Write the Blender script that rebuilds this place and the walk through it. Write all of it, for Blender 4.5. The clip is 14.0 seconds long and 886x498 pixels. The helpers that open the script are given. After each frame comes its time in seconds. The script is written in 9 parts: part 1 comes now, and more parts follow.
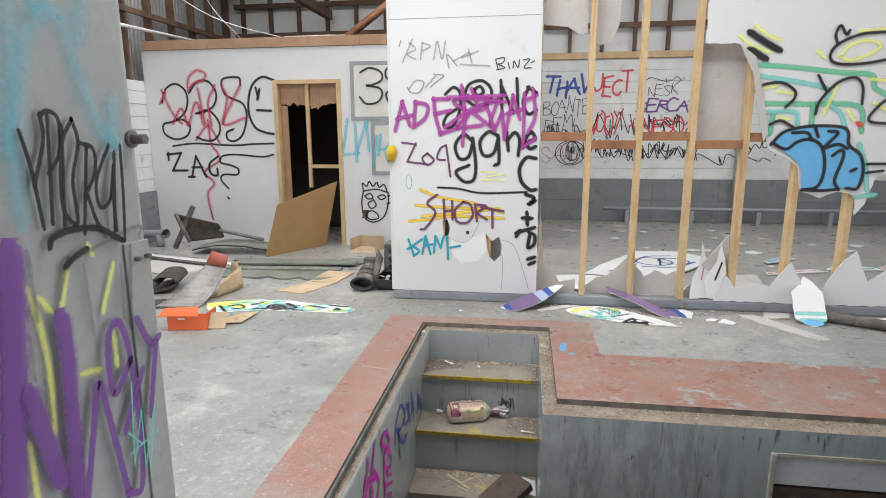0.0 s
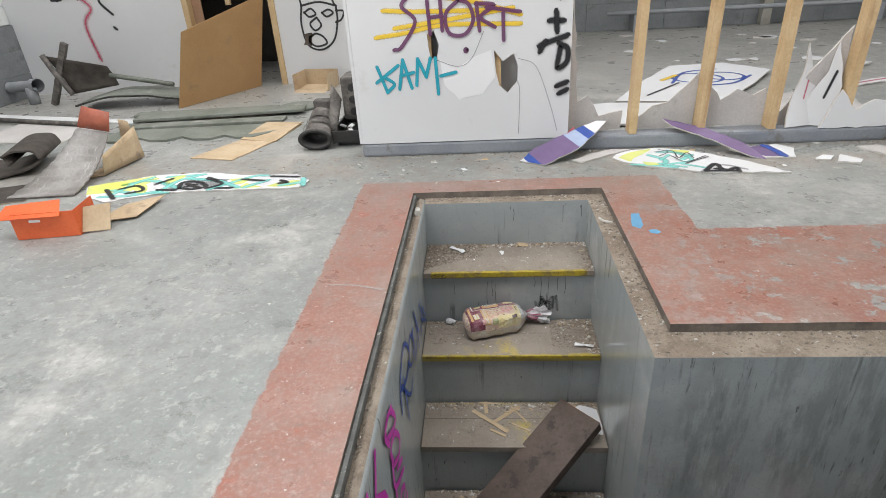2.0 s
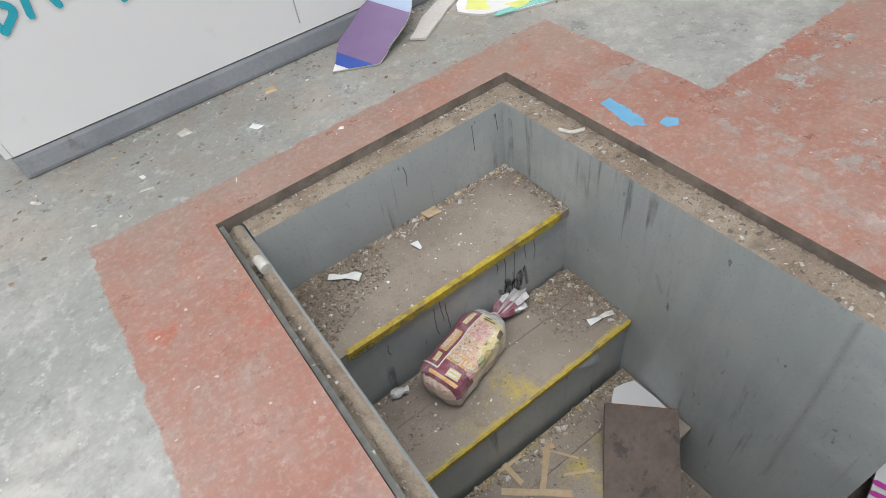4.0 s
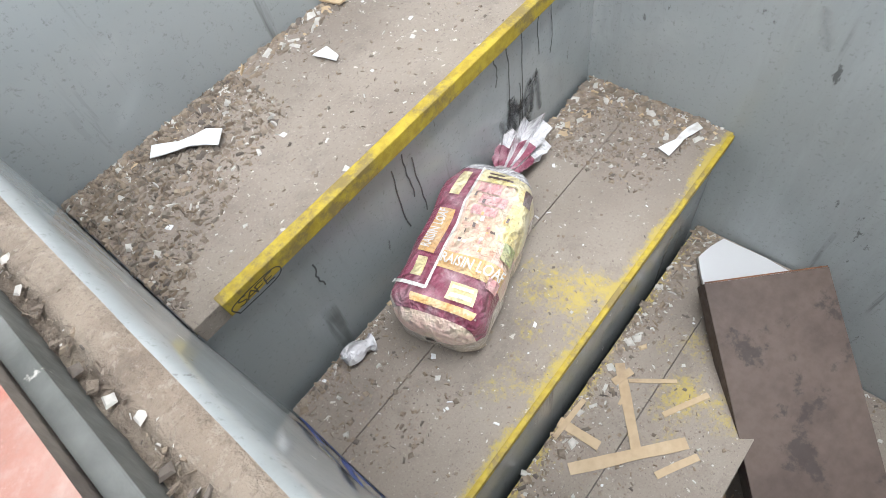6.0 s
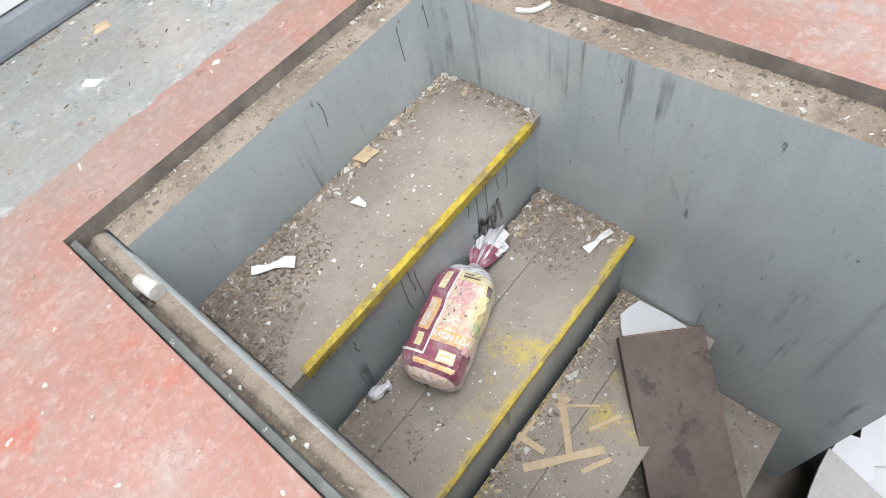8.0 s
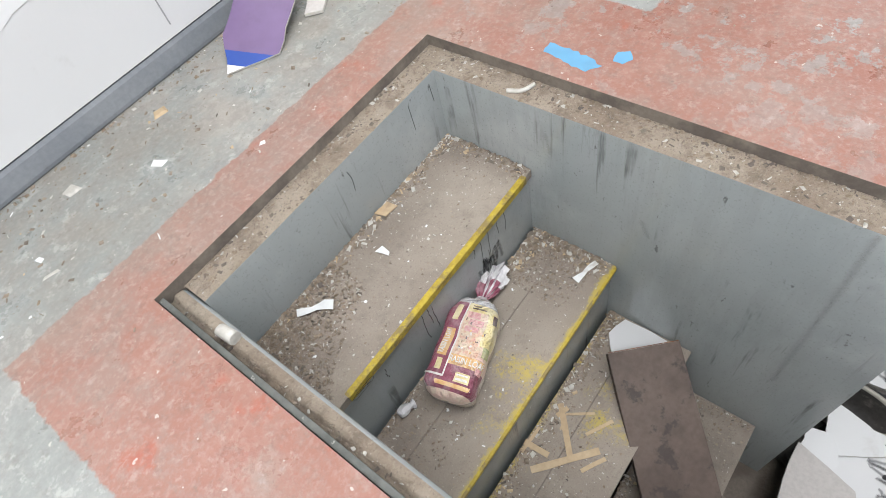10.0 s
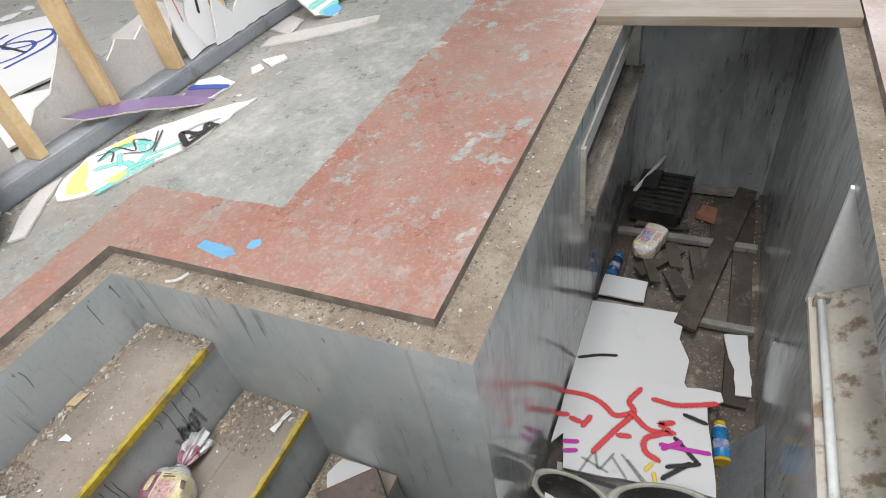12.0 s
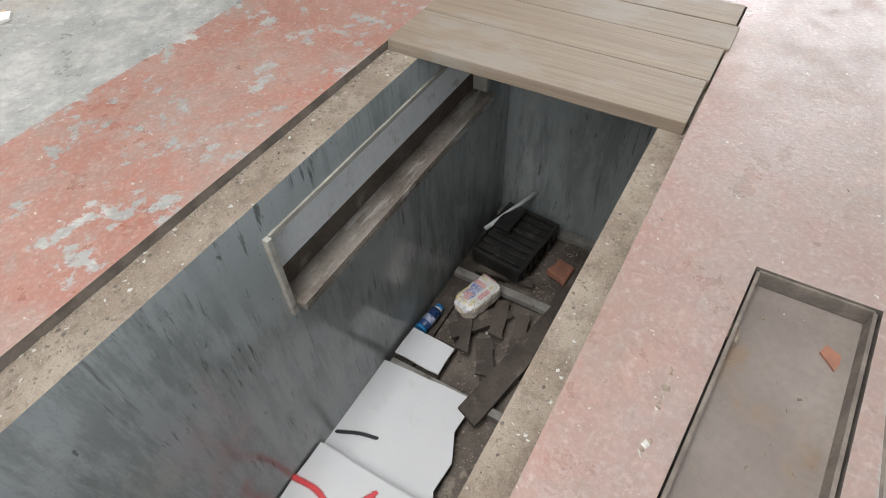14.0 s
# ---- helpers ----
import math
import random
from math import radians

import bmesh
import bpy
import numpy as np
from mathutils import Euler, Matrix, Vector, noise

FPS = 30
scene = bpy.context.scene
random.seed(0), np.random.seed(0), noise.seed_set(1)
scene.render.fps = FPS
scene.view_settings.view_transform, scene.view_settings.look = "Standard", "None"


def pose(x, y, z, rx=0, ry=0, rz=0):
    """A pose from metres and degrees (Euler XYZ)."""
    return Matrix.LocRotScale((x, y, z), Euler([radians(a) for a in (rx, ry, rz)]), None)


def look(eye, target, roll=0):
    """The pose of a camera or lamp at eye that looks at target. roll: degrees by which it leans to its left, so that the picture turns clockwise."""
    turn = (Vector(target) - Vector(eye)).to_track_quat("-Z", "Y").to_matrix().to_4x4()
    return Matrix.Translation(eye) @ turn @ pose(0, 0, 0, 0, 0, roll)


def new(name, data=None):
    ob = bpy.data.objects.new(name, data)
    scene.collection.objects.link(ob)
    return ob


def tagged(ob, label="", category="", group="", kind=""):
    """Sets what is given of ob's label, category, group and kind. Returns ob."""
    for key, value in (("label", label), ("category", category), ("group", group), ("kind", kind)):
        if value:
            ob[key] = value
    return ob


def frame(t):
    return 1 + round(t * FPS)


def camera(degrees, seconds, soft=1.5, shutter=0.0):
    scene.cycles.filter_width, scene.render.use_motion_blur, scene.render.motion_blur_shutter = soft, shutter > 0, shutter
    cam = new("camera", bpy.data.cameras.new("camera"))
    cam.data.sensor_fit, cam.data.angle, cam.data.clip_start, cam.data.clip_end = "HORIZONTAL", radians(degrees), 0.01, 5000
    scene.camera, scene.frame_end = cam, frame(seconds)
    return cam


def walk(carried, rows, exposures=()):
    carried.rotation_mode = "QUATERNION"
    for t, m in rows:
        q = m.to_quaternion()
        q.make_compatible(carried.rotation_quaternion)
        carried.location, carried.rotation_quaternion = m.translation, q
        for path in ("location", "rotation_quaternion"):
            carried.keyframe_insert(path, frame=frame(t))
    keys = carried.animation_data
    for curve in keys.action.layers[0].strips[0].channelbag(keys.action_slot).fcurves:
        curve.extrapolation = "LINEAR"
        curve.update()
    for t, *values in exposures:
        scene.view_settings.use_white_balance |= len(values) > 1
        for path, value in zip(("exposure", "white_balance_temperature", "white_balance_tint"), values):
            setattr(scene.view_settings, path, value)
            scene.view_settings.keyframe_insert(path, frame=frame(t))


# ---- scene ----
cam = camera(75.9, 14.0, soft=0.6)
PATH = [
    (0, (0.758, -4.126, 1.414), (0.471, -2.186, 1.021), -0.2),
    (0.5, (0.77, -3.816, 1.36), (0.346, -1.948, 0.783), -0.9),
    (1, (0.761, -3.465, 1.219), (0.267, -1.655, 0.525), -0.1),
    (1.5, (0.58, -3.118, 1.15), (0.222, -1.329, 0.331), -1.7),
    (2, (0.36, -2.73, 1.114), (0.208, -0.968, 0.18), -3.5),
    (2.5, (0.108, -2.323, 1.101), (0.21, -0.615, 0.066), -2.2),
    (3, (-0.085, -1.918, 1.088), (0.231, -0.339, -0.099), -6.0),
    (3.5, (-0.116, -1.525, 1.047), (0.474, -0.132, -0.261), -7.5),
    (4.6, (0.062, -1.02, 0.72), (0.72, 0.02, -0.93), -12.5),
    (6, (0.079, -0.792, 0.238), (0.748, 0.082, -1.432), -15.4),
    (6.5, (0.076, -0.795, 0.24), (0.772, 0.122, -1.395), -14.6),
    (7, (0.071, -0.799, 0.267), (0.791, 0.108, -1.363), -12.7),
    (7.5, (0.058, -0.868, 0.478), (0.736, 0.002, -1.19), -14.2),
    (8.5, (0.062, -0.95, 0.84), (0.74, -0.06, -0.81), -16.5),
    (10, (0.004, -0.98, 0.945), (0.712, -0.082, -0.696), -17.6),
    (10.5, (-0.065, -1.113, 1.008), (0.813, -0.232, -0.558), -16.6),
    (11, (-0.071, -1.358, 1.026), (0.958, -0.585, -0.505), -9.9),
    (11.5, (-0.018, -1.501, 1.032), (1.094, -0.663, -0.404), -10.6),
    (12, (0.15, -1.71, 1.065), (1.449, -0.954, -0.254), -11.1),
    (12.5, (0.334, -2.049, 1.079), (1.552, -1.229, -0.279), -6.8),
    (13, (0.688, -2.312, 1.089), (1.988, -1.604, -0.256), -2.6),
    (13.5, (1.058, -2.398, 1.079), (2.291, -1.776, -0.368), -0.1),
    (14, (1.348, -2.338, 1.041), (2.46, -1.639, -0.468), -2.5),
]
EXPOSURES = [(0.0, -0.35, 6500, 10), (1.5, -0.36, 6500, 10), (3.5, -0.47, 6500, 10), (6.0, 0.47, 6200, 10), (7.5, 0.34, 6200, 10), (10.0, 0.02, 6400, 10),
             (10.5, -0.10, 6500, 10), (11.5, -0.06, 6500, 10), (12.5, -0.02, 6500, 10), (13.5, -0.12, 6500, 10), (14.0, 0.04, 6500, 10)]
walk(cam, [(t, look(eye, target, roll)) for t, eye, target, roll in PATH], EXPOSURES)

# ---- world, lights ----
world = bpy.data.worlds.new("overcast_world")
scene.world = world
world.use_nodes = True
sky = world.node_tree.nodes.new("ShaderNodeTexSky")
sky.sky_type, sky.sun_disc = "NISHITA", False
sky.sun_elevation, sky.sun_rotation = radians(48), radians(60)
world.node_tree.links.new(sky.outputs[0], world.node_tree.nodes["Background"].inputs[0])
world.node_tree.nodes["Background"].inputs[1].default_value = 0.12

sun = new("sun", bpy.data.lights.new("sun", "SUN"))
sun.data.energy, sun.data.angle, sun.data.color = 0.8, radians(20), (1.0, 0.97, 0.93)
sun.matrix_world = look((8, 5, 12), (0, 0, 0))


def opening_light(name, eye, target, wide, tall, watts, color=(0.985, 0.985, 0.98)):
    data = bpy.data.lights.new(name, "AREA")
    data.shape, data.size, data.size_y, data.energy, data.color = "RECTANGLE", wide, tall, watts, color
    ob = new(name, data)
    ob.matrix_world = look(eye, target)
    return ob


# daylight lamps in three roof lights and three doorways, all assumed and unseen
for yy, x0, x1, watts in ((-6.5, -4.0, 3.0, 70), (-1.5, -4.0, 3.0, 420), (2.4, -4.0, 6.0, 360)):
    opening_light("assumed_roof_light", ((x0 + x1) / 2, yy, 4.55), ((x0 + x1) / 2, yy + 0.001, 0), x1 - x0, 1.5, watts)
opening_light("east_doorway_daylight", (8.9, -2.6, 1.9), (0, -2.6, 1.0), 5.0, 3.4, 260)
# added lamp to brighten west-facing pit walls; its doorway is made up
opening_light("added_west_fill", (-4.15, -5.2, 1.9), (0, -5.0, 1.0), 4.6, 3.3, 235)
# weak added lamp in an assumed doorway behind the walk
opening_light("assumed_south_light", (1.5, -8.9, 1.9), (1.5, 0, 1.0), 6.0, 3.4, 20)


# ---- materials ----
class Nodes:
    """A small builder for node materials."""

    def __init__(self, name):
        self.m = bpy.data.materials.new(name)
        self.m.use_nodes = True
        self.t = self.m.node_tree
        self.bsdf = self.t.nodes["Principled BSDF"]
        self.pos = self.add("ShaderNodeNewGeometry").outputs["Position"]

    def add(self, kind, **sockets):
        n = self.t.nodes.new(kind)
        for k, v in sockets.items():
            self.put(n.inputs[k.replace("_", " ")], v)
        return n

    def put(self, socket, v):
        if isinstance(v, bpy.types.NodeSocket):
            self.t.links.new(v, socket)
        elif isinstance(v, (tuple, list)) and len(v) == 3 and socket.type == "RGBA":
            socket.default_value = (*v, 1)
        else:
            socket.default_value = v

    def math(self, op, a, b=0.0, c=0.0):
        n = self.t.nodes.new("ShaderNodeMath")
        n.operation = op
        for s, v in zip(n.inputs, (a, b, c)):
            self.put(s, v)
        return n.outputs[0]

    def noise(self, scale, detail=4.0, rough=0.55, stretch=None, shift=0.0):
        v = self.pos
        if stretch or shift:
            mp = self.add("ShaderNodeMapping")
            self.put(mp.inputs["Vector"], self.pos)
            mp.inputs["Scale"].default_value = stretch or (1, 1, 1)
            mp.inputs["Location"].default_value = (shift, shift * 0.7, shift * 1.3)
            v = mp.outputs[0]
        return self.add("ShaderNodeTexNoise", Vector=v, Scale=scale, Detail=detail, Roughness=rough).outputs["Fac"]

    def step(self, v, a, b, lo=0.0, hi=1.0):
        n = self.add("ShaderNodeMapRange")
        n.interpolation_type = "SMOOTHSTEP"
        for s, w in zip(n.inputs[:5], (v, a, b, lo, hi)):
            self.put(s, w)
        return n.outputs[0]

    def mix(self, fac, a, b, blend="MIX"):
        n = self.t.nodes.new("ShaderNodeMix")
        n.data_type, n.blend_type = "RGBA", blend
        self.put(n.inputs[0], fac), self.put(n.inputs[6], a), self.put(n.inputs[7], b)
        return n.outputs[2]

    def xyz(self):
        return self.add("ShaderNodeSeparateXYZ", Vector=self.pos).outputs

    def finish(self, color, rough=0.7, bump=None, strength=0.3, distance=0.004, metal=0.0):
        self.put(self.bsdf.inputs["Base Color"], color)
        self.put(self.bsdf.inputs["Roughness"], rough)
        self.put(self.bsdf.inputs["Metallic"], metal)
        if bump is not None:
            b = self.add("ShaderNodeBump", Strength=strength, Distance=distance, Height=bump)
            self.put(self.bsdf.inputs["Normal"], b.outputs[0])
        return self.m


def plain(name, a, b, scale=5.0, rough=0.7, fine=90.0, bump=0.3, metal=0.0, dirt=None, dirt_at=(0.56, 0.7), stretch=None, each=0.0):
    """Two tones at a coarse scale, fine grain, bump, and patches of dirt."""
    g = Nodes(name)
    col = g.mix(g.step(g.noise(scale, 5), 0.35, 0.65), a, b)
    grain = g.noise(fine, 3)
    col = g.mix(g.step(grain, 0.3, 0.75, 0.0, 0.22), col, tuple(c * 0.55 for c in a))
    if dirt:
        col = g.mix(g.step(g.noise(scale * 1.9, 6, 0.65, stretch, 3.7), *dirt_at, 0.0, 0.85), col, dirt)
    if each:
        rnd = g.add("ShaderNodeObjectInfo").outputs["Random"]
        col = g.mix(g.math("MULTIPLY", rnd, each), col, tuple(c * 0.45 for c in a))
    return g.finish(col, g.step(grain, 0.2, 0.8, rough - 0.08, min(1.0, rough + 0.08)), grain, bump, metal=metal)


def box_distance(g, x0, x1, y0, y1):
    x, y, _ = g.xyz()
    dx = g.math("SUBTRACT", g.math("ABSOLUTE", g.math("SUBTRACT", x, (x0 + x1) / 2)), (x1 - x0) / 2)
    dy = g.math("SUBTRACT", g.math("ABSOLUTE", g.math("SUBTRACT", y, (y0 + y1) / 2)), (y1 - y0) / 2)
    return g.math("MAXIMUM", dx, dy)


def floor_material():
    g = Nodes("painted_concrete_floor")
    big, mid, fine = g.noise(0.9, 4), g.noise(5.0, 6, 0.65), g.noise(70, 4, 0.6)
    grey = g.mix(g.step(big, 0.35, 0.65), (0.244, 0.26, 0.248), (0.297, 0.305, 0.291))
    # paint worn through to pale concrete in clouded patches
    worn = g.math("MULTIPLY", g.step(g.noise(1.6, 7, 0.68, None, 5.0), 0.44, 0.62), g.step(mid, 0.38, 0.62))
    grey = g.mix(g.math("MULTIPLY", worn, 0.9), grey, (0.445, 0.435, 0.41))
    blotch = g.noise(13, 7, 0.72, None, 21.0)
    grey = g.mix(g.step(blotch, 0.42, 0.62, 0.0, 0.45), grey, (0.20, 0.205, 0.195))
    grey = g.mix(g.step(g.noise(24, 6, 0.7, None, 31.0), 0.54, 0.66, 0.0, 0.4), grey, (0.55, 0.54, 0.52))
    red = g.mix(g.step(g.noise(2.2, 5, 0.6, None, 2.0), 0.3, 0.7), (0.278, 0.122, 0.09), (0.31, 0.164, 0.128))
    red = g.mix(g.step(g.noise(5.5, 5, 0.6, None, 41.0), 0.60, 0.70, 0.0, 0.7), red, (0.36, 0.085, 0.045))
    # south band paler: trodden dust, with window sheen put into the colour too
    dusty = g.math("MULTIPLY", g.step(g.xyz()[1], -2.0, -2.5), g.step(g.noise(3.0, 6, 0.65, None, 14.0), 0.25, 0.6, 0.6, 0.95))
    red = g.mix(dusty, red, (0.285, 0.222, 0.20))
    red = g.mix(g.step(g.noise(3.8, 6, 0.65, None, 91.0), 0.48, 0.64, 0.0, 0.5), red, (0.27, 0.215, 0.185))
    red = g.mix(g.step(g.noise(15, 7, 0.75, None, 51.0), 0.46, 0.66, 0.0, 0.5), red, (0.27, 0.215, 0.185))
    red = g.mix(g.step(g.noise(9, 6, 0.7, None, 8.0), 0.50, 0.75, 0.0, 0.45), red, (0.39, 0.25, 0.205))
    red = g.mix(g.step(g.noise(38, 6, 0.75, None, 81.0), 0.54, 0.68, 0.0, 0.4), red, (0.46, 0.37, 0.325))
    d = g.math("MINIMUM", box_distance(g, -0.30, 1.26, -2.80, 0.155), box_distance(g, -0.30, 7.5, -2.80, -0.49))
    wob = g.math("MULTIPLY", g.math("SUBTRACT", g.noise(18, 5, 0.7), 0.5), 0.045)
    mask = g.step(g.math("ADD", d, wob), 0.004, -0.004)
    chips = g.step(g.noise(8.5, 8, 0.72, None, 11.0), 0.555, 0.58)
    x, y, _ = g.xyz()
    east = g.math("MULTIPLY", g.step(x, 0.75, 1.6, 0.1, 0.95), g.step(y, -2.0, -1.1, 0.12, 1.0))
    mask = g.math("MULTIPLY", mask, g.math("SUBTRACT", 1.0, g.math("MULTIPLY", chips, east)))
    col = g.mix(mask, grey, red)
    # trodden dirt by the partition and a dusting of grit
    band = g.math("MULTIPLY", g.step(g.math("ABSOLUTE", g.math("SUBTRACT", y, 0.42)), 0.42, 0.1), g.step(mid, 0.35, 0.6))
    col = g.mix(g.math("MULTIPLY", band, 0.55), col, (0.24, 0.205, 0.17))
    col = g.mix(g.step(g.noise(30, 7, 0.72, None, 17.0), 0.50, 0.68, 0.0, 0.32), col, (0.15, 0.12, 0.10))
    col = g.mix(g.step(fine, 0.45, 0.72, 0.0, 0.16), col, (0.52, 0.49, 0.45))
    col = g.mix(g.step(g.noise(55, 2, 0.5, None, 27.0), 0.73, 0.76, 0.0, 0.7), col, (0.56, 0.53, 0.48))
    col = g.mix(g.step(g.noise(42, 3, 0.5, None, 1.0), 0.70, 0.76, 0.0, 0.4), col, (0.16, 0.13, 0.11))
    far = g.step(y, 1.0, 2.6, 0.0, 0.35)
    col = g.mix(far, col, (0.33, 0.30, 0.265))
    rough = g.math("ADD", g.step(mid, 0.3, 0.7, 0.24, 0.50), g.math("MULTIPLY", worn, 0.2))
    return g.finish(col, rough, g.math("ADD", fine, g.math("MULTIPLY", mid, 1.5)), 0.25, 0.004)


def pit_paint():
    g = Nodes("scuffed_grey_pit_paint")
    col = g.mix(g.step(g.noise(1.7, 5), 0.35, 0.65), (0.298, 0.322, 0.322), (0.35, 0.373, 0.371))
    runs = g.math("MULTIPLY", g.step(g.noise(26, 4, 0.6, (1, 1, 0.07)), 0.58, 0.70), g.step(g.noise(3.1, 4, 0.6, None, 4.0), 0.44, 0.58))
    col = g.mix(g.math("MULTIPLY", runs, 0.7), col, (0.07, 0.07, 0.065))
    nicks = g.step(g.noise(34, 6, 0.65, (1, 1, 0.45), 6.0), 0.66, 0.70)
    col = g.mix(g.math("MULTIPLY", nicks, 0.8), col, (0.04, 0.04, 0.04))
    pale = g.math("MULTIPLY", g.step(g.noise(2.1, 6, 0.6, None, 9.0), 0.55, 0.7), 0.35)
    col = g.mix(pale, col, (0.52, 0.53, 0.52))
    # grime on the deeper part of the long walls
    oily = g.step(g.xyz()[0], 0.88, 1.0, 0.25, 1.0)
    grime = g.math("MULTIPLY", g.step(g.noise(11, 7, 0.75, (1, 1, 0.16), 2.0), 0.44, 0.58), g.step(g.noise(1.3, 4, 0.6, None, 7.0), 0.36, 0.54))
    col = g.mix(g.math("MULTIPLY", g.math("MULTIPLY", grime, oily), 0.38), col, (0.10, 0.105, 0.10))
    # pale patches put into the paint for reflections of the white boards
    pale_reflection = g.step(g.noise(3.4, 6, 0.62, (1, 1, 0.6), 23.0), 0.54, 0.66)
    col = g.mix(g.math("MULTIPLY", g.math("MULTIPLY", pale_reflection, oily), 0.45), col, (0.42, 0.43, 0.42))
    streak = g.math("MULTIPLY", g.step(g.noise(48, 5, 0.7, (1, 1, 0.12), 12.0), 0.58, 0.66), g.step(g.noise(2.2, 4, 0.6, None, 33.0), 0.48, 0.6))
    col = g.mix(g.math("MULTIPLY", g.math("MULTIPLY", streak, oily), 0.7), col, (0.05, 0.052, 0.05))
    col = g.mix(g.step(g.noise(140, 4, 0.75, None, 71.0), 0.56, 0.70, 0.0, 0.45), col, (0.15, 0.155, 0.15))
    rough = g.math("ADD", g.step(g.noise(5, 4), 0.3, 0.7, 0.09, 0.22), g.math("MULTIPLY", nicks, 0.3))
    return g.finish(col, rough, g.math("ADD", g.noise(9, 3), g.math("MULTIPLY", g.noise(60, 4), 0.15)), 0.05, 0.004)


def tread_material():
    g = Nodes("dusty_tread_boards")
    col = g.mix(g.step(g.noise(3.5, 5), 0.35, 0.65), (0.232, 0.196, 0.163), (0.30, 0.258, 0.216))
    grit = g.noise(280, 4, 0.8)
    col = g.mix(g.step(g.noise(16, 7, 0.72, None, 9.0), 0.50, 0.66, 0.0, 0.35), col, (0.15, 0.128, 0.11))
    col = g.mix(g.step(grit, 0.56, 0.68, 0.0, 0.45), col, (0.46, 0.41, 0.355))
    col = g.mix(g.step(g.noise(240, 3, 0.7, None, 3.0), 0.57, 0.68, 0.0, 0.45), col, (0.09, 0.075, 0.063))
    col = g.mix(g.step(g.noise(85, 3, 0.6, None, 5.0), 0.675, 0.70, 0.0, 0.8), col, (0.56, 0.52, 0.46))
    _, y, z = g.xyz()
    # yellow overspray drifting in from the worn nosing of the two lower steps
    low = g.step(z, -0.45, -0.5)
    speck = g.math("ADD", g.math("MULTIPLY", g.noise(110, 4, 0.75, None, 2.5), 0.5), g.math("MULTIPLY", g.noise(11, 5, 0.65, None, 1.5), 0.9))
    x = g.xyz()[0]
    band = lambda y0, wide: g.math("MAXIMUM", g.math("SUBTRACT", 1.0, g.math("MULTIPLY", g.math("ABSOLUTE", g.math("SUBTRACT", y, y0)), 1.0 / wide)), 0.0)
    blob = lambda x0, y0, r: g.math("MAXIMUM", g.math("SUBTRACT", 1.0, g.math("MULTIPLY", g.math("SQRT", g.math("ADD", g.math("POWER", g.math("SUBTRACT", x, x0), 2.0), g.math("POWER", g.math("SUBTRACT", y, y0), 2.0))), 1.0 / r)), 0.0)
    dens = g.math("MAXIMUM", band(-0.65, 0.03), g.math("MAXIMUM", g.math("MULTIPLY", blob(0.44, -0.605, 0.13), 0.9), g.math("MULTIPLY", blob(0.52, -0.83, 0.17), 0.8)))
    dens = g.math("MAXIMUM", dens, g.math("MULTIPLY", blob(0.26, -0.62, 0.13), 0.5))
    yel = g.math("MULTIPLY", g.step(g.math("ADD", speck, g.math("MULTIPLY", dens, 0.42)), 0.88, 1.10), low)
    col = g.mix(g.math("MULTIPLY", yel, 0.7), col, (0.50, 0.38, 0.05))
    return g.finish(col, 0.85, grit, 0.45, 0.004)


def ledge_material():
    g = Nodes("gritty_concrete_ledge")
    col = g.mix(g.step(g.noise(4.5, 6, 0.6), 0.35, 0.65), (0.25, 0.198, 0.15), (0.35, 0.295, 0.235))
    col = g.mix(g.step(g.noise(21, 7, 0.72, None, 5.0), 0.46, 0.66, 0.0, 0.5), col, (0.115, 0.088, 0.068))
    col = g.mix(g.step(g.noise(110, 5, 0.75, None, 8.0), 0.52, 0.66, 0.0, 0.45), col, (0.40, 0.35, 0.29))
    fine = g.noise(190, 4, 0.7, None, 2.0)
    col = g.mix(g.step(fine, 0.54, 0.68, 0.0, 0.4), col, (0.10, 0.078, 0.06))
    return g.finish(col, 0.92, g.math("ADD", fine, g.noise(60, 5, 0.7)), 0.9, 0.006)


def plank_material():
    g = Nodes("weathered_plank")
    rnd = g.add("ShaderNodeObjectInfo").outputs["Random"]
    col = g.mix(g.step(g.noise(60, 5, 0.6, (1, 0.03, 1)), 0.3, 0.7), (0.31, 0.24, 0.17), (0.22, 0.162, 0.11))
    col = g.mix(g.math("MULTIPLY", rnd, 0.55), col, (0.20, 0.165, 0.13))
    col = g.mix(g.step(g.noise(6, 6, 0.65, (1, 0.4, 1), 4.0), 0.48, 0.66, 0.0, 0.7), col, (0.28, 0.25, 0.215))
    col = g.mix(g.step(g.noise(150, 4, 0.6, (1, 0.02, 1), 9.0), 0.58, 0.70, 0.0, 0.35), col, (0.14, 0.10, 0.07))
    return g.finish(col, 0.6, g.noise(110, 4, 0.6, (1, 0.03, 1)), 0.4)


def nosing_material():
    g = Nodes("worn_yellow_nosing")
    n = g.noise(55, 5, 0.7)
    col = g.mix(g.step(n, 0.35, 0.7), (0.46, 0.35, 0.03), (0.33, 0.235, 0.02))
    col = g.mix(g.step(g.noise(22, 6, 0.7, None, 4.0), 0.46, 0.62, 0.0, 0.75), col, (0.16, 0.12, 0.06))
    return g.finish(col, 0.6, n, 0.5)


def paper_white(name, tone=0.78, soil=0.5):
    g = Nodes(name)
    col = g.mix(g.step(g.noise(1.3, 5), 0.3, 0.7), (tone, tone * 1.0, tone * 1.005), (tone * 0.93, tone * 0.935, tone * 0.945))
    col = g.mix(g.step(g.noise(4.0, 7, 0.7, None, 6.0), 0.60, 0.76, 0.0, soil), col, (0.42, 0.40, 0.37))
    g_f = g.noise(60, 4)
    return g.finish(col, 0.6, g_f, 0.08)


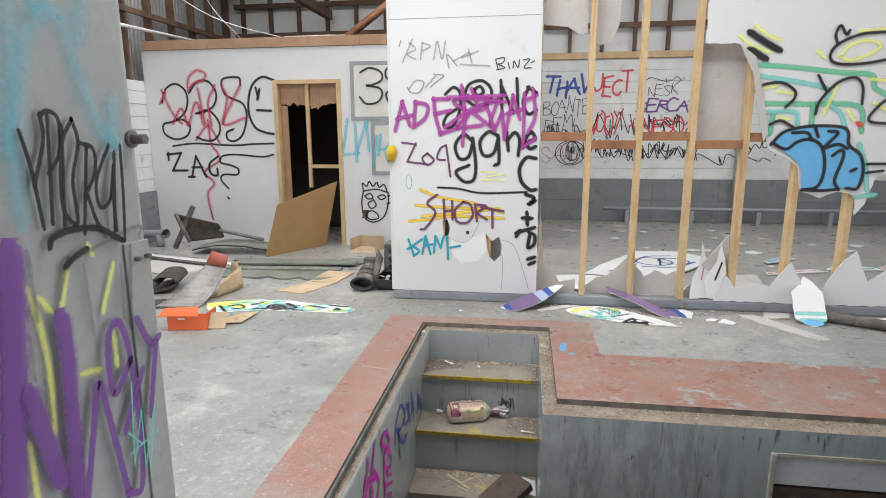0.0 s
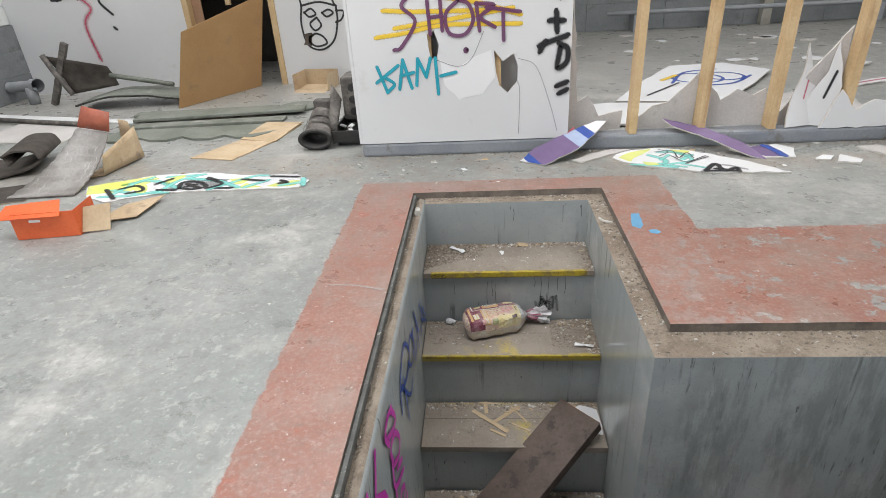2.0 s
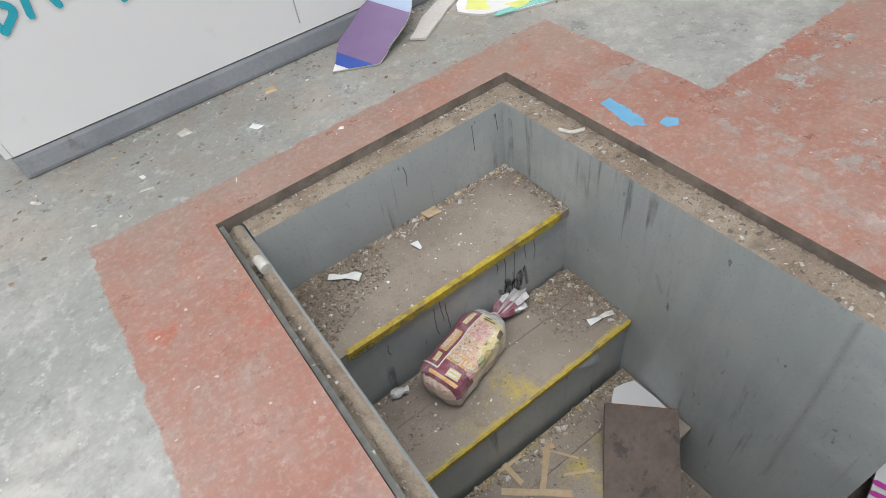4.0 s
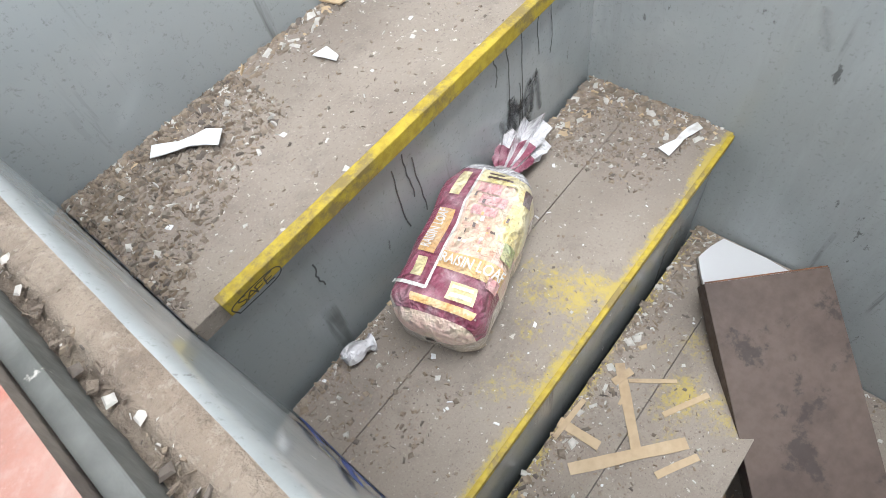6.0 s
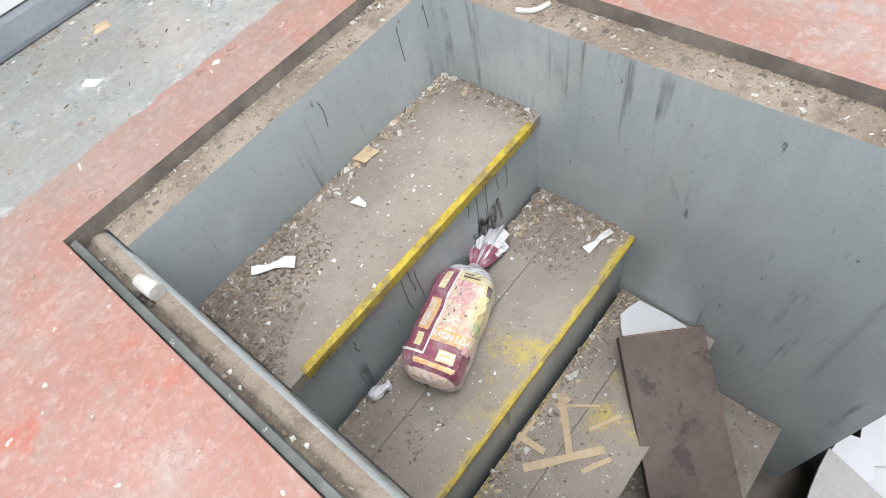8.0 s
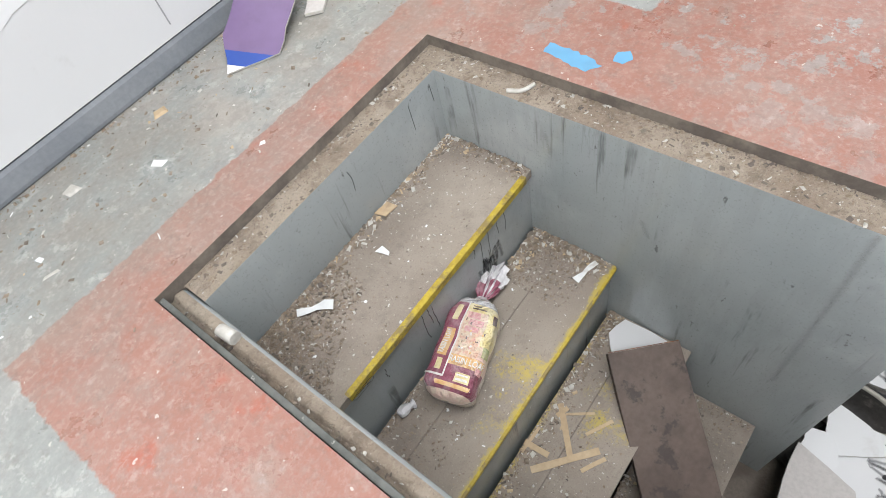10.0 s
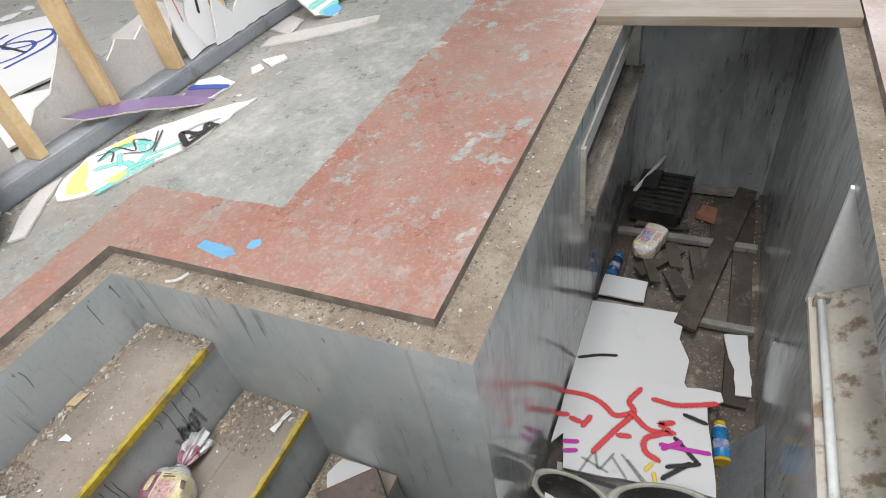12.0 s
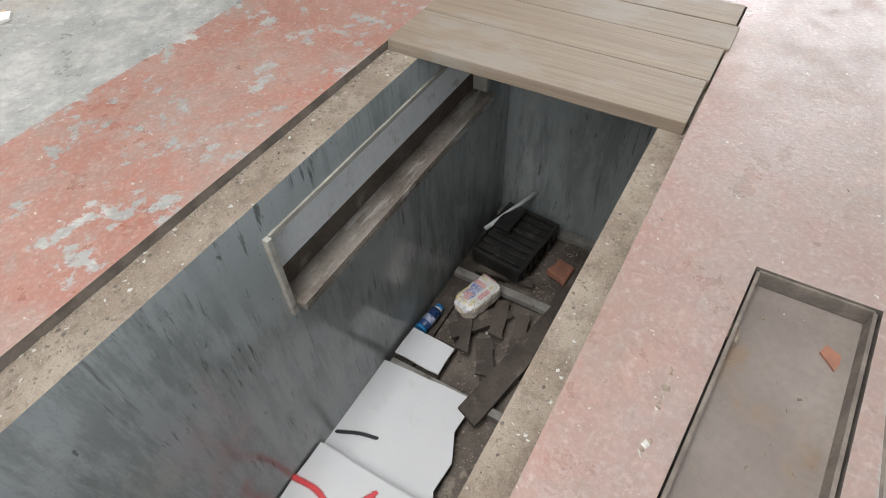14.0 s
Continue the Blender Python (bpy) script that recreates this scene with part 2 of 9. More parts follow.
def spray(name, color, soft=0.35, cover=1.0, rough=0.5):
    """Spray paint: dense in the middle of the stroke, thinning into speckle at its rim."""
    g = Nodes(name)
    v = g.add("ShaderNodeUVMap").outputs[0]
    across = g.add("ShaderNodeSeparateXYZ", Vector=v).outputs[1]
    rim = g.math("ABSOLUTE", g.math("SUBTRACT", g.math("MULTIPLY", across, 2.0), 1.0))
    a = g.step(g.math("ADD", rim, g.math("MULTIPLY", g.math("SUBTRACT", g.noise(130, 3), 0.5), soft * 1.2)), 1.0, 1.0 - soft * 1.6)
    a = g.math("MULTIPLY", a, g.step(g.noise(14, 4, 0.6), 0.2, 0.5, cover * 0.9, cover))
    col = g.mix(g.noise(20, 3), color, tuple(min(1, c * 1.25 + 0.003) for c in color))
    g.finish(col, rough)
    g.put(g.bsdf.inputs["Alpha"], a)
    return g.m


M = {
    "floor": floor_material(),
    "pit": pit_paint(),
    "tread": tread_material(),
    "nosing": nosing_material(),
    "board_white": paper_white("white_plasterboard", 0.66, 0.4),
    "timber_white": plain("white_painted_weatherboard", (0.72, 0.73, 0.72), (0.62, 0.63, 0.62), 3.0, 0.6, 70, 0.2, dirt=(0.33, 0.31, 0.28), dirt_at=(0.58, 0.74), each=0.12),
    "back_paper": plain("plasterboard_back_paper", (0.47, 0.445, 0.425), (0.54, 0.515, 0.50), 3.0, 0.8, 80, 0.2, dirt=(0.34, 0.30, 0.27)),
    "gypsum": plain("broken_gypsum_core", (0.62, 0.59, 0.55), (0.50, 0.47, 0.43), 20, 0.9, 120, 0.5),
    "ledge": ledge_material(),
    "rim": plain("dirty_slab_edge", (0.12, 0.10, 0.085), (0.20, 0.17, 0.14), 12, 0.9, 90, 0.6),
    "kerb": plain("grey_painted_kerb", (0.21, 0.225, 0.25), (0.26, 0.275, 0.295), 4.0, 0.55, 70, 0.2, dirt=(0.15, 0.14, 0.13)),
    "dado_grey": plain("grey_painted_concrete_dado", (0.17, 0.18, 0.185), (0.215, 0.225, 0.23), 2.5, 0.7, 50, 0.5, dirt=(0.12, 0.12, 0.12), each=0.15),
    "dado_dark": plain("blackened_concrete_dado", (0.045, 0.045, 0.046), (0.08, 0.08, 0.08), 2.5, 0.75, 50, 0.5, dirt=(0.13, 0.13, 0.13), each=0.15),
    "pine": plain("new_pine_stud", (0.52, 0.36, 0.19), (0.60, 0.44, 0.25), 6.0, 0.6, 60, 0.2, dirt=(0.35, 0.21, 0.10), stretch=(1, 1, 0.1)),
    "red_timber": plain("reddish_hardwood", (0.27, 0.115, 0.055), (0.35, 0.17, 0.085), 6.0, 0.6, 60, 0.2, dirt=(0.15, 0.07, 0.04)),
    "old_timber": plank_material(),
    "dark_timber": plain("dark_damp_timber", (0.062, 0.048, 0.038), (0.11, 0.088, 0.07), 5.0, 0.75, 60, 0.4, dirt=(0.2, 0.17, 0.14), each=0.3),
    "roof_timber": plain("dark_roof_timber", (0.10, 0.055, 0.035), (0.17, 0.10, 0.065), 5.0, 0.75, 60, 0.3, each=0.3),
    "iron": plain("galvanised_corrugated_iron", (0.27, 0.27, 0.265), (0.36, 0.355, 0.345), 3.0, 0.5, 60, 0.2, metal=0.3, dirt=(0.20, 0.13, 0.09)),
    "hardboard": plain("brown_hardboard", (0.36, 0.205, 0.085), (0.41, 0.245, 0.105), 2.0, 0.6, 90, 0.1, dirt=(0.27, 0.18, 0.10)),
    "ply": plain("raw_brown_plywood", (0.34, 0.20, 0.12), (0.42, 0.26, 0.16), 4.0, 0.7, 60, 0.2, stretch=(4, 1, 0.3), dirt=(0.25, 0.14, 0.08)),
    "cardboard": plain("corrugated_cardboard", (0.46, 0.34, 0.21), (0.53, 0.41, 0.27), 5.0, 0.85, 70, 0.2, dirt=(0.30, 0.22, 0.15)),
    "orange": plain("orange_printed_card", (0.66, 0.105, 0.025), (0.72, 0.14, 0.04), 5.0, 0.5, 80, 0.1),
    "rust_plate": plain("dusty_steel_plate", (0.185, 0.155, 0.135), (0.26, 0.225, 0.20), 2.5, 0.38, 70, 0.3, dirt=(0.20, 0.14, 0.09)),
    "edge_timber": plain("rotten_edge_timber", (0.22, 0.16, 0.105), (0.31, 0.24, 0.16), 8.0, 0.85, 70, 0.5, dirt=(0.10, 0.075, 0.05)),
    "black": plain("matt_black_plastic", (0.014, 0.013, 0.012), (0.028, 0.026, 0.024), 9.0, 0.5, 60, 0.3, dirt=(0.09, 0.08, 0.07), dirt_at=(0.56, 0.72)),
    "dark_metal": plain("dusty_dark_metal", (0.075, 0.068, 0.062), (0.14, 0.128, 0.116), 9.0, 0.65, 60, 0.4, metal=0.15, dirt_at=(0.45, 0.65), dirt=(0.2, 0.18, 0.16)),
    "pit_dirt": plain("damp_pit_dirt", (0.085, 0.068, 0.056), (0.165, 0.138, 0.115), 5.0, 0.9, 80, 0.9, dirt=(0.30, 0.26, 0.21), dirt_at=(0.58, 0.68)),
    "carpet": plain("brown_carpet_offcut", (0.045, 0.038, 0.032), (0.08, 0.068, 0.058), 9.0, 0.95, 130, 0.8),
    "carpet_back": plain("jute_carpet_backing", (0.27, 0.225, 0.17), (0.34, 0.29, 0.225), 9.0, 0.95, 130, 0.6),
    "sage": plain("grey_green_painted_trim", (0.15, 0.165, 0.135), (0.21, 0.222, 0.19), 4.0, 0.6, 70, 0.2, dirt=(0.34, 0.33, 0.30)),
    "pvc": plain("grey_plastic_pipe", (0.26, 0.27, 0.28), (0.32, 0.33, 0.34), 5.0, 0.45, 60, 0.1),
    "white_gloss": plain("white_enamel", (0.74, 0.75, 0.75), (0.66, 0.67, 0.67), 4.0, 0.35, 60, 0.1, dirt=(0.4, 0.37, 0.33)),
    "steel_clad": plain("grey_steel_cladding", (0.33, 0.345, 0.35), (0.40, 0.415, 0.42), 1.6, 0.4, 60, 0.1, dirt=(0.30, 0.29, 0.27)),
    "rust_steel": plain("brown_coated_steel_channel", (0.065, 0.043, 0.033), (0.10, 0.070, 0.054), 6.0, 0.6, 60, 0.3, metal=0.05, dirt=(0.035, 0.024, 0.02), dirt_at=(0.55, 0.63)),
    "rust_edge": plain("rusty_cut_edge", (0.22, 0.10, 0.05), (0.13, 0.06, 0.035), 20, 0.85, 90, 0.4),
    "cream": plain("aged_cream_plastic", (0.40, 0.38, 0.33), (0.29, 0.275, 0.235), 6.0, 0.5, 60, 0.1, dirt=(0.18, 0.16, 0.13)),
    "hose": plain("orange_rubber_hose", (0.62, 0.19, 0.04), (0.55, 0.15, 0.03), 6.0, 0.5, 60, 0.1),
    "rubber": plain("worn_dark_rubber", (0.03, 0.028, 0.026), (0.055, 0.05, 0.046), 8.0, 0.7, 60, 0.4, dirt=(0.13, 0.12, 0.105)),
    "brick": plain("broken_orange_brick", (0.36, 0.16, 0.10), (0.25, 0.12, 0.08), 14, 0.9, 70, 0.6),
    "foam": plain("yellow_foam", (0.62, 0.42, 0.02), (0.52, 0.33, 0.03), 14, 0.9, 70, 0.6),
    "chipped_grey": plain("chipped_grey_steel_paint", (0.085, 0.09, 0.083), (0.14, 0.145, 0.135), 14, 0.6, 70, 0.3, dirt=(0.50, 0.48, 0.44), dirt_at=(0.60, 0.66)),
    "rust_white": plain("rust_streaked_white_enamel", (0.60, 0.57, 0.51), (0.50, 0.46, 0.39), 4.0, 0.45, 60, 0.2, dirt=(0.20, 0.125, 0.07), dirt_at=(0.50, 0.60)),
    "grey_frame": plain("grey_picture_rail_paint", (0.27, 0.285, 0.30), (0.31, 0.32, 0.335), 4.0, 0.6, 60, 0.1),
    "cream_board": plain("cream_painted_panel", (0.66, 0.655, 0.60), (0.60, 0.595, 0.545), 3.0, 0.6, 60, 0.1),
    "void": plain("near_black_room_shade", (0.035, 0.03, 0.026), (0.055, 0.047, 0.04), 3.0, 0.9, 60, 0.2),
    "chip_pale": plain("pale_paint_flake", (0.56, 0.54, 0.50), (0.44, 0.42, 0.38), 40, 0.8, 90, 0.2, each=0.0),
    "leaf_shred": plain("dry_leaf_shreds", (0.19, 0.145, 0.105), (0.31, 0.25, 0.185), 60, 0.85, 90, 0.3),
    "chip_brown": plain("brown_leaf_litter", (0.17, 0.135, 0.105), (0.30, 0.25, 0.20), 60, 0.9, 90, 0.3),
}
P = {
    "black": spray("black_spray", (0.012, 0.012, 0.014), 0.4),
    "pen": spray("black_marker", (0.03, 0.03, 0.035), 0.15, 0.85),
    "pencil": spray("faint_grey_marker", (0.20, 0.20, 0.21), 0.35, 0.55),
    "red": spray("crimson_spray", (0.52, 0.025, 0.09), 0.8, 0.78),
    "brightred": spray("red_spray", (0.56, 0.04, 0.045), 0.5),
    "purple": spray("magenta_purple_spray", (0.33, 0.035, 0.27), 0.5, 0.9),
    "violet": spray("violet_spray", (0.145, 0.05, 0.25), 0.4, 0.93),
    "plum": spray("plum_marker", (0.12, 0.035, 0.10), 0.2, 0.9),
    "cyan": spray("cyan_spray", (0.10, 0.46, 0.58), 0.6, 0.7),
    "teal": spray("teal_marker", (0.01, 0.28, 0.36), 0.2),
    "blue": spray("blue_spray", (0.02, 0.06, 0.28), 0.35),
    "sky": spray("sky_blue_spray", (0.11, 0.35, 0.60), 0.2),
    "yellow": spray("yellow_spray", (0.74, 0.50, 0.02), 0.45, 0.85),
    "lime": spray("lime_spray", (0.74, 0.78, 0.16), 0.6, 0.6),
    "green": spray("green_spray", (0.13, 0.46, 0.28), 0.45, 0.85),
    "mint": spray("mint_spray", (0.18, 0.55, 0.50), 0.5, 0.75),
    "haze": spray("soft_cyan_overspray", (0.14, 0.50, 0.62), 1.0, 0.5),
    "white": spray("white_chalk_line", (0.45, 0.45, 0.44), 0.6, 0.4),
    "spill": spray("thin_blue_paint_spill", (0.13, 0.40, 0.64), 0.3, 0.7),
    "lilac": spray("lilac_spray", (0.155, 0.10, 0.21), 0.4, 0.9),
    "ice": spray("pale_blue_spray", (0.36, 0.44, 0.62), 0.4, 0.75),
    "magenta": spray("bright_magenta_spray", (0.42, 0.02, 0.30), 0.25),
    "drip": spray("black_oil_drip", (0.03, 0.03, 0.03), 0.5, 0.7),
    "soot": spray("grey_smear", (0.10, 0.10, 0.105), 0.6, 0.5),
}


# ---- building helpers ----
def part(name, bm, material, parent=None, label=""):
    """Links a bmesh as one mesh object, under a thing or a part if one is given."""
    me = bpy.data.meshes.new(name)
    bm.to_mesh(me)
    bm.free()
    for m in material if isinstance(material, (list, tuple)) else [material]:
        me.materials.append(m)
    ob = new(name, me)
    if parent:
        ob.parent = parent
    if label:
        tagged(ob, label)
    return ob


def thing(name, label, category, group="", kind=""):
    return tagged(new(name), label, category, group, kind)


def box(bm, x0, x1, y0, y1, z0, z1, bevel=0.0, slot=0, top=None):
    vs = [bm.verts.new((x, y, z)) for z in (z0, z1) for y in (y0, y1) for x in (x0, x1)]
    fs = [bm.faces.new([vs[i] for i in f]) for f in ((0, 2, 3, 1), (4, 5, 7, 6), (0, 1, 5, 4), (2, 6, 7, 3), (0, 4, 6, 2), (1, 3, 7, 5))]
    for f in fs:
        f.material_index = slot
    if top is not None:
        fs[1].material_index = top
    if bevel:
        bmesh.ops.bevel(bm, geom=list({e for f in fs for e in f.edges}), offset=bevel, segments=2, affect="EDGES", profile=0.6)
    return bm


def boxed(*args, **kw):
    return box(bmesh.new(), *args, **kw)


def solid(pts, thick, m=None, bm=None, slots=(0, 0, 0)):
    """A flat piece with the outline pts (x, y) and a thickness, laid by the pose m. slots: top, bottom, edge."""
    bm = bm or bmesh.new()
    m = m or Matrix()
    lo = [bm.verts.new(m @ Vector((x, y, 0))) for x, y in pts]
    hi = [bm.verts.new(m @ Vector((x, y, thick))) for x, y in pts]
    bm.faces.new(hi).material_index = slots[0]
    bm.faces.new(lo[::-1]).material_index = slots[1]
    for i in range(len(pts)):
        j = (i + 1) % len(pts)
        bm.faces.new((lo[i], lo[j], hi[j], hi[i])).material_index = slots[2]
    bmesh.ops.recalc_face_normals(bm, faces=bm.faces)
    return bm


def ragged(pts, amount, step, seed):
    """The outline pts with its sides broken into uneven short steps."""
    rnd, out = random.Random(seed), []
    for i, (x, y) in enumerate(pts):
        u, v = pts[(i + 1) % len(pts)]
        n = max(1, int(math.hypot(u - x, v - y) / step))
        nx, ny = (v - y), -(u - x)
        d = math.hypot(nx, ny) or 1
        for k in range(n):
            a = k / n
            j = rnd.uniform(-amount, amount) if k else 0
            out.append((x + (u - x) * a + nx / d * j, y + (v - y) * a + ny / d * j))
    return out


def smooth(pts, n=6):
    """A Catmull-Rom curve through the points."""
    if len(pts) < 3:
        return [Vector(p) for p in pts]
    p = [Vector(q) for q in pts]
    p = [2 * p[0] - p[1], *p, 2 * p[-1] - p[-2]]
    out = []
    for i in range(1, len(p) - 2):
        for k in range(n):
            t = k / n
            out.append(0.5 * (2 * p[i] + (p[i + 1] - p[i - 1]) * t + (2 * p[i - 1] - 5 * p[i] + 4 * p[i + 1] - p[i + 2]) * t * t
                              + (3 * p[i] - p[i - 1] - 3 * p[i + 1] + p[i + 2]) * t ** 3))
    return out + [p[-2]]


def tube(bm, pts, r, sides=10, caps=True, bend=6):
    pts = smooth([Vector(p) for p in pts], bend)
    rings = []
    for i, p in enumerate(pts):
        d = (pts[min(i + 1, len(pts) - 1)] - pts[max(i - 1, 0)]).normalized()
        side = d.cross(Vector((0, 0, 1))) if abs(d.z) < 0.95 else d.cross(Vector((1, 0, 0)))
        side.normalize()
        up = side.cross(d)
        rr = r(i / max(1, len(pts) - 1)) if callable(r) else r
        rings.append([bm.verts.new(p + (side * math.cos(a) + up * math.sin(a)) * rr) for a in (2 * math.pi * k / sides for k in range(sides))])
    for a, b in zip(rings, rings[1:]):
        for k in range(sides):
            f = bm.faces.new((a[k], a[(k + 1) % sides], b[(k + 1) % sides], b[k]))
            f.smooth = True
    if caps:
        bm.faces.new(rings[0][::-1]), bm.faces.new(rings[-1])
    return bm


def ribbon(bm, pts, width, lift, place):
    """A flat painted stroke along pts (u, v), laid on a surface by place(u, v, lift)."""
    uv = bm.loops.layers.uv.verify()
    pts = [Vector((p[0], p[1])) for p in pts]
    if len(pts) < 2:
        return
    first, last = (pts[0] - pts[1]).normalized() * width * 0.45, (pts[-1] - pts[-2]).normalized() * width * 0.45
    pts = [pts[0] + first, *pts, pts[-1] + last]
    rows = []
    for i, p in enumerate(pts):
        d = pts[min(i + 1, len(pts) - 1)] - pts[max(i - 1, 0)]
        if d.length < 1e-7:
            continue
        d.normalize()
        s = Vector((-d.y, d.x)) * width * (0.5 if 0 < i < len(pts) - 1 else 0.28)
        rows.append((bm.verts.new(place(*(p + s), lift)), bm.verts.new(place(*(p - s), lift))))
    for k, (a, b) in enumerate(zip(rows, rows[1:])):
        f = bm.faces.new((a[0], b[0], b[1], a[1]))
        for loop, w in zip(f.loops, ((k, 0), (k + 1, 0), (k + 1, 1), (k, 1))):
            loop[uv].uv = w


def plane(origin, u, v):
    o, u, v = Vector(origin), Vector(u), Vector(v)
    n = u.cross(v)
    return lambda a, b, lift: o + u * a + v * b + n * lift


# single-stroke letters in a box one unit high and about 0.7 wide
FONT = {
    "A": [[(0, 0), (0.35, 1), (0.7, 0)], [(0.12, 0.38), (0.6, 0.38)]],
    "B": [[(0.05, 0), (0.05, 1)], [(0.05, 1), (0.5, 0.92), (0.55, 0.68), (0.1, 0.52), (0.62, 0.42), (0.62, 0.1), (0.05, 0)]],
    "C": [[(0.65, 0.85), (0.35, 1), (0.05, 0.6), (0.1, 0.15), (0.4, 0), (0.68, 0.18)]],
    "D": [[(0.05, 0), (0.05, 1)], [(0.05, 1), (0.5, 0.85), (0.66, 0.45), (0.4, 0.08), (0.05, 0)]],
    "E": [[(0.65, 1), (0.05, 0.97), (0.05, 0.02), (0.66, 0)], [(0.05, 0.5), (0.5, 0.52)]],
    "F": [[(0.65, 1), (0.05, 0.97), (0.05, 0)], [(0.05, 0.5), (0.5, 0.52)]],
    "G": [[(0.62, 0.85), (0.35, 1), (0.05, 0.6), (0.1, 0.15), (0.4, 0), (0.68, 0.2), (0.66, 0.45), (0.38, 0.42)]],
    "H": [[(0.05, 0), (0.08, 1)], [(0.62, 0), (0.65, 1)], [(0.06, 0.5), (0.64, 0.52)]],
    "I": [[(0.1, 0), (0.12, 1)]],
    "J": [[(0.6, 1), (0.58, 0.25), (0.35, 0), (0.08, 0.2)]],
    "K": [[(0.05, 0), (0.08, 1)], [(0.62, 1), (0.1, 0.48), (0.66, 0)]],
    "L": [[(0.08, 1), (0.05, 0.02), (0.62, 0)]],
    "M": [[(0, 0), (0.08, 1), (0.36, 0.4), (0.64, 1), (0.72, 0)]],
    "N": [[(0.05, 0), (0.08, 1), (0.6, 0), (0.65, 1)]],
    "O": [[(0.35, 1), (0.06, 0.7), (0.1, 0.2), (0.36, 0), (0.64, 0.25), (0.62, 0.75), (0.35, 1)]],
    "P": [[(0.05, 0), (0.08, 1)], [(0.06, 1), (0.55, 0.95), (0.6, 0.6), (0.07, 0.48)]],
    "R": [[(0.05, 0), (0.08, 1)], [(0.06, 1), (0.55, 0.92), (0.55, 0.6), (0.07, 0.5)], [(0.07, 0.5), (0.66, 0)]],
    "S": [[(0.62, 0.85), (0.35, 1), (0.08, 0.8), (0.3, 0.53), (0.6, 0.3), (0.4, 0), (0.05, 0.15)]],
    "T": [[(0, 1), (0.7, 1.02)], [(0.36, 1), (0.33, 0)]],
    "U": [[(0.06, 1), (0.08, 0.25), (0.35, 0), (0.6, 0.25), (0.64, 1)]],
    "V": [[(0.02, 1), (0.32, 0), (0.68, 1.05)]],
    "W": [[(0, 1), (0.18, 0), (0.36, 0.7), (0.54, 0), (0.75, 1)]],
    "Y": [[(0, 1), (0.32, 0.5)], [(0.68, 1), (0.2, -0.1)]],
    "Z": [[(0.02, 0.97), (0.64, 1), (0.05, 0.02), (0.7, 0)]],
    "?": [[(0.05, 0.75), (0.3, 1), (0.62, 0.75), (0.36, 0.45), (0.34, 0.25)], [(0.34, 0.06), (0.36, 0.0)]],
    "+": [[(0.05, 0.5), (0.65, 0.52)], [(0.34, 0.85), (0.36, 0.15)]],
    "3": [[(0.08, 0.9), (0.4, 1), (0.56, 0.75), (0.25, 0.53), (0.6, 0.3), (0.4, 0), (0.05, 0.12)]],
    "5": [[(0.6, 1), (0.14, 0.97), (0.1, 0.58), (0.5, 0.58), (0.6, 0.25), (0.36, 0), (0.05, 0.12)]],
    "9": [[(0.58, 0.7), (0.3, 0.5), (0.08, 0.72), (0.3, 1), (0.58, 0.8), (0.55, 0.3), (0.3, 0), (0.1, 0.08)]],
    "7": [[(0.04, 0.98), (0.64, 1), (0.28, 0)]],
    "g": [[(0.58, 0.85), (0.3, 1), (0.08, 0.72), (0.3, 0.48), (0.58, 0.75), (0.6, 0.1), (0.32, -0.2), (0.02, -0.02)]],
    "h": [[(0.06, 1.3), (0.1, 0.3)], [(0.08, 0.65), (0.36, 0.98), (0.56, 0.7), (0.56, 0.3)]],
    "e": [[(0.08, 0.62), (0.58, 0.7), (0.36, 1), (0.08, 0.7), (0.24, 0.35), (0.6, 0.42)]],
    " ": [],
}
SHARP = set("AEFHIKLMNTVWXYZ7+")


def graffiti(parent, surface, strokes, width, material, label="", lift=0.004, name="graffiti"):
    """Painted strokes, each a list of (u, v), as one part of the wall or board that carries them."""
    if len(strokes) > 1 and parent.name.startswith(("plasterboard", "graffiti_shard")):
        for k, s in enumerate(strokes):
            graffiti(parent, surface, [s], width, material, label, lift + 0.00025 * k, name)
        return parent
    bm = bmesh.new()
    for k, s in enumerate(strokes):
        ribbon(bm, smooth(s, 7) if len(s) > 2 else [Vector(q) for q in s], width, lift + 0.00025 * k, surface)
    return part(name, bm, material, parent, label)


def patch(parent, surface, outline, material, label="", lift=0.004):
    """A filled patch of paint with a smooth outline."""
    bm = bmesh.new()
    uv = bm.loops.layers.uv.verify()
    f = bm.faces.new([bm.verts.new(surface(*p, lift)) for p in smooth(outline + outline[:1], 5)[:-1]])
    for loop in f.loops:
        loop[uv].uv = (0.5, 0.5)
    return part("graffiti", bm, material, parent, label)


def letters(text, u, v, high, wide=None, slant=0.1, wobble=0.03, seed=1):
    """Strokes of a hand-sprayed word, its lower left corner at (u, v), wide metres long."""
    rnd, out = random.Random(seed), []
    pitch = (wide or 0.8 * high * len(text)) / max(1, len(text))
    for i, ch in enumerate(text):
        dv = rnd.uniform(-1, 1) * wobble * high * 3
        lean, grow = slant + rnd.uniform(-0.12, 0.12), rnd.uniform(0.88, 1.18)
        for s in FONT[ch]:
            q = [(u + i * pitch + (x / 0.72 + lean * y + rnd.uniform(-1.6, 1.6) * wobble) * pitch * 1.08, v + dv + (y * grow + rnd.uniform(-1.6, 1.6) * wobble) * high) for x, y in s]
            if ch in SHARP and len(q) > 2:
                for a, b in zip(q, q[1:]):
                    bow = rnd.uniform(-0.07, 0.07)
                    out.append([a, ((a[0] + b[0]) / 2 + (b[1] - a[1]) * bow, (a[1] + b[1]) / 2 - (b[0] - a[0]) * bow), b])
            else:
                out.append(q)
    return out


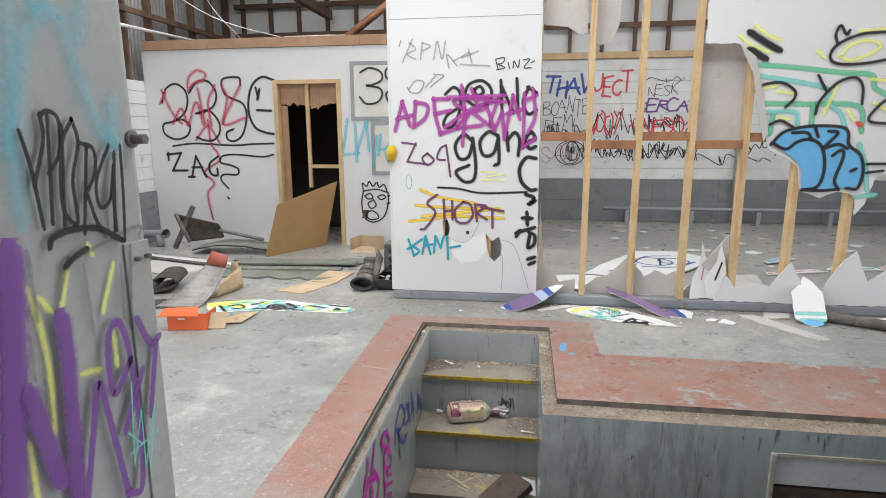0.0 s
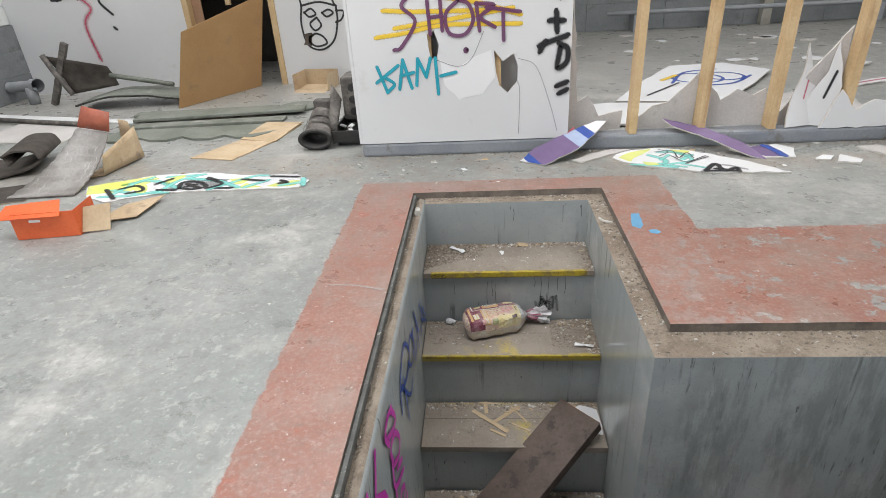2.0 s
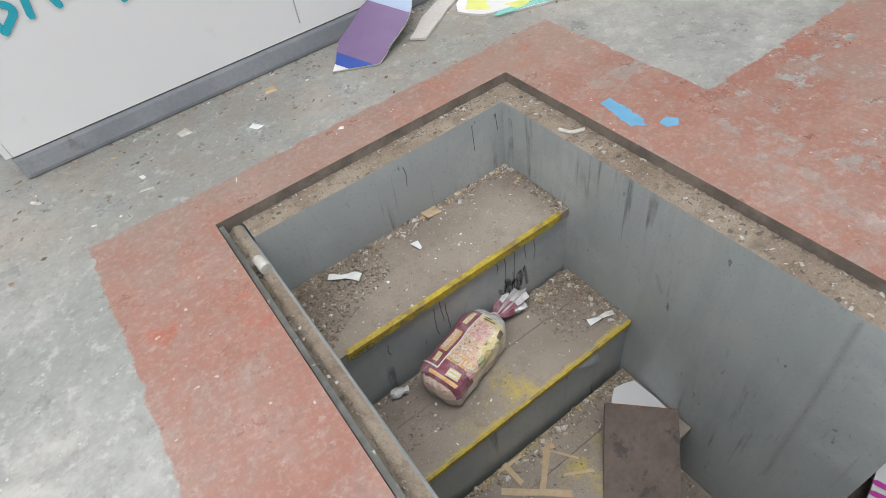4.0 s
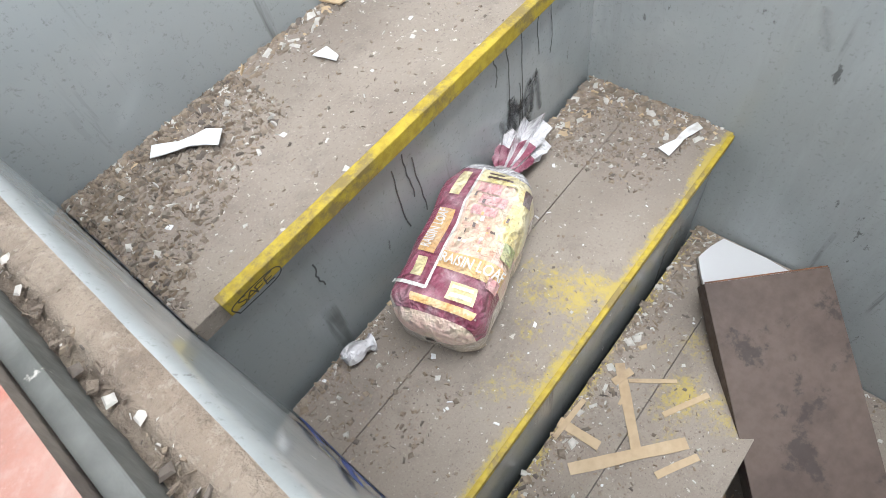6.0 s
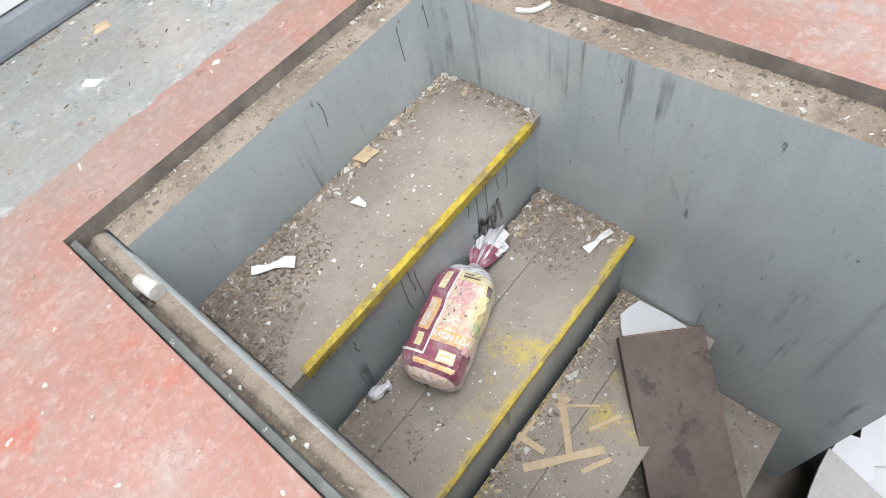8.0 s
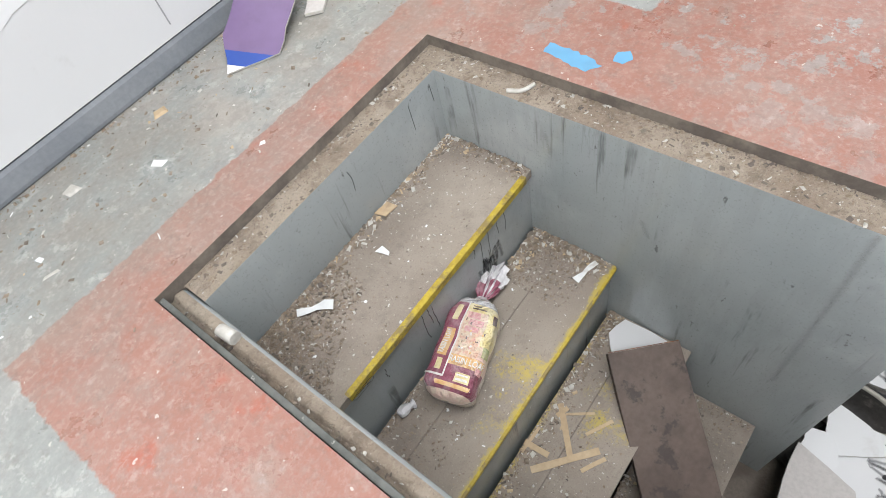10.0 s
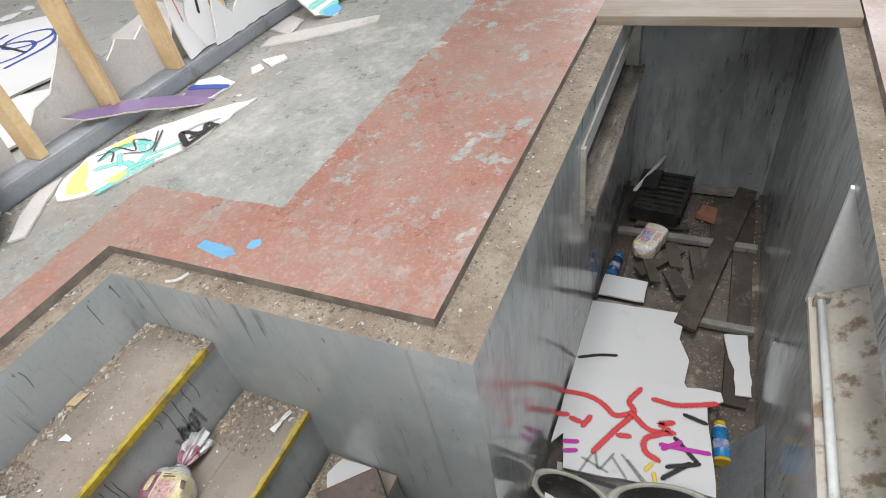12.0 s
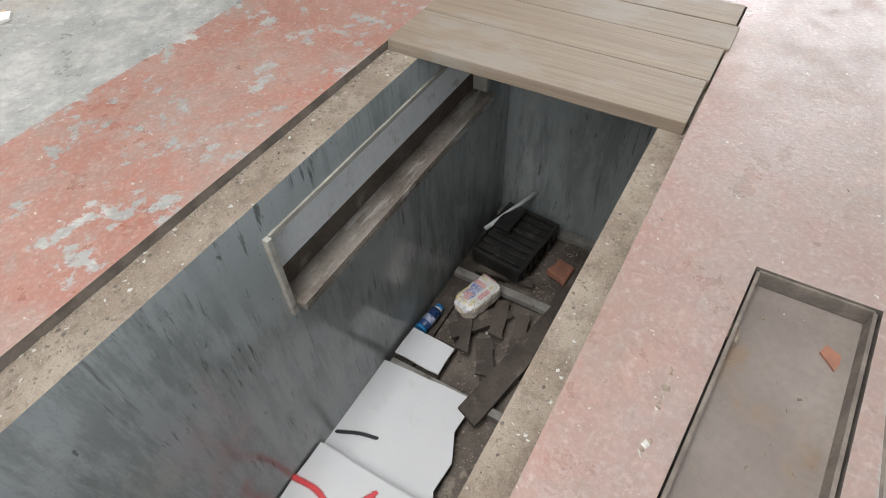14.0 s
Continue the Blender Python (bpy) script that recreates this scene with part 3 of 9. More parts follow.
def scribble(u0, u1, v0, v1, n, seed):
    """A looping, unreadable tag within a box."""
    rnd, out = random.Random(seed), []
    for i in range(n):
        a = (i + 0.5) / n
        out.append((u0 + (u1 - u0) * a + rnd.uniform(-1.9, 1.9) * (u1 - u0) / n, (v0 if i % 2 else v1) + rnd.uniform(-0.1, 0.6) * (v1 - v0) * (1 if i % 2 else -1)))
    return out


def ring(u, v, ru, rv, n=12, start=0.3, turn=1.03):
    return [(u + ru * math.cos(start + 2 * math.pi * turn * k / n), v + rv * math.sin(start + 2 * math.pi * turn * k / n)) for k in range(n + 1)]


# ---- the large structure ----
def structure(name, bm, material, label, category="wall"):
    return tagged(part(name, bm, material), label, category, kind="structure")


XW, XE, YS, YN = -4.25, 9.0, -9.0, 5.64          # the shed
PIT_FLOOR = -1.5
LEDGE = -0.033
HOLES = [  # x0, x1, y0, y1 of what is cut out of the slab
    (-0.012, 0.95, -1.18, 0.0), (-0.012, 3.70, -2.25, -1.18),
    (1.40, 2.42, -2.78, -2.44), (1.30, 2.70, -3.30, -2.80), (-1.60, -0.34, -2.80, -2.41),
]


def slab():
    bm = bmesh.new()
    xs = sorted({XW - 0.2, XE + 0.2, *(h[k] for h in HOLES for k in (0, 1))})
    ys = sorted({YS - 0.2, YN + 0.2, *(h[k] for h in HOLES for k in (2, 3))})
    cut = lambda x, y: any(a < x < b and c < y < d for a, b, c, d in HOLES)
    mid = lambda s, i: (s[i] + s[i + 1]) / 2
    full = {(i, j) for i in range(len(xs) - 1) for j in range(len(ys) - 1) if not cut(mid(xs, i), mid(ys, j))}
    for i, j in sorted(full):
        x0, x1, y0, y1 = xs[i], xs[i + 1], ys[j], ys[j + 1]
        bm.faces.new([bm.verts.new(p) for p in ((x0, y0, 0), (x1, y0, 0), (x1, y1, 0), (x0, y1, 0))])
        for (di, dj), (p, q) in {(1, 0): ((x1, y1), (x1, y0)), (-1, 0): ((x0, y0), (x0, y1)), (0, 1): ((x0, y1), (x1, y1)), (0, -1): ((x1, y0), (x0, y0))}.items():
            if (i + di, j + dj) not in full:
                f = bm.faces.new([bm.verts.new(v) for v in ((*p, 0), (*q, 0), (*q, -0.14), (*p, -0.14))])
                f.material_index = 1
    # concrete made good along the two long sides of the skewed tray
    for a, b, c in (((1.40, -2.44), (2.42, -2.52), (2.42, -2.44)), ((1.40, -2.78), (2.42, -2.78), (1.40, -2.70))):
        bm.faces.new([bm.verts.new((*p, 0)) for p in (a, b, c)])
        p, q = (a, b) if c == (2.42, -2.44) else (b, c)
        bm.faces.new([bm.verts.new(v) for v in ((*p, 0), (*q, 0), (*q, -0.14), (*p, -0.14))]).material_index = 1
    bmesh.ops.remove_doubles(bm, verts=bm.verts, dist=1e-5)
    return bm


structure("floor", slab(), [M["floor"], M["rim"]], "worn grey-painted concrete floor with a red band round the pit", "floor")
# the ground slab is unseen, added to stop sky light from below
structure("ground", boxed(-150, 150, -150, 150, -2.2, -2.0), M["pit_dirt"], "unseen earth slab added below the shed to block sky light", "ground")

# the pit: walls whose tops form a gritty ledge just below the floor
NX0, NX1, NZ0, NZ1 = 2.02, 3.40, -0.50, -0.165     # lamp niche in the north wall
SX0, SX1, SZ0, SZ1 = 0.70, 1.86, -0.60, -0.11      # lamp niche in the south wall
SIN = -2.165                                       # inner face of the south wall


def pit_wall(name, boxes, label):
    bm = bmesh.new()
    for b in boxes:
        box(bm, *b, top=1)
    return structure(name, bm, [M["pit"], M["ledge"]], label)




def west_wall():
    """The near wall, its rough crumbled top dipping to a groove outside and rounded over under paint inside."""
    prof = [(0.003, PIT_FLOOR - 0.1), (0.003, -0.043), (0.007, -0.046), (0.012, -0.043), (0.017, -0.037), (0.022, -0.034), (0.027, -0.033), (0.031, -0.034),
            (0.035, -0.035), (0.041, -0.038), (0.047, -0.046), (0.050, -0.060), (0.050, PIT_FLOOR - 0.1)]
    bm, rows, n = bmesh.new(), [], 260
    for k in range(n + 1):
        y = -2.25 + 2.25 * k / n
        row = []
        for i, (x, z) in enumerate(prof):
            q = Vector((x * 40, y * 40, 3.0))
            rough = 0.0055 * noise.noise(q) + 0.0035 * noise.noise(q * 2.7) if 1 <= i <= 8 else 0.003 * noise.noise(q * 0.4) if i in (9, 10) else 0.0
            row.append(bm.verts.new((x + (0.4 * rough if 2 < i < 8 else 0.0), y, z + rough)))
        rows.append(row)
    for a, b in zip(rows, rows[1:]):
        for i in range(len(prof) - 1):
            f = bm.faces.new((a[i], a[i + 1], b[i + 1], b[i]))
            f.smooth, f.material_index = True, 1 if i < 9 else 0
    bm.faces.new(rows[0]), bm.faces.new(rows[-1][::-1])
    bmesh.ops.recalc_face_normals(bm, faces=bm.faces)
    return structure("wall_pit_west", bm, [M["pit"], M["ledge"]], "grey-painted pit wall with blue and magenta tags")


west_wall()
pit_wall("wall_pit_stair_head", [(0.05, 0.95, -0.075, 0, PIT_FLOOR - 0.1, LEDGE)], "scuffed grey-painted wall above the top step")
pit_wall("wall_pit_stair_east", [(0.87, 0.95, -1.18, -0.075, PIT_FLOOR - 0.1, LEDGE)], "scuffed grey-painted wall beside the steps")


def niche_wall(name, x0, x1, y0, y1, hole, label):
    """A pit wall from x0 to x1 with a rectangular niche through it, as one closed mesh."""
    h0, h1, k0, k1 = hole
    bm, z0 = bmesh.new(), PIT_FLOOR - 0.1
    outer, inner = ((x0, z0), (x1, z0), (x1, LEDGE), (x0, LEDGE)), ((h0, k0), (h1, k0), (h1, k1), (h0, k1))
    for y in (y0, y1):
        o, n = [bm.verts.new((x, y, z)) for x, z in outer], [bm.verts.new((x, y, z)) for x, z in inner]
        for k in range(4):
            bm.faces.new((o[k], o[(k + 1) % 4], n[(k + 1) % 4], n[k]))
    for pts in (outer, inner):
        for k in range(4):
            (a, b), (c, d) = pts[k], pts[(k + 1) % 4]
            f = bm.faces.new([bm.verts.new(p) for p in ((a, y0, b), (c, y0, d), (c, y1, d), (a, y1, b))])
            f.material_index = 1 if pts is outer and k == 2 else 0
    bmesh.ops.remove_doubles(bm, verts=bm.verts, dist=1e-5)
    bmesh.ops.recalc_face_normals(bm, faces=bm.faces)
    return structure(name, bm, [M["pit"], M["ledge"]], label)


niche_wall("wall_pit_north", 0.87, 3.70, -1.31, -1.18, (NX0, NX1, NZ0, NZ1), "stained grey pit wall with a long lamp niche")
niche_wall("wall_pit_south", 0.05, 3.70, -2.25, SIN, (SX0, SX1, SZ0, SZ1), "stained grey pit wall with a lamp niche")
pit_wall("wall_pit_east", [(3.70, 3.85, -2.25, -1.18, PIT_FLOOR - 0.1, -0.145)], "streaked grey end wall of the pit")
structure("pit_floor", boxed(0.0, 3.85, -2.25, -0.9, PIT_FLOOR - 0.1, PIT_FLOOR), M["pit_dirt"], "dark littered earth floor of the pit", "floor")
part_rail = part("steel_angle", boxed(-0.0105, 0.003, -2.245, -0.002, -0.06, -0.012, 0.0015), M["chipped_grey"])
tagged(part_rail, "rusted edging strip along the pit rim", "trim", kind="structure")

# steps
stair = thing("stair", "steep pit steps with dusty boards and yellow nosings", "stair", kind="structure")
STEPS = ((-0.27, -0.075, -0.37), (-0.55, -0.37, -0.65), (-0.83, -0.65, -0.93), (-1.11, -0.93, -1.20))
for k, (z, back, nose) in enumerate(STEPS):
    part("riser_block", boxed(0.05, 0.87, nose + 0.012, back, PIT_FLOOR - 0.1, z - 0.03), M["pit"], stair)
    # the top tread is one board, the others two
    for a, b in ((0.0, 1.0),) if k == 0 else ((0.0, 0.62), (0.62, 1.0)):
        part("tread_board", boxed(0.053, 0.867, nose + (back - 0.002 - nose) * a + 0.0006 * (a > 0), nose + (back - 0.002 - nose) * b - 0.0006 * (b < 1), z - 0.03, z, 0.0012), M["tread"], stair)
    if k < 2:
        strip = boxed(0.09 if k == 0 else 0.07, 0.835 if k == 0 else 0.86, nose - 0.005, nose + (0.012 if k == 0 else 0.004), z - (0.024 if k == 0 else 0.012), z + 0.0025, 0.002)
        part("nosing", strip, M["nosing"], stair, "worn yellow safety nosing")
part("landing", boxed(0.05, 0.58, SIN, -1.188, PIT_FLOOR - 0.1, -1.39, 0.006), M["pit_dirt"], stair, "dirt-covered landing at the foot of the steps")
face = plane((0, -0.3765, -0.27), (1, 0, 0), (0, 0, 1))
graffiti(stair, face, letters("SAFE", 0.102, -0.018, 0.011, 0.05, 0.0, 0.01) + [[(0.098, -0.021), (0.156, -0.021), (0.156, -0.004), (0.098, -0.004), (0.098, -0.021)]], 0.002, P["pen"], "small black stamped word", 0.002, "stamp")

# lamp niches let into the pit walls
M["sill"] = plain("dusty_brown_sill", (0.15, 0.125, 0.105), (0.27, 0.24, 0.21), 5.0, 0.30, 60, 0.2, dirt=(0.42, 0.40, 0.37), dirt_at=(0.52, 0.66), stretch=(0.4, 3, 1))
niche = thing("lamp_niche_north", "white-lined lamp niche with a dusty timber sill in the pit wall", "niche", kind="structure")
bm = bmesh.new()
box(bm, NX0 + 0.012, NX1 - 0.012, -1.256, -1.248, NZ0 + 0.155, NZ1 - 0.014)
for v in bm.verts:                                     # leans back, its foot towards the pit
    if v.co.z < NZ0 + 0.17:
        v.co.y -= 0.030
part("back_panel", bm, M["white_gloss"], niche)
part("sill", boxed(NX0 + 0.012, NX1 - 0.012, -1.372, -1.19, NZ0, NZ0 + 0.03, 0.004), M["sill"], niche, "dusty brown timber sill")
# rail coloured dark to stand in for the shaded gap under the panel
part("inner_rail", boxed(NX0 + 0.013, NX1 - 0.013, -1.262, -1.236, NZ0 + 0.031, NZ0 + 0.125, 0.004), M["dark_timber"], niche)
part("lip", boxed(NX0 + 0.013, NX1 - 0.013, -1.371, -1.352, NZ0 + 0.031, NZ0 + 0.040, 0.003), M["sill"], niche)
for x in (NX0 - 0.012, NX1 - 0.01):
    part("end_frame", boxed(x, x + 0.022, -1.330, -1.19, NZ0 - 0.03, NZ1 + 0.008, 0.004), M["cream"], niche)
part("top_frame", boxed(NX0 + 0.01, NX1 - 0.01, -1.318, -1.30, NZ1 - 0.012, NZ1 + 0.008, 0.003), M["cream"], niche)
niche2 = thing("lamp_niche_south", "rusty lamp niche in the pit wall", "niche", kind="structure")
part("back_panel", boxed(SX0 - 0.01, SX1 + 0.01, -2.38, -2.365, SZ0 - 0.02, SZ1 + 0.02), M["white_gloss"], niche2)
bm = bmesh.new()
pr = [(SIN + 0.008, SZ0), (SIN + 0.008, SZ0 + 0.02), (-2.36, SZ0 + 0.16), (-2.36, SZ0)]
ends = [[bm.verts.new((x, y, z)) for y, z in pr] for x in (SX0 + 0.013, SX1 - 0.013)]
bm.faces.new(ends[0]), bm.faces.new(ends[1][::-1])
for k in range(4):
    bm.faces.new((ends[0][k], ends[1][k], ends[1][(k + 1) % 4], ends[0][(k + 1) % 4]))
bmesh.ops.recalc_face_normals(bm, faces=bm.faces)
part("sill", bm, M["rust_white"], niche2, "sloping rust-streaked white reflector")
part("lid", boxed(SX0, SX1, -2.36, -2.255, SZ1, SZ1 + 0.02), M["cream"], niche2)
for x in (SX0 - 0.01, SX1 - 0.012):
    part("end_frame", boxed(x, x + 0.022, -2.36, SIN + 0.01, SZ0 - 0.01, SZ1 + 0.005, 0.004), M["white_gloss"], niche2)
lamp = thing("fluorescent_lamp", "bare white fluorescent tube mounted in the pit niche", "lamp")
part("tube", tube(bmesh.new(), [(SX0 + 0.04, SIN - 0.02, SZ0 + 0.06), (SX1 - 0.06, SIN - 0.02, SZ0 + 0.06)], 0.014, 10), M["white_gloss"], lamp)
for x in (SX0 + 0.03, SX1 - 0.065):
    part("holder", boxed(x, x + 0.02, SIN - 0.045, SIN + 0.0, SZ0 + 0.025, SZ0 + 0.085, 0.004), M["cream"], lamp)

# timber cover over the far end of the pit
cover = thing("pit_cover", "weathered timber planks laid across the end of the pit", "cover")
SEAMS = (2.868, 3.12, 3.34, 3.52, 3.69)
for a, b in zip(SEAMS, SEAMS[1:]):
    part("plank", boxed(a + 0.0015, b - 0.0025, -2.246 + 0.012 * math.sin(a * 9), -1.184, LEDGE, 0.009 + 0.003 * math.sin(a * 31), 0.004), M["old_timber"], cover)

# steel trays sunk in the floor
def tray(x0, x1, y0, y1, label):
    t = thing("floor_tray", label, "floor tray", "sunken trays beside the pit")
    part("plate", boxed(x0 + 0.004, x1 - 0.004, y0 + 0.004, y1 - 0.004, -0.075, -0.05), M["rust_plate"], t)
    for a in ((x0 + 0.002, x1 - 0.002, y0 + 0.001, y0 + 0.009), (x0 + 0.002, x1 - 0.002, y1 - 0.009, y1 - 0.001), (x0 + 0.001, x0 + 0.009, y0 + 0.01, y1 - 0.01), (x1 - 0.009, x1 - 0.001, y0 + 0.01, y1 - 0.01)):
        part("edge_bar", boxed(*a, -0.075, -0.004, 0.002), M["rim"], t)


skew = thing("floor_tray", "shallow sunken tray with a dusty steel plate", "floor tray", "sunken trays beside the pit")
part("plate", boxed(1.404, 2.416, -2.776, -2.444, -0.075, -0.05), M["rust_plate"], skew)
for a, b in (((1.41, -2.447), (2.41, -2.525)), ((2.41, -2.772), (1.41, -2.695))):
    d = (Vector(b) - Vector(a)).normalized() * 0.008
    part("edge_bar", solid([a, (a[0] + d.y, a[1] - d.x), (b[0] + d.y, b[1] - d.x), b], 0.046, pose(0, 0, -0.0498)), M["rim"], skew)
for a in ((1.402, 1.409, -2.69, -2.45), (2.411, 2.418, -2.768, -2.53)):
    part("edge_bar", boxed(*a, -0.0498, -0.004, 0.002), M["rim"], skew)
tray(1.30, 2.70, -3.30, -2.80, "wide sunken tray with a timber edge")
tray(-1.60, -0.34, -2.80, -2.41, "shallow sunken tray holding dirt beside the red band")

# west wall: concrete dado, weatherboards, a sheeted panel, corrugated iron above
DADO = 0.68
west = structure("wall_west", boxed(XW - 0.2, XW - 0.03, -2.7, YN, -0.1, 2.12), M["timber_white"], "white timber wall on a concrete dado")
for k in range(4):
    y1 = YN - 0.002 if k == 0 else 1.66 - (k - 1) * 1.35
    y0 = 1.664 if k == 0 else y1 - 1.346
    for j in range(3):
        part("block", boxed(XW - 0.028, XW + 0.02 - 0.001 * j, y0, y1, j * DADO / 3 + 0.001, (j + 1) * DADO / 3 - 0.001, 0.004), M["dado_grey" if k == 0 else "dado_dark"], west)
for j in range(9):
    z = DADO + 0.006 + j * 0.163
    if z + 0.15 < 2.16:
        part("board", boxed(XW - 0.028, XW - 0.006 + 0.004 * (j % 2), 1.80, YN, z, min(z + 0.158, 2.12), 0.003), M["timber_white"], west)
panel_w = part("panel", boxed(XW - 0.028, XW - 0.002, -2.7, 1.797, DADO + 0.13, 2.11, 0.002), M["board_white"], west)
part("skirt_board", boxed(XW - 0.027, XW - 0.010, -2.7, 1.797, DADO + 0.004, DADO + 0.126, 0.002), M["timber_white"], west)


def corrugated(length, high, wave=0.076, deep=0.009):
    bm, n = bmesh.new(), int(length / wave * 6)
    rows = [[bm.verts.new((i * length / n, deep * math.sin(2 * math.pi * i / 6), z)) for i in range(n + 1)] for z in (0, high)]
    for i in range(n):
        bm.faces.new((rows[0][i], rows[0][i + 1], rows[1][i + 1], rows[1][i])).smooth = True
    return bm


iron = structure("wall_iron_west", corrugated(YN + 2.7, 2.6), M["iron"], "corrugated iron on dark studs above the white wall")
iron.matrix_world = pose(XW - 0.16, -2.7, 2.1, 0, 0, 90)
frame_w = thing("stud_frame_west", "dark rough-sawn studs and rails against corrugated iron", "wall frame", kind="structure")
for k in range(16):
    y = YN - 0.25 - k * 0.52
    part("stud", boxed(XW - 0.145, XW - 0.05, y - 0.024, y + 0.024, 2.125, 4.5), M["roof_timber"], frame_w)
for z in (2.95, 3.7):
    part("rail", boxed(XW - 0.048, XW - 0.01, -2.7, YN, z, z + 0.07), M["roof_timber"], frame_w)
bm = tube(bmesh.new(), [(XW + 0.08, -2.0, 2.62), (XW + 0.08, 2.4, 2.74), (XW + 0.1, 5.5, 2.84)], 0.022, 8)
tagged(part("conduit", bm, M["white_gloss"]), "long white plastic conduit under the roof", "pipe")

# room wall with the doorway
DX0, DX1, DTOP, YB = -2.45, -1.60, 2.085, 2.97
bm = bmesh.new()
for b in ((XW + 0.0, DX0, 0, 2.50), (DX1, 0.62, 0, 2.50), (DX0, DX1, DTOP, 2.50)):
    box(bm, b[0], b[1], YB, YB + 0.11, b[2], b[3])
back = structure("wall_room", bm, M["board_white"], "white plasterboard wall with black and crimson graffiti")
for a, b in ((-3.048, -0.61), (-0.608, 0.62)):
    part("joint", boxed(b - 0.003, b, YB - 0.0015, YB + 0.003, 2.2, 2.5), M["grey_frame"], back)
top_beam = structure("beam_room_wall", boxed(XW + 0.02, 0.7, YB - 0.02, YB + 0.10, 2.502, 2.62, 0.004), M["ply"], "brown timber plate on top of the room wall", "beam")
side = structure("wall_inner", boxed(0.62, 0.72, YB + 0.0, YN - 0.02, 0, 2.62), M["board_white"], "white return wall of the inner room")
# the shade of the unlit room is put into near-black panels
room = thing("inner_room", "near-black lining standing in for the shade of the room behind the doorway", "wall", kind="structure")
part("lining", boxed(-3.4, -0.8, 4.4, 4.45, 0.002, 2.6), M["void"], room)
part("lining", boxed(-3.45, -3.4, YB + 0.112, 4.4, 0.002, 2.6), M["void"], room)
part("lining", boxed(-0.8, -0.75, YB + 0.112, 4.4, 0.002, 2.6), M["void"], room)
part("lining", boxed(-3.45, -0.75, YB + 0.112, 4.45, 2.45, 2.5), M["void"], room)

door = thing("door_1", "timber-framed doorway stuffed with torn brown plywood", "doorway", kind="structure")
part("jamb", boxed(DX0 - 0.02, DX0 + 0.035, YB - 0.02, YB + 0.115, 0, DTOP + 0.02, 0.003), M["pine"], door)
part("jamb", boxed(DX1 - 0.035, DX1 + 0.02, YB - 0.02, YB + 0.115, 0, DTOP + 0.02, 0.003), M["pine"], door)
part("head", boxed(DX0 + 0.036, DX1 - 0.036, YB - 0.02, YB + 0.115, DTOP - 0.03, DTOP + 0.02, 0.003), M["pine"], door)
part("mullion", boxed(-2.06, -2.015, YB + 0.02, YB + 0.06, 0.75, DTOP - 0.032, 0.003), M["pine"], door)
part("rail", boxed(-2.014, DX1 - 0.037, YB + 0.02, YB + 0.06, 1.0, 1.045, 0.003), M["pine"], door)
for a, b, s in ((DX0 + 0.037, -2.062, 3), (-2.013, DX1 - 0.037, 4)):
    rnd, low, x = random.Random(s * 50), [(a, 1.80)], a
    while x < b - 0.03:
        x += rnd.choice((0.008, 0.012, 0.03, 0.045, 0.06))
        low.append((min(x, b - 0.004), 1.79 + 0.03 * math.sin(x * 9 + s) + rnd.choice((-0.035, -0.01, 0.0, 0.01, 0.02))))
    low.append((b, 1.80))
    bm = solid(low + [(b, DTOP - 0.032), (a, DTOP - 0.032)], 0.008, pose(0, YB + 0.075, 0, 90, 0, 0))
    part("torn_panel", bm, M["ply"], door, "torn brown plywood infill")
# a plywood strip lines the jamb side, lighter than the near-black opening
part("lining_strip", boxed(DX0 + 0.037, DX0 + 0.13, YB + 0.07, YB + 0.078, 0.0, 1.79), M["ply"], door)

# far wall of the shed
north = structure("wall_north", boxed(XW - 0.2, XE, YN, YN + 0.2, -0.1, 4.6), M["board_white"], "far white weatherboard wall over a grey dado")
for k in range(8):
    for j in range(2):
        part("block", boxed(0.74 + k * 1.03, 0.737 + (k + 1) * 1.03, YN - 0.03, YN - 0.002, j * 0.345 + 0.001, (j + 1) * 0.345 - 0.001, 0.004), M["dado_grey"], north)
for j in range(11):
    z = 0.70 + j * 0.172
    part("board", boxed(0.735, XE - 0.02, YN - 0.02 - 0.003 * (j % 2), YN - 0.002, z, z + 0.168, 0.003), M["timber_white"], north)
part("plate", boxed(0.735, XE - 0.02, YN - 0.06, YN - 0.001, 2.60, 2.70, 0.004), M["pine"], north)
for k in range(26):
    x = XW + 0.1 + k * 0.5
    part("stud", boxed(x, x + 0.05, YN - 0.09, YN - 0.003, 2.71, 4.6), M["roof_timber"], north)
for z in (3.05, 3.52):
    part("rail", boxed(XW, XE - 0.03, YN - 0.125, YN - 0.092, z, z + 0.075), M["roof_timber"], north)
rail = thing("pipe_rail", "low pale pipe rail along the far dado", "rail")
part("pipe", tube(bmesh.new(), [(2.0, YN - 0.25, 0.24), (8.2, YN - 0.25, 0.24)], 0.028, 8), M["grey_frame"], rail)
for x in (2.35, 3.35, 4.35, 5.4, 6.6):
    part("bracket", boxed(x, x + 0.06, YN - 0.27, YN - 0.032, 0.0, 0.215, 0.004), M["grey_frame"], rail)
part("upright", boxed(4.02, 4.14, YN - 0.14, YN - 0.032, 0.0, 1.25, 0.004), M["cream"], rail)

# unseen walls that frame the made-up west doorway of the added lamp
structure("wall_west_pier", boxed(XW - 0.2, XW - 0.03, YS - 0.2, -7.6, -0.1, 4.6), M["board_white"], "plain white wall beside the made-up west doorway, out of view")
structure("wall_west_head", boxed(XW - 0.2, XW - 0.03, -7.6, -2.72, 3.6, 4.6), M["board_white"], "plain wall above the made-up west doorway, out of view")
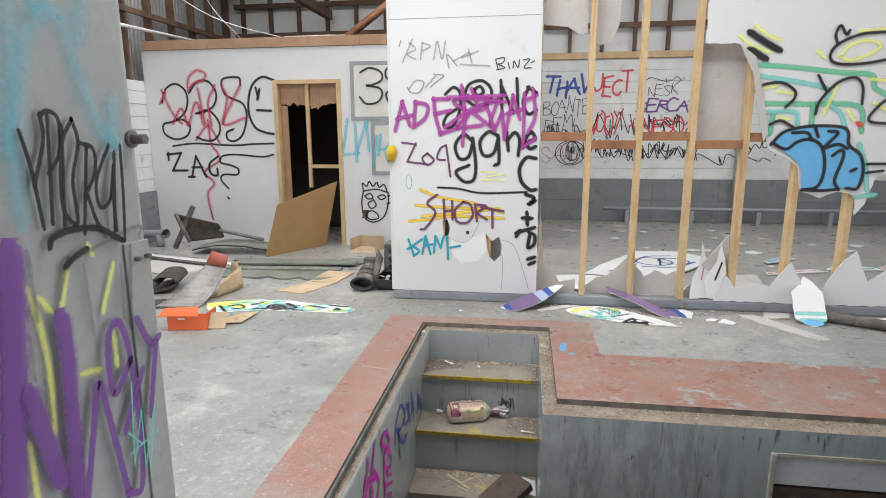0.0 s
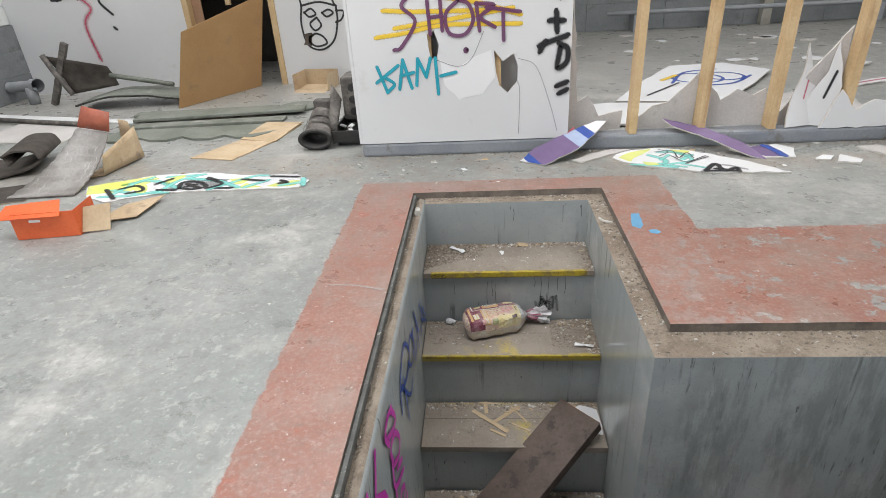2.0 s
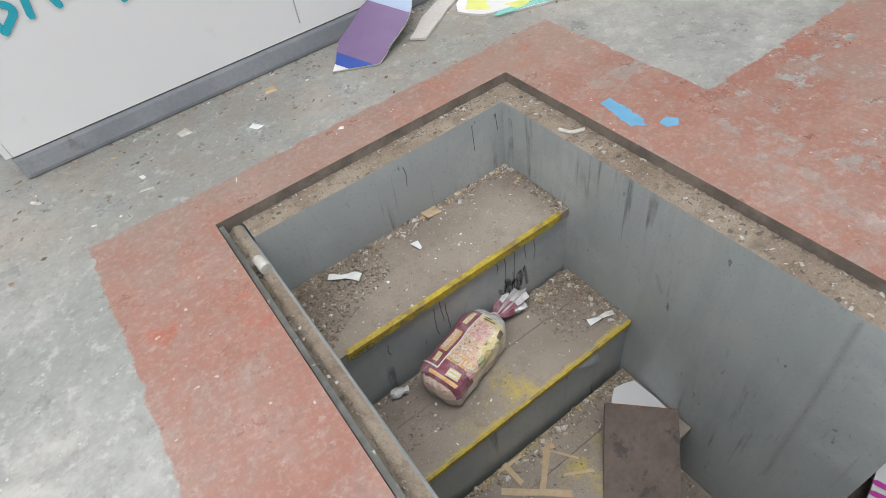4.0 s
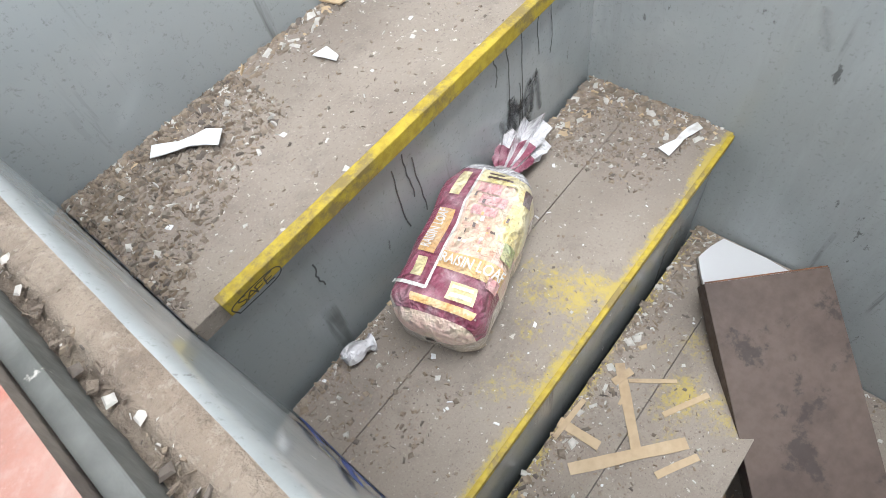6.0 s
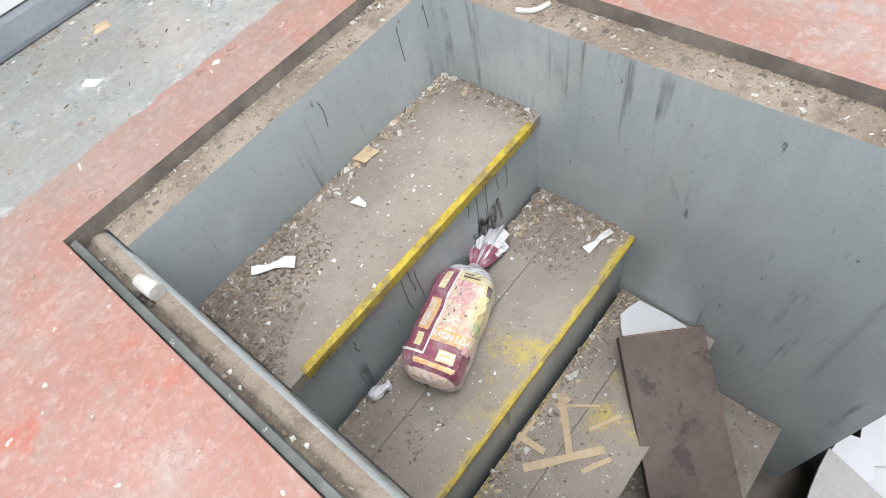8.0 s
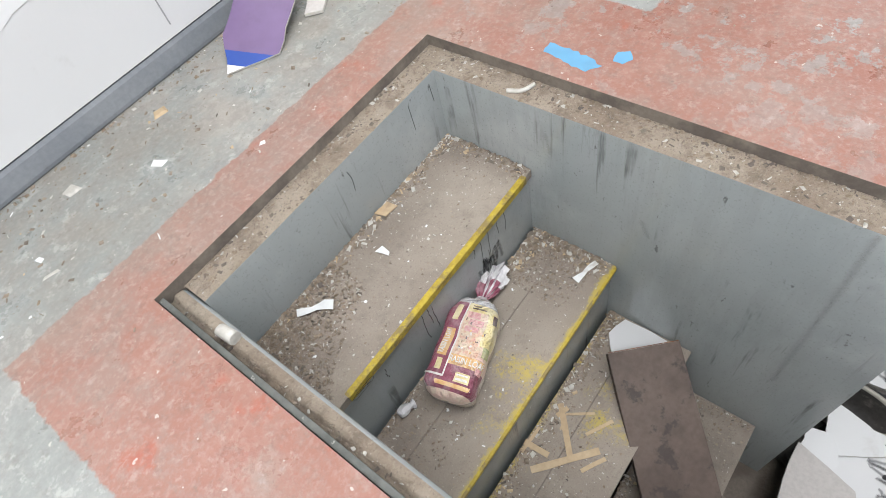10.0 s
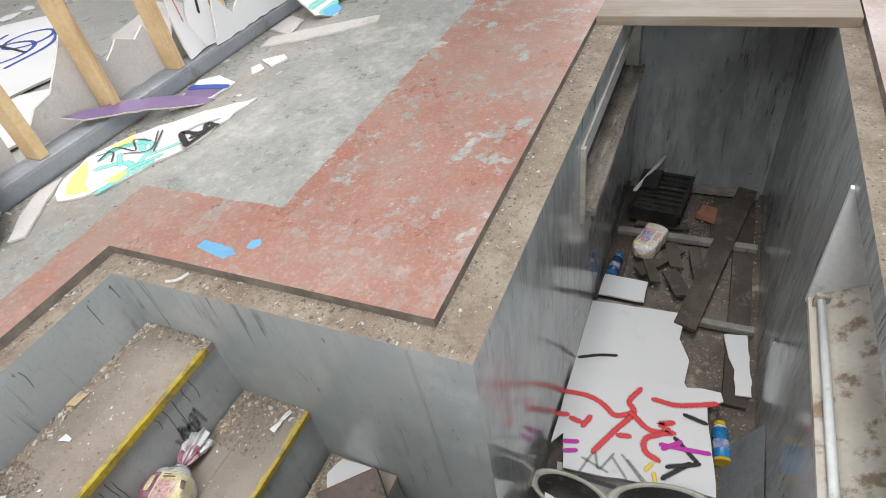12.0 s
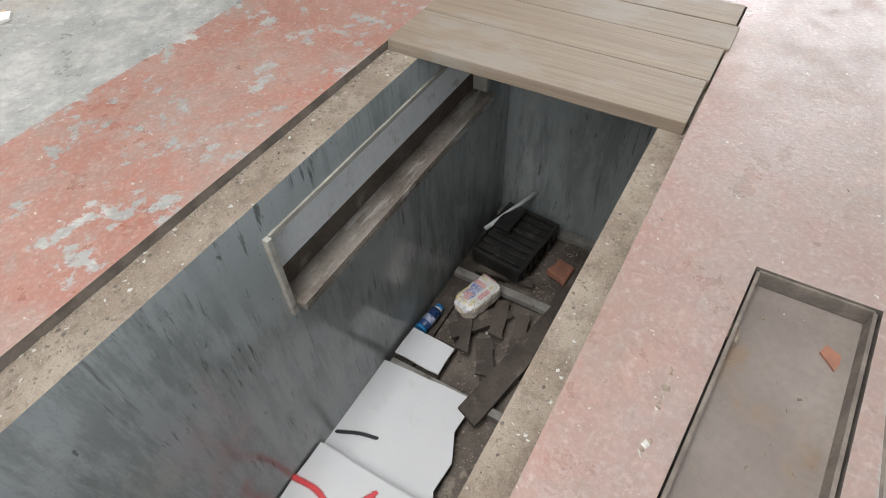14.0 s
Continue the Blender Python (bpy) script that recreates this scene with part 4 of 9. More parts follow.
# assumed unseen shell: south and east walls with big doorways, roof with roof lights
# grey, not white, so these unseen walls bounce less light into the pit
south = structure("wall_south", boxed(XW - 0.2, -1.5, YS - 0.2, YS, -0.1, 4.6), M["steel_clad"], "plain grey south wall, unseen, grey to cut bounced light")
structure("wall_south_pier", boxed(4.5, XE, YS - 0.2, YS, -0.1, 4.6), M["steel_clad"], "plain grey wall beside the assumed south doorway, unseen, grey to cut bounced light")
structure("wall_south_head", boxed(-1.5, 4.5, YS - 0.2, YS, 3.6, 4.6), M["steel_clad"], "plain grey wall above the assumed south doorway, unseen, grey to cut bounced light")
structure("wall_east", boxed(XE, XE + 0.2, -0.1, YN + 0.2, -0.1, 4.6), M["board_white"], "plain white east wall")
structure("wall_east_pier", boxed(XE, XE + 0.2, YS - 0.2, -5.1, -0.1, 4.6), M["steel_clad"], "plain grey wall beside the assumed east doorway, unseen, grey to cut bounced light")
structure("wall_east_head", boxed(XE, XE + 0.2, -5.1, -0.1, 3.6, 4.6), M["steel_clad"], "plain grey wall above the assumed east doorway, unseen, grey to cut bounced light")
bm = bmesh.new()
for y0, y1 in ((YS - 0.4, -7.25), (-5.75, -2.25), (-0.75, 1.65), (3.15, YN + 0.4)):
    box(bm, XW - 0.4, XE + 0.4, y0, y1, 4.6, 4.66)
for y0, y1, x1 in ((-7.25, -5.75, 3.0), (-2.25, -0.75, 3.0), (1.65, 3.15, 6.0)):
    box(bm, XW - 0.4, -4.0, y0, y1, 4.6, 4.66)
    box(bm, x1, XE + 0.4, y0, y1, 4.6, 4.66)
structure("ceiling", bm, M["iron"], "iron shed roof with three long open roof lights, assumed and out of view", "roof")
for k in range(9):
    y = YS + 0.9 + k * 1.72
    structure("roof_purlin", boxed(XW, XE, y, y + 0.05, 4.42, 4.595), M["roof_timber"], "dark timber roof purlin", "beam")
for x in (-2.6, 1.2):
    structure("tie_beam", boxed(x, x + 0.09, 3.12, YN - 0.13, 3.30, 3.44), M["roof_timber"], "dark timber tie beam over the room", "beam")
bm = tube(bmesh.new(), [(-2.05, 3.9, 2.55), (-0.45, 4.1, 3.75)], 0.055, 4)
tagged(part("roof_brace", bm, M["red_timber"]), "slanting orange-brown timber brace under the roof", "beam", kind="structure")
for k, (a, b) in enumerate((((-4.1, 2.6, 3.5), (-2.4, 3.4, 2.66)), ((-3.7, 3.0, 3.9), (-3.0, 3.3, 2.64)))):
    bm = tube(bmesh.new(), [a, ((a[0] + b[0]) / 2, (a[1] + b[1]) / 2, (a[2] + b[2]) / 2 - 0.18), b], 0.006, 6)
    tagged(part("cable", bm, M["white_gloss"]), "slack pale cable hanging from the roof", "cable")
bm = solid(ragged([(-2.3, 3.0), (-1.5, 2.98), (-1.6, 3.15), (-2.2, 3.2)], 0.02, 0.1, 5), 0.012, pose(0, 0, 2.622))
tagged(part("foil_scrap", bm, M["white_gloss"]), "crumpled silvery foil scrap on the wall plate", "scrap")

# partition: kerb, plasterboarded bay, bare studs
KERB_Z = 0.082
structure("kerb", boxed(-0.385, 8.8, 0.60, 0.73, 0, KERB_Z, 0.016), M["kerb"], "grey-painted concrete kerb under the partition", "kerb")
partition = thing("wall_partition", "half-stripped stud partition with a graffitied plasterboard bay", "wall", kind="structure")


def sheet(outline, hole=None, y=0.60, thick=0.012):
    """An upright board; a hole through it is left open by joining it to the outline with a slit."""
    return solid(outline, thick, pose(0, y + thick, 0, 90, 0, 0), slots=(0, 1, 2))


BAY = [(-0.375, KERB_Z + 0.002), (0.855, KERB_Z + 0.002), (0.842, 3.0), (-0.375, 3.0)]
bm = bmesh.new()
# the bay sheet is laid up round its two punched holes
H1 = [(0.425, 0.60), (0.475, 0.535), (0.535, 0.575), (0.56, 0.50), (0.555, 0.42), (0.50, 0.36), (0.455, 0.40), (0.435, 0.48)]
H2 = [(0.055, 0.70), (0.095, 0.715), (0.12, 0.64), (0.105, 0.575), (0.07, 0.565), (0.06, 0.63)]


def face_with_holes(bm, outline, holes, y0, y1):
    for y, slot in ((y0, 0), (y1, 1)):
        loops = []
        for pts in (outline, *holes):
            vs = [bm.verts.new((x, y, z)) for x, z in pts]
            loops += [bm.edges.new((vs[i], vs[(i + 1) % len(vs)])) for i in range(len(vs))]
        made = bmesh.ops.triangle_fill(bm, edges=loops, use_beauty=True, use_dissolve=False)
        for g in made["geom"]:
            if isinstance(g, bmesh.types.BMFace):
                g.material_index = slot
    for pts in (outline, *holes):
        for i in range(len(pts)):
            (x, z), (u, v) = pts[i], pts[(i + 1) % len(pts)]
            bm.faces.new([bm.verts.new(p) for p in ((x, y0, z), (u, y0, v), (u, y1, v), (x, y1, z))]).material_index = 2
    bmesh.ops.remove_doubles(bm, verts=bm.verts, dist=1e-5)
    bmesh.ops.recalc_face_normals(bm, faces=bm.faces)


face_with_holes(bm, BAY, (H1, H2), 0.600, 0.612)
part("plasterboard", bm, [M["board_white"], M["back_paper"], M["gypsum"]], partition, "white plasterboard sheet with punched holes")
part("sheet_joint", boxed(-0.372, 0.84, 0.5985, 0.602, 2.325, 2.330), M["grey_frame"], partition)
part("end_board", boxed(-0.395, -0.376, 0.602, 0.722, KERB_Z + 0.002, 3.0, 0.002), M["board_white"], partition)
part("rear_sheet", boxed(-0.37, 0.70, 0.715, 0.727, KERB_Z + 0.002, 3.0), M["board_white"], partition)
for x in (-0.35, 0.03, 0.42, 0.81, 1.215, 1.605, 2.005, 2.40):
    part("stud", boxed(x, x + 0.045, 0.618, 0.708, KERB_Z + 0.001, 4.4, 0.003), M["pine"], partition)
for x, h in ((2.79, 2.9), (3.19, 2.9), (3.58, 2.9), (3.97, 2.9), (4.36, 2.9)):
    part("stud", boxed(x, x + 0.045, 0.618, 0.708, KERB_Z + 0.001, h, 0.003), M["pine"], partition)
for a, b, z in ((0.862, 1.213, 1.40), (1.262, 1.603, 1.335), (1.652, 2.003, 1.40), (2.052, 2.398, 1.335), (2.447, 2.60, 1.39)):
    part("noggin", boxed(a, b, 0.62, 0.706, z - 0.034, z + 0.034, 0.003), M["red_timber"], partition)
# board surviving on the far face of the studs, its grey back to the pit
bm = sheet(ragged([(2.03, 1.36), (2.39, 1.37), (2.46, 1.42), (2.46, 2.08), (2.03, 2.10)], 0.008, 0.08, 3), y=0.715)
part("rear_sheet", bm, [M["back_paper"], M["board_white"], M["gypsum"]], partition, "grey-backed plasterboard remnant")
bm = sheet([(0.87, 2.27), (1.05, 2.25), (1.14, 2.19), (1.20, 2.2), (1.20, 2.9), (0.87, 2.9)], y=0.715)
part("rear_sheet", bm, [M["back_paper"], M["board_white"], M["gypsum"]], partition, "grey-backed plasterboard remnant")
bm = sheet([(1.24, 2.10), (1.38, 2.12), (1.44, 2.25), (1.45, 2.45), (1.40, 2.9), (1.24, 2.9)], y=0.715)
part("rear_sheet", bm, [M["back_paper"], M["board_white"], M["gypsum"]], partition, "grey-backed plasterboard remnant")
# sheet still hanging on the near face, torn off along its lower edge
TORN = [(2.06, 2.085), (2.30, 2.075), (2.40, 2.00), (2.46, 1.80), (2.52, 1.62), (2.536, 1.43), (2.58, 1.295), (2.74, 1.215), (2.80, 1.165), (2.835, 0.98), (2.98, 0.93), (3.10, 0.98),
        (3.23, 0.95), (3.238, 0.80), (3.303, 0.89), (3.35, 1.10), (3.42, 1.12), (3.60, 1.10), (3.9, 1.3), (4.6, 1.2), (4.6, 3.0), (2.055, 3.0)]
torn = part("plasterboard", sheet(ragged(TORN, 0.006, 0.06, 8), y=0.60), [M["board_white"], M["back_paper"], M["gypsum"]], partition, "torn plasterboard sheet with sprayed blue letters")
curl = sheet([(2.30, 2.07), (2.42, 1.98), (2.50, 1.70), (2.56, 1.42), (2.53, 1.36), (2.46, 1.62), (2.41, 1.86)], y=0.585, thick=0.006)
part("torn_paper", curl, M["back_paper"], partition, "curled strip of torn facing paper")
# stubs of board left along the kerb
STUBS = [([(0.86, 0.085), (1.18, 0.085), (1.19, 0.20), (1.05, 0.17), (0.98, 0.30), (0.92, 0.26), (0.875, 0.85)], 0.715),
         ([(1.26, 0.085), (1.62, 0.085), (1.62, 0.42), (1.54, 0.33), (1.45, 0.24), (1.36, 0.22), (1.27, 0.15)], 0.715),
         ([(1.64, 0.085), (2.02, 0.085), (2.00, 0.30), (1.93, 0.26), (1.84, 0.30), (1.75, 0.24), (1.66, 0.36)], 0.715),
         ([(2.05, 0.085), (2.30, 0.085), (2.42, 0.12), (2.40, 0.62), (2.33, 0.52), (2.22, 0.38), (2.12, 0.18)], 0.715),
         ([(2.28, 0.085), (2.95, 0.085), (2.93, 0.24), (2.84, 0.42), (2.78, 0.34), (2.70, 0.22), (2.55, 0.24), (2.46, 0.18), (2.36, 0.30), (2.32, 0.20)], 0.60),
         ([(3.05, 0.085), (4.2, 0.085), (4.1, 0.35), (3.8, 0.22), (3.55, 0.40), (3.40, 0.28), (3.30, 0.52), (3.22, 0.45), (3.12, 0.28)], 0.60)]
for k, (pts, y) in enumerate(STUBS):
    mats = [M["back_paper"], M["board_white"], M["gypsum"]] if y > 0.7 else [M["board_white"], M["back_paper"], M["gypsum"]]
    part("board_stub", sheet(ragged(pts, 0.006, 0.05, 20 + k), y=y), mats, partition, "jagged stub of broken plasterboard")
part("foam_blob", tube(bmesh.new(), [(-0.385, 0.592, 1.20), (-0.375, 0.588, 1.27), (-0.37, 0.592, 1.33)], lambda t: 0.035 * math.sin(0.4 + 2.4 * t) + 0.012, 8), M["foam"], partition, "yellow expanding foam blob")

# steel-clad column beside the walk
column = thing("column", "tall grey steel-clad column covered in spray tags", "column", kind="structure")
CX, CY = 0.18, -3.34
part("cladding", boxed(CX - 0.30, CX, CY - 0.72, CY, 0.0, 4.4, 0.012), M["steel_clad"], column)
part("lap_strip", boxed(CX + 0.0005, CX + 0.004, CY - 0.055, CY - 0.002, 0.0, 1.26, 0.001), M["steel_clad"], column)
for z, y in ((1.41, -0.012), (1.235, -0.012), (1.235, -0.035)):
    r = 0.008 if z > 1.3 else 0.004
    part("bolt", tube(bmesh.new(), [(CX - 0.002, CY + y, z), (CX + r * 3, CY + y, z)], r, 6), M["dark_metal"], column)
    part("washer", tube(bmesh.new(), [(CX - 0.001, CY + y, z), (CX + r * 0.6, CY + y, z)], r * 1.6, 12), M["dark_metal"], column)


# ---- things: the pit and its steps ----
def loaf(name, label, length, wide, high, m, lettered, swap={}):
    """A bagged loaf: a soft rounded block with printed film, a gathered neck and a flared tail."""
    t = thing(name, label, "bread")
    skin_c = swap.get("maroon", "maroon")
    t.matrix_world = m

    def skin(u, a, out=0.0):
        # u along the loaf 0..1, a round it from the top
        x = (u - 0.5) * length
        end = min(1.0, (u / 0.09) ** 0.34 if u < 0.09 else ((1 - u) / 0.20) ** 0.42 if u > 0.80 else 1.0)
        end = 0.10 + 0.90 * end
        c, s = math.cos(a), math.sin(a)
        r = (abs(c) ** 4.4 + abs(s) ** 4.4) ** (-1 / 4.4)
        y = -s * r * (wide / 2 * end + out)
        z = c * r * (high / 2 * end + out)
        z += 0.003 * math.sin(u * 9) * max(0, c) + 0.0016 * math.sin(u * 31 + a * 3) + high / 2
        y += 0.0018 * math.sin(u * 23 + a * 2)
        return Vector((x, y, max(z, 0.002)))

    def shell(u0, u1, a0, a1, nu, na, out):
        bm = bmesh.new()
        g = [[bm.verts.new(skin(u0 + (u1 - u0) * i / nu, a0 + (a1 - a0) * j / na, out)) for j in range(na + 1)] for i in range(nu + 1)]
        for i in range(nu):
            for j in range(na):
                bm.faces.new((g[i][j], g[i + 1][j], g[i + 1][j + 1], g[i][j + 1])).smooth = True
        bmesh.ops.recalc_face_normals(bm, faces=bm.faces)
        return bm

    bm = shell(0, 1, 0, 2 * math.pi, 44, 48, 0)
    bmesh.ops.remove_doubles(bm, verts=bm.verts, dist=0.0004)
    body = part("bag", bm, FILM["clear"], t, "clear film over crust")
    # printed areas of the film
    prints = [("maroon", 0.05, 0.30, -1.02, 1.25), ("cream", 0.28, 0.88, -0.44, 1.4), ("maroon", 0.16, 0.88, -1.10, -0.47), ("crumb", 0.36, 0.72, -0.38, 0.42),
              ("yellow", 0.50, 0.88, 0.38, 1.3), ("cream", 0.0, 0.05, -1.6, 1.2), ("clear_white", 0.88, 0.955, -1.2, 0.9), ("orange", 0.27, 0.37, -0.43, 0.86)]
    for k, (c, u0, u1, a0, a1) in enumerate(prints):
        part("print", shell(u0, u1, a0 + 0.22, a1 + 0.22, 14, 12, 0.0012 + 0.0003 * k), FILM[swap.get(c, c)], body)
    bits = [("white", 0.15, 0.90, -0.47, -0.42), ("white", 0.145, 0.165, -1.05, -0.45), ("yellow", 0.13, 0.215, -0.05, 0.42), ("orange", 0.33, 0.60, -0.86, -0.56), ("yellow", 0.68, 0.84, -0.78, -0.60),
            ("yellow", 0.20, 0.30, -0.80, -0.62), ("yellow", 0.79, 0.88, -0.38, 0.40), ("pink", 0.66, 0.72, -0.20, 0.28), ("pink", 0.73, 0.785, -0.34, 0.12), ("pink", 0.60, 0.65, -0.26, 0.22), ("pink", 0.24, 0.30, 0.50, 0.78),
            ("green", 0.40, 0.50, 0.50, 0.85), ("white", 0.145, 0.165, 0.0, 0.36), ("white", 0.185, 0.20, 0.0, 0.36), ("dark", 0.815, 0.83, -0.22, 0.30), ("dark", 0.845, 0.855, -0.22, 0.12), ("dark", 0.72, 0.80, 0.52, 0.72), ("orange", 0.075, 0.11, -0.6, 0.5)]
    rr = random.Random(7)
    for k in range(22):
        uu, aa = rr.uniform(0.38, 0.70), rr.uniform(-0.36, 0.40)
        bits.append((("dark", "white", "pink", "dark", "orange")[k % 5], uu, uu + rr.uniform(0.010, 0.03), aa, aa + rr.uniform(0.02, 0.07)))
    for k, (c, u0, u1, a0, a1) in enumerate(bits):
        part("print", shell(u0, u1, a0 + 0.22, a1 + 0.22, 6, 6, 0.0042 + 0.00012 * k), FILM[swap.get(c, c)], body)
    if lettered:
        for text, u, a, step, size in (("RAISIN LOAF", 0.292, -0.37, 0.105, 0.062), ("RAISIN LOAF", 0.345, -0.63, 0.0, 0.0)):
            cu = bpy.data.curves.new("words", "FONT")
            cu.body, cu.size, cu.resolution_u, cu.offset = text, 1.0, 2, 0.02
            ob = bpy.data.objects.new("words", cu)
            me = bpy.data.meshes.new_from_object(ob)
            bm = bmesh.new()
            bm.from_mesh(me)
            bpy.data.objects.remove(ob)
            w = max(v.co.x for v in bm.verts)
            for v in bm.verts:
                x, y = v.co.x / w, v.co.y
                v.co = skin(u + 0.080 * y, a + 0.22 + 1.08 * x, 0.0105) if step else skin(u + 0.235 * x, a + 0.22 - 0.21 * y, 0.0105)
            part("lettering", bm, FILM["white"], body, "cream lettering on the bag")
    if not lettered:
        return t
    # neck and tail
    bm = tube(bmesh.new(), [(length * 0.46, 0, high * 0.48), (length * 0.50, 0.004, high * 0.46), (length * 0.53, 0.006, high * 0.42)], lambda q: 0.034 - 0.022 * q, 14)
    part("neck", bm, FILM["clear_white"], t)
    # the tail flares out in crumpled folds from the twist
    rnd, bm, n = random.Random(3), bmesh.new(), 26
    b, rows = Vector((length * 0.53, 0.006, high * 0.42)), []
    fold = [0.62 + 0.55 * (k % 2) + rnd.uniform(-0.2, 0.2) for k in range(n)]
    for i in range(8):
        q = i / 7
        r = 0.010 + 0.040 * q ** 0.7
        row = []
        for k in range(n):
            a = 2 * math.pi * k / n
            rr = r * (1 + (fold[k] - 0.9) * (0.4 + 0.6 * q)) * (1 + 0.10 * rnd.uniform(-1, 1))
            x = b.x + 0.105 * q * (1 + 0.18 * math.sin(3 * a + 1)) + 0.004 * rnd.uniform(-1, 1)
            row.append(bm.verts.new((x, b.y + rr * math.cos(a), max(0.003, b.z + 0.8 * rr * math.sin(a) - 0.012 * q))))
        rows.append(row)
    for i, (lo, hi) in enumerate(zip(rows, rows[1:])):
        for k in range(n):
            f = bm.faces.new((lo[k], lo[(k + 1) % n], hi[(k + 1) % n], hi[k]))
            f.material_index = 0 if i < 4 and (k * 5) % 11 > 2 else 1
    part("tail", bm, [FILM[skin_c], FILM["clear_white"]], t, "twisted tail of crumpled film")
    return t


def film_material(name, a, b, rough=0.28, scale=60.0):
    g = Nodes(name)
    col = g.mix(g.step(g.noise(scale, 4), 0.35, 0.65), a, b)
    # whitish gloss of the film, mixed into the base colour
    haze = g.step(g.noise(22, 5, 0.6, (1, 1.5, 1), 3.0), 0.40, 0.72, 0.05, 0.30)
    col = g.mix(haze, col, (0.62, 0.60, 0.60))
    fold = lambda n: g.math("SUBTRACT", 1.0, g.math("MULTIPLY", g.math("ABSOLUTE", g.math("SUBTRACT", n, 0.5)), 6.0))
    crease = g.math("ADD", g.math("MAXIMUM", fold(g.noise(26, 3, 0.5, (1, 1.8, 1))), 0.0), g.math("MULTIPLY", g.math("MAXIMUM", fold(g.noise(60, 3, 0.5, (1.4, 1, 1), 8.0)), 0.0), 0.6))
    g.finish(col, rough, crease, 0.8, 0.005)
    g.put(g.bsdf.inputs["Coat Weight"], 0.6)
    g.put(g.bsdf.inputs["Coat Roughness"], 0.15)
    return g.m


FILM = {
    "clear": film_material("bread_crust_in_film", (0.56, 0.47, 0.37), (0.70, 0.64, 0.57), 0.25, 14),
    "clear_white": film_material("clear_crinkled_film", (0.55, 0.54, 0.55), (0.72, 0.71, 0.72), 0.2, 30),
    "maroon": film_material("maroon_printed_film", (0.20, 0.018, 0.055), (0.27, 0.04, 0.09)),
    "cream": film_material("cream_printed_film", (0.74, 0.60, 0.45), (0.74, 0.50, 0.42), scale=40),
    "crumb": film_material("crumb_picture_film", (0.74, 0.62, 0.45), (0.66, 0.38, 0.27), scale=90),
    "yellow": film_material("yellow_printed_film", (0.70, 0.57, 0.22), (0.74, 0.66, 0.40), scale=25),
    "orange": film_material("orange_printed_film", (0.72, 0.40, 0.13), (0.74, 0.50, 0.22)),
    "pink": film_material("pink_printed_film", (0.66, 0.28, 0.28), (0.72, 0.45, 0.42), scale=120),
    "green": film_material("green_printed_film", (0.30, 0.34, 0.12), (0.45, 0.42, 0.2), scale=40),
    "white": film_material("white_printed_film", (0.74, 0.71, 0.66), (0.78, 0.76, 0.72)),
    "dark": film_material("dark_printed_film", (0.07, 0.035, 0.03), (0.12, 0.06, 0.05)),
    "blue": film_material("blue_printed_film", (0.10, 0.16, 0.42), (0.5, 0.52, 0.62), scale=40),
}
loaf("bread_loaf", "bagged raisin loaf in maroon and yellow film on the second step", 0.305, 0.142, 0.112, pose(0.392, -0.446, -0.549, 0, 0, 17), True)
loaf("bread_loaf", "discarded loaf in printed film on the pit boards", 0.27, 0.14, 0.11, pose(2.93, -1.54, -1.445, 0, 0, 163), False, {"maroon": "white", "cream": "white", "crumb": "blue", "orange": "pink", "dark": "blue"})


def steel_channel():
    t = thing("steel_channel", "brown-coated steel channel leaning down the steps", "metal channel")
    t.matrix_world = PLANK
    w, l = 0.215, 0.80
    part("web", boxed(-w / 2, w / 2, -l, 0, -0.004, 0.0, 0.001), M["rust_steel"], t)
    for x in (-w / 2, w / 2 - 0.004):
        part("flange", boxed(x, x + 0.004, -l, 0, -0.048, -0.0045, 0.001), M["rust_steel"], t)
    part("cut_edge", boxed(-w / 2 + 0.002, w / 2 - 0.002, 0.0005, 0.003, -0.0045, 0.0005), M["rust_edge"], t, "bright rusty cut end")


u = Vector((0.145, -0.155, 0.008)).normalized()
d = Vector((-0.59, -0.683, -0.33))
d = (d - u * d.dot(u)).normalized()
n = u.cross(-d)
PLANK = Matrix.Translation((0.758, -0.811, -0.731)) @ Matrix((u, -d, n)).transposed().to_4x4()
steel_channel()


def scrap(name, label, category, pts, z, thick, mats, tilt=(0, 0), turn=0.0, rough=0.004, step=0.05, seed=1, slots=(0, 1, 2)):
    """A flat broken piece lying about level; pts are in metres on the plan."""
    cx, cy = sum(p[0] for p in pts) / len(pts), sum(p[1] for p in pts) / len(pts)
    local = [(x - cx, y - cy) for x, y in pts]
    bm = solid(ragged(local, rough, step, seed), thick, slots=slots if isinstance(mats, list) else (0, 0, 0))
    ob = tagged(part(name, bm, mats), label, category)
    ob.matrix_world = pose(cx, cy, z, tilt[0], tilt[1], turn)
    return ob


WHITE = [M["board_white"], M["back_paper"], M["gypsum"]]
BACKUP = [M["back_paper"], M["board_white"], M["gypsum"]]

scrap("plaster_scrap", "torn white plaster scrap tucked behind the steel channel", "plaster scrap", [(0.71, -0.74), (0.78, -0.69), (0.855, -0.71), (0.862, -0.86), (0.80, -0.84)], -0.826, 0.008, WHITE, (4, 6), 0, 0.004, 0.03, 4)
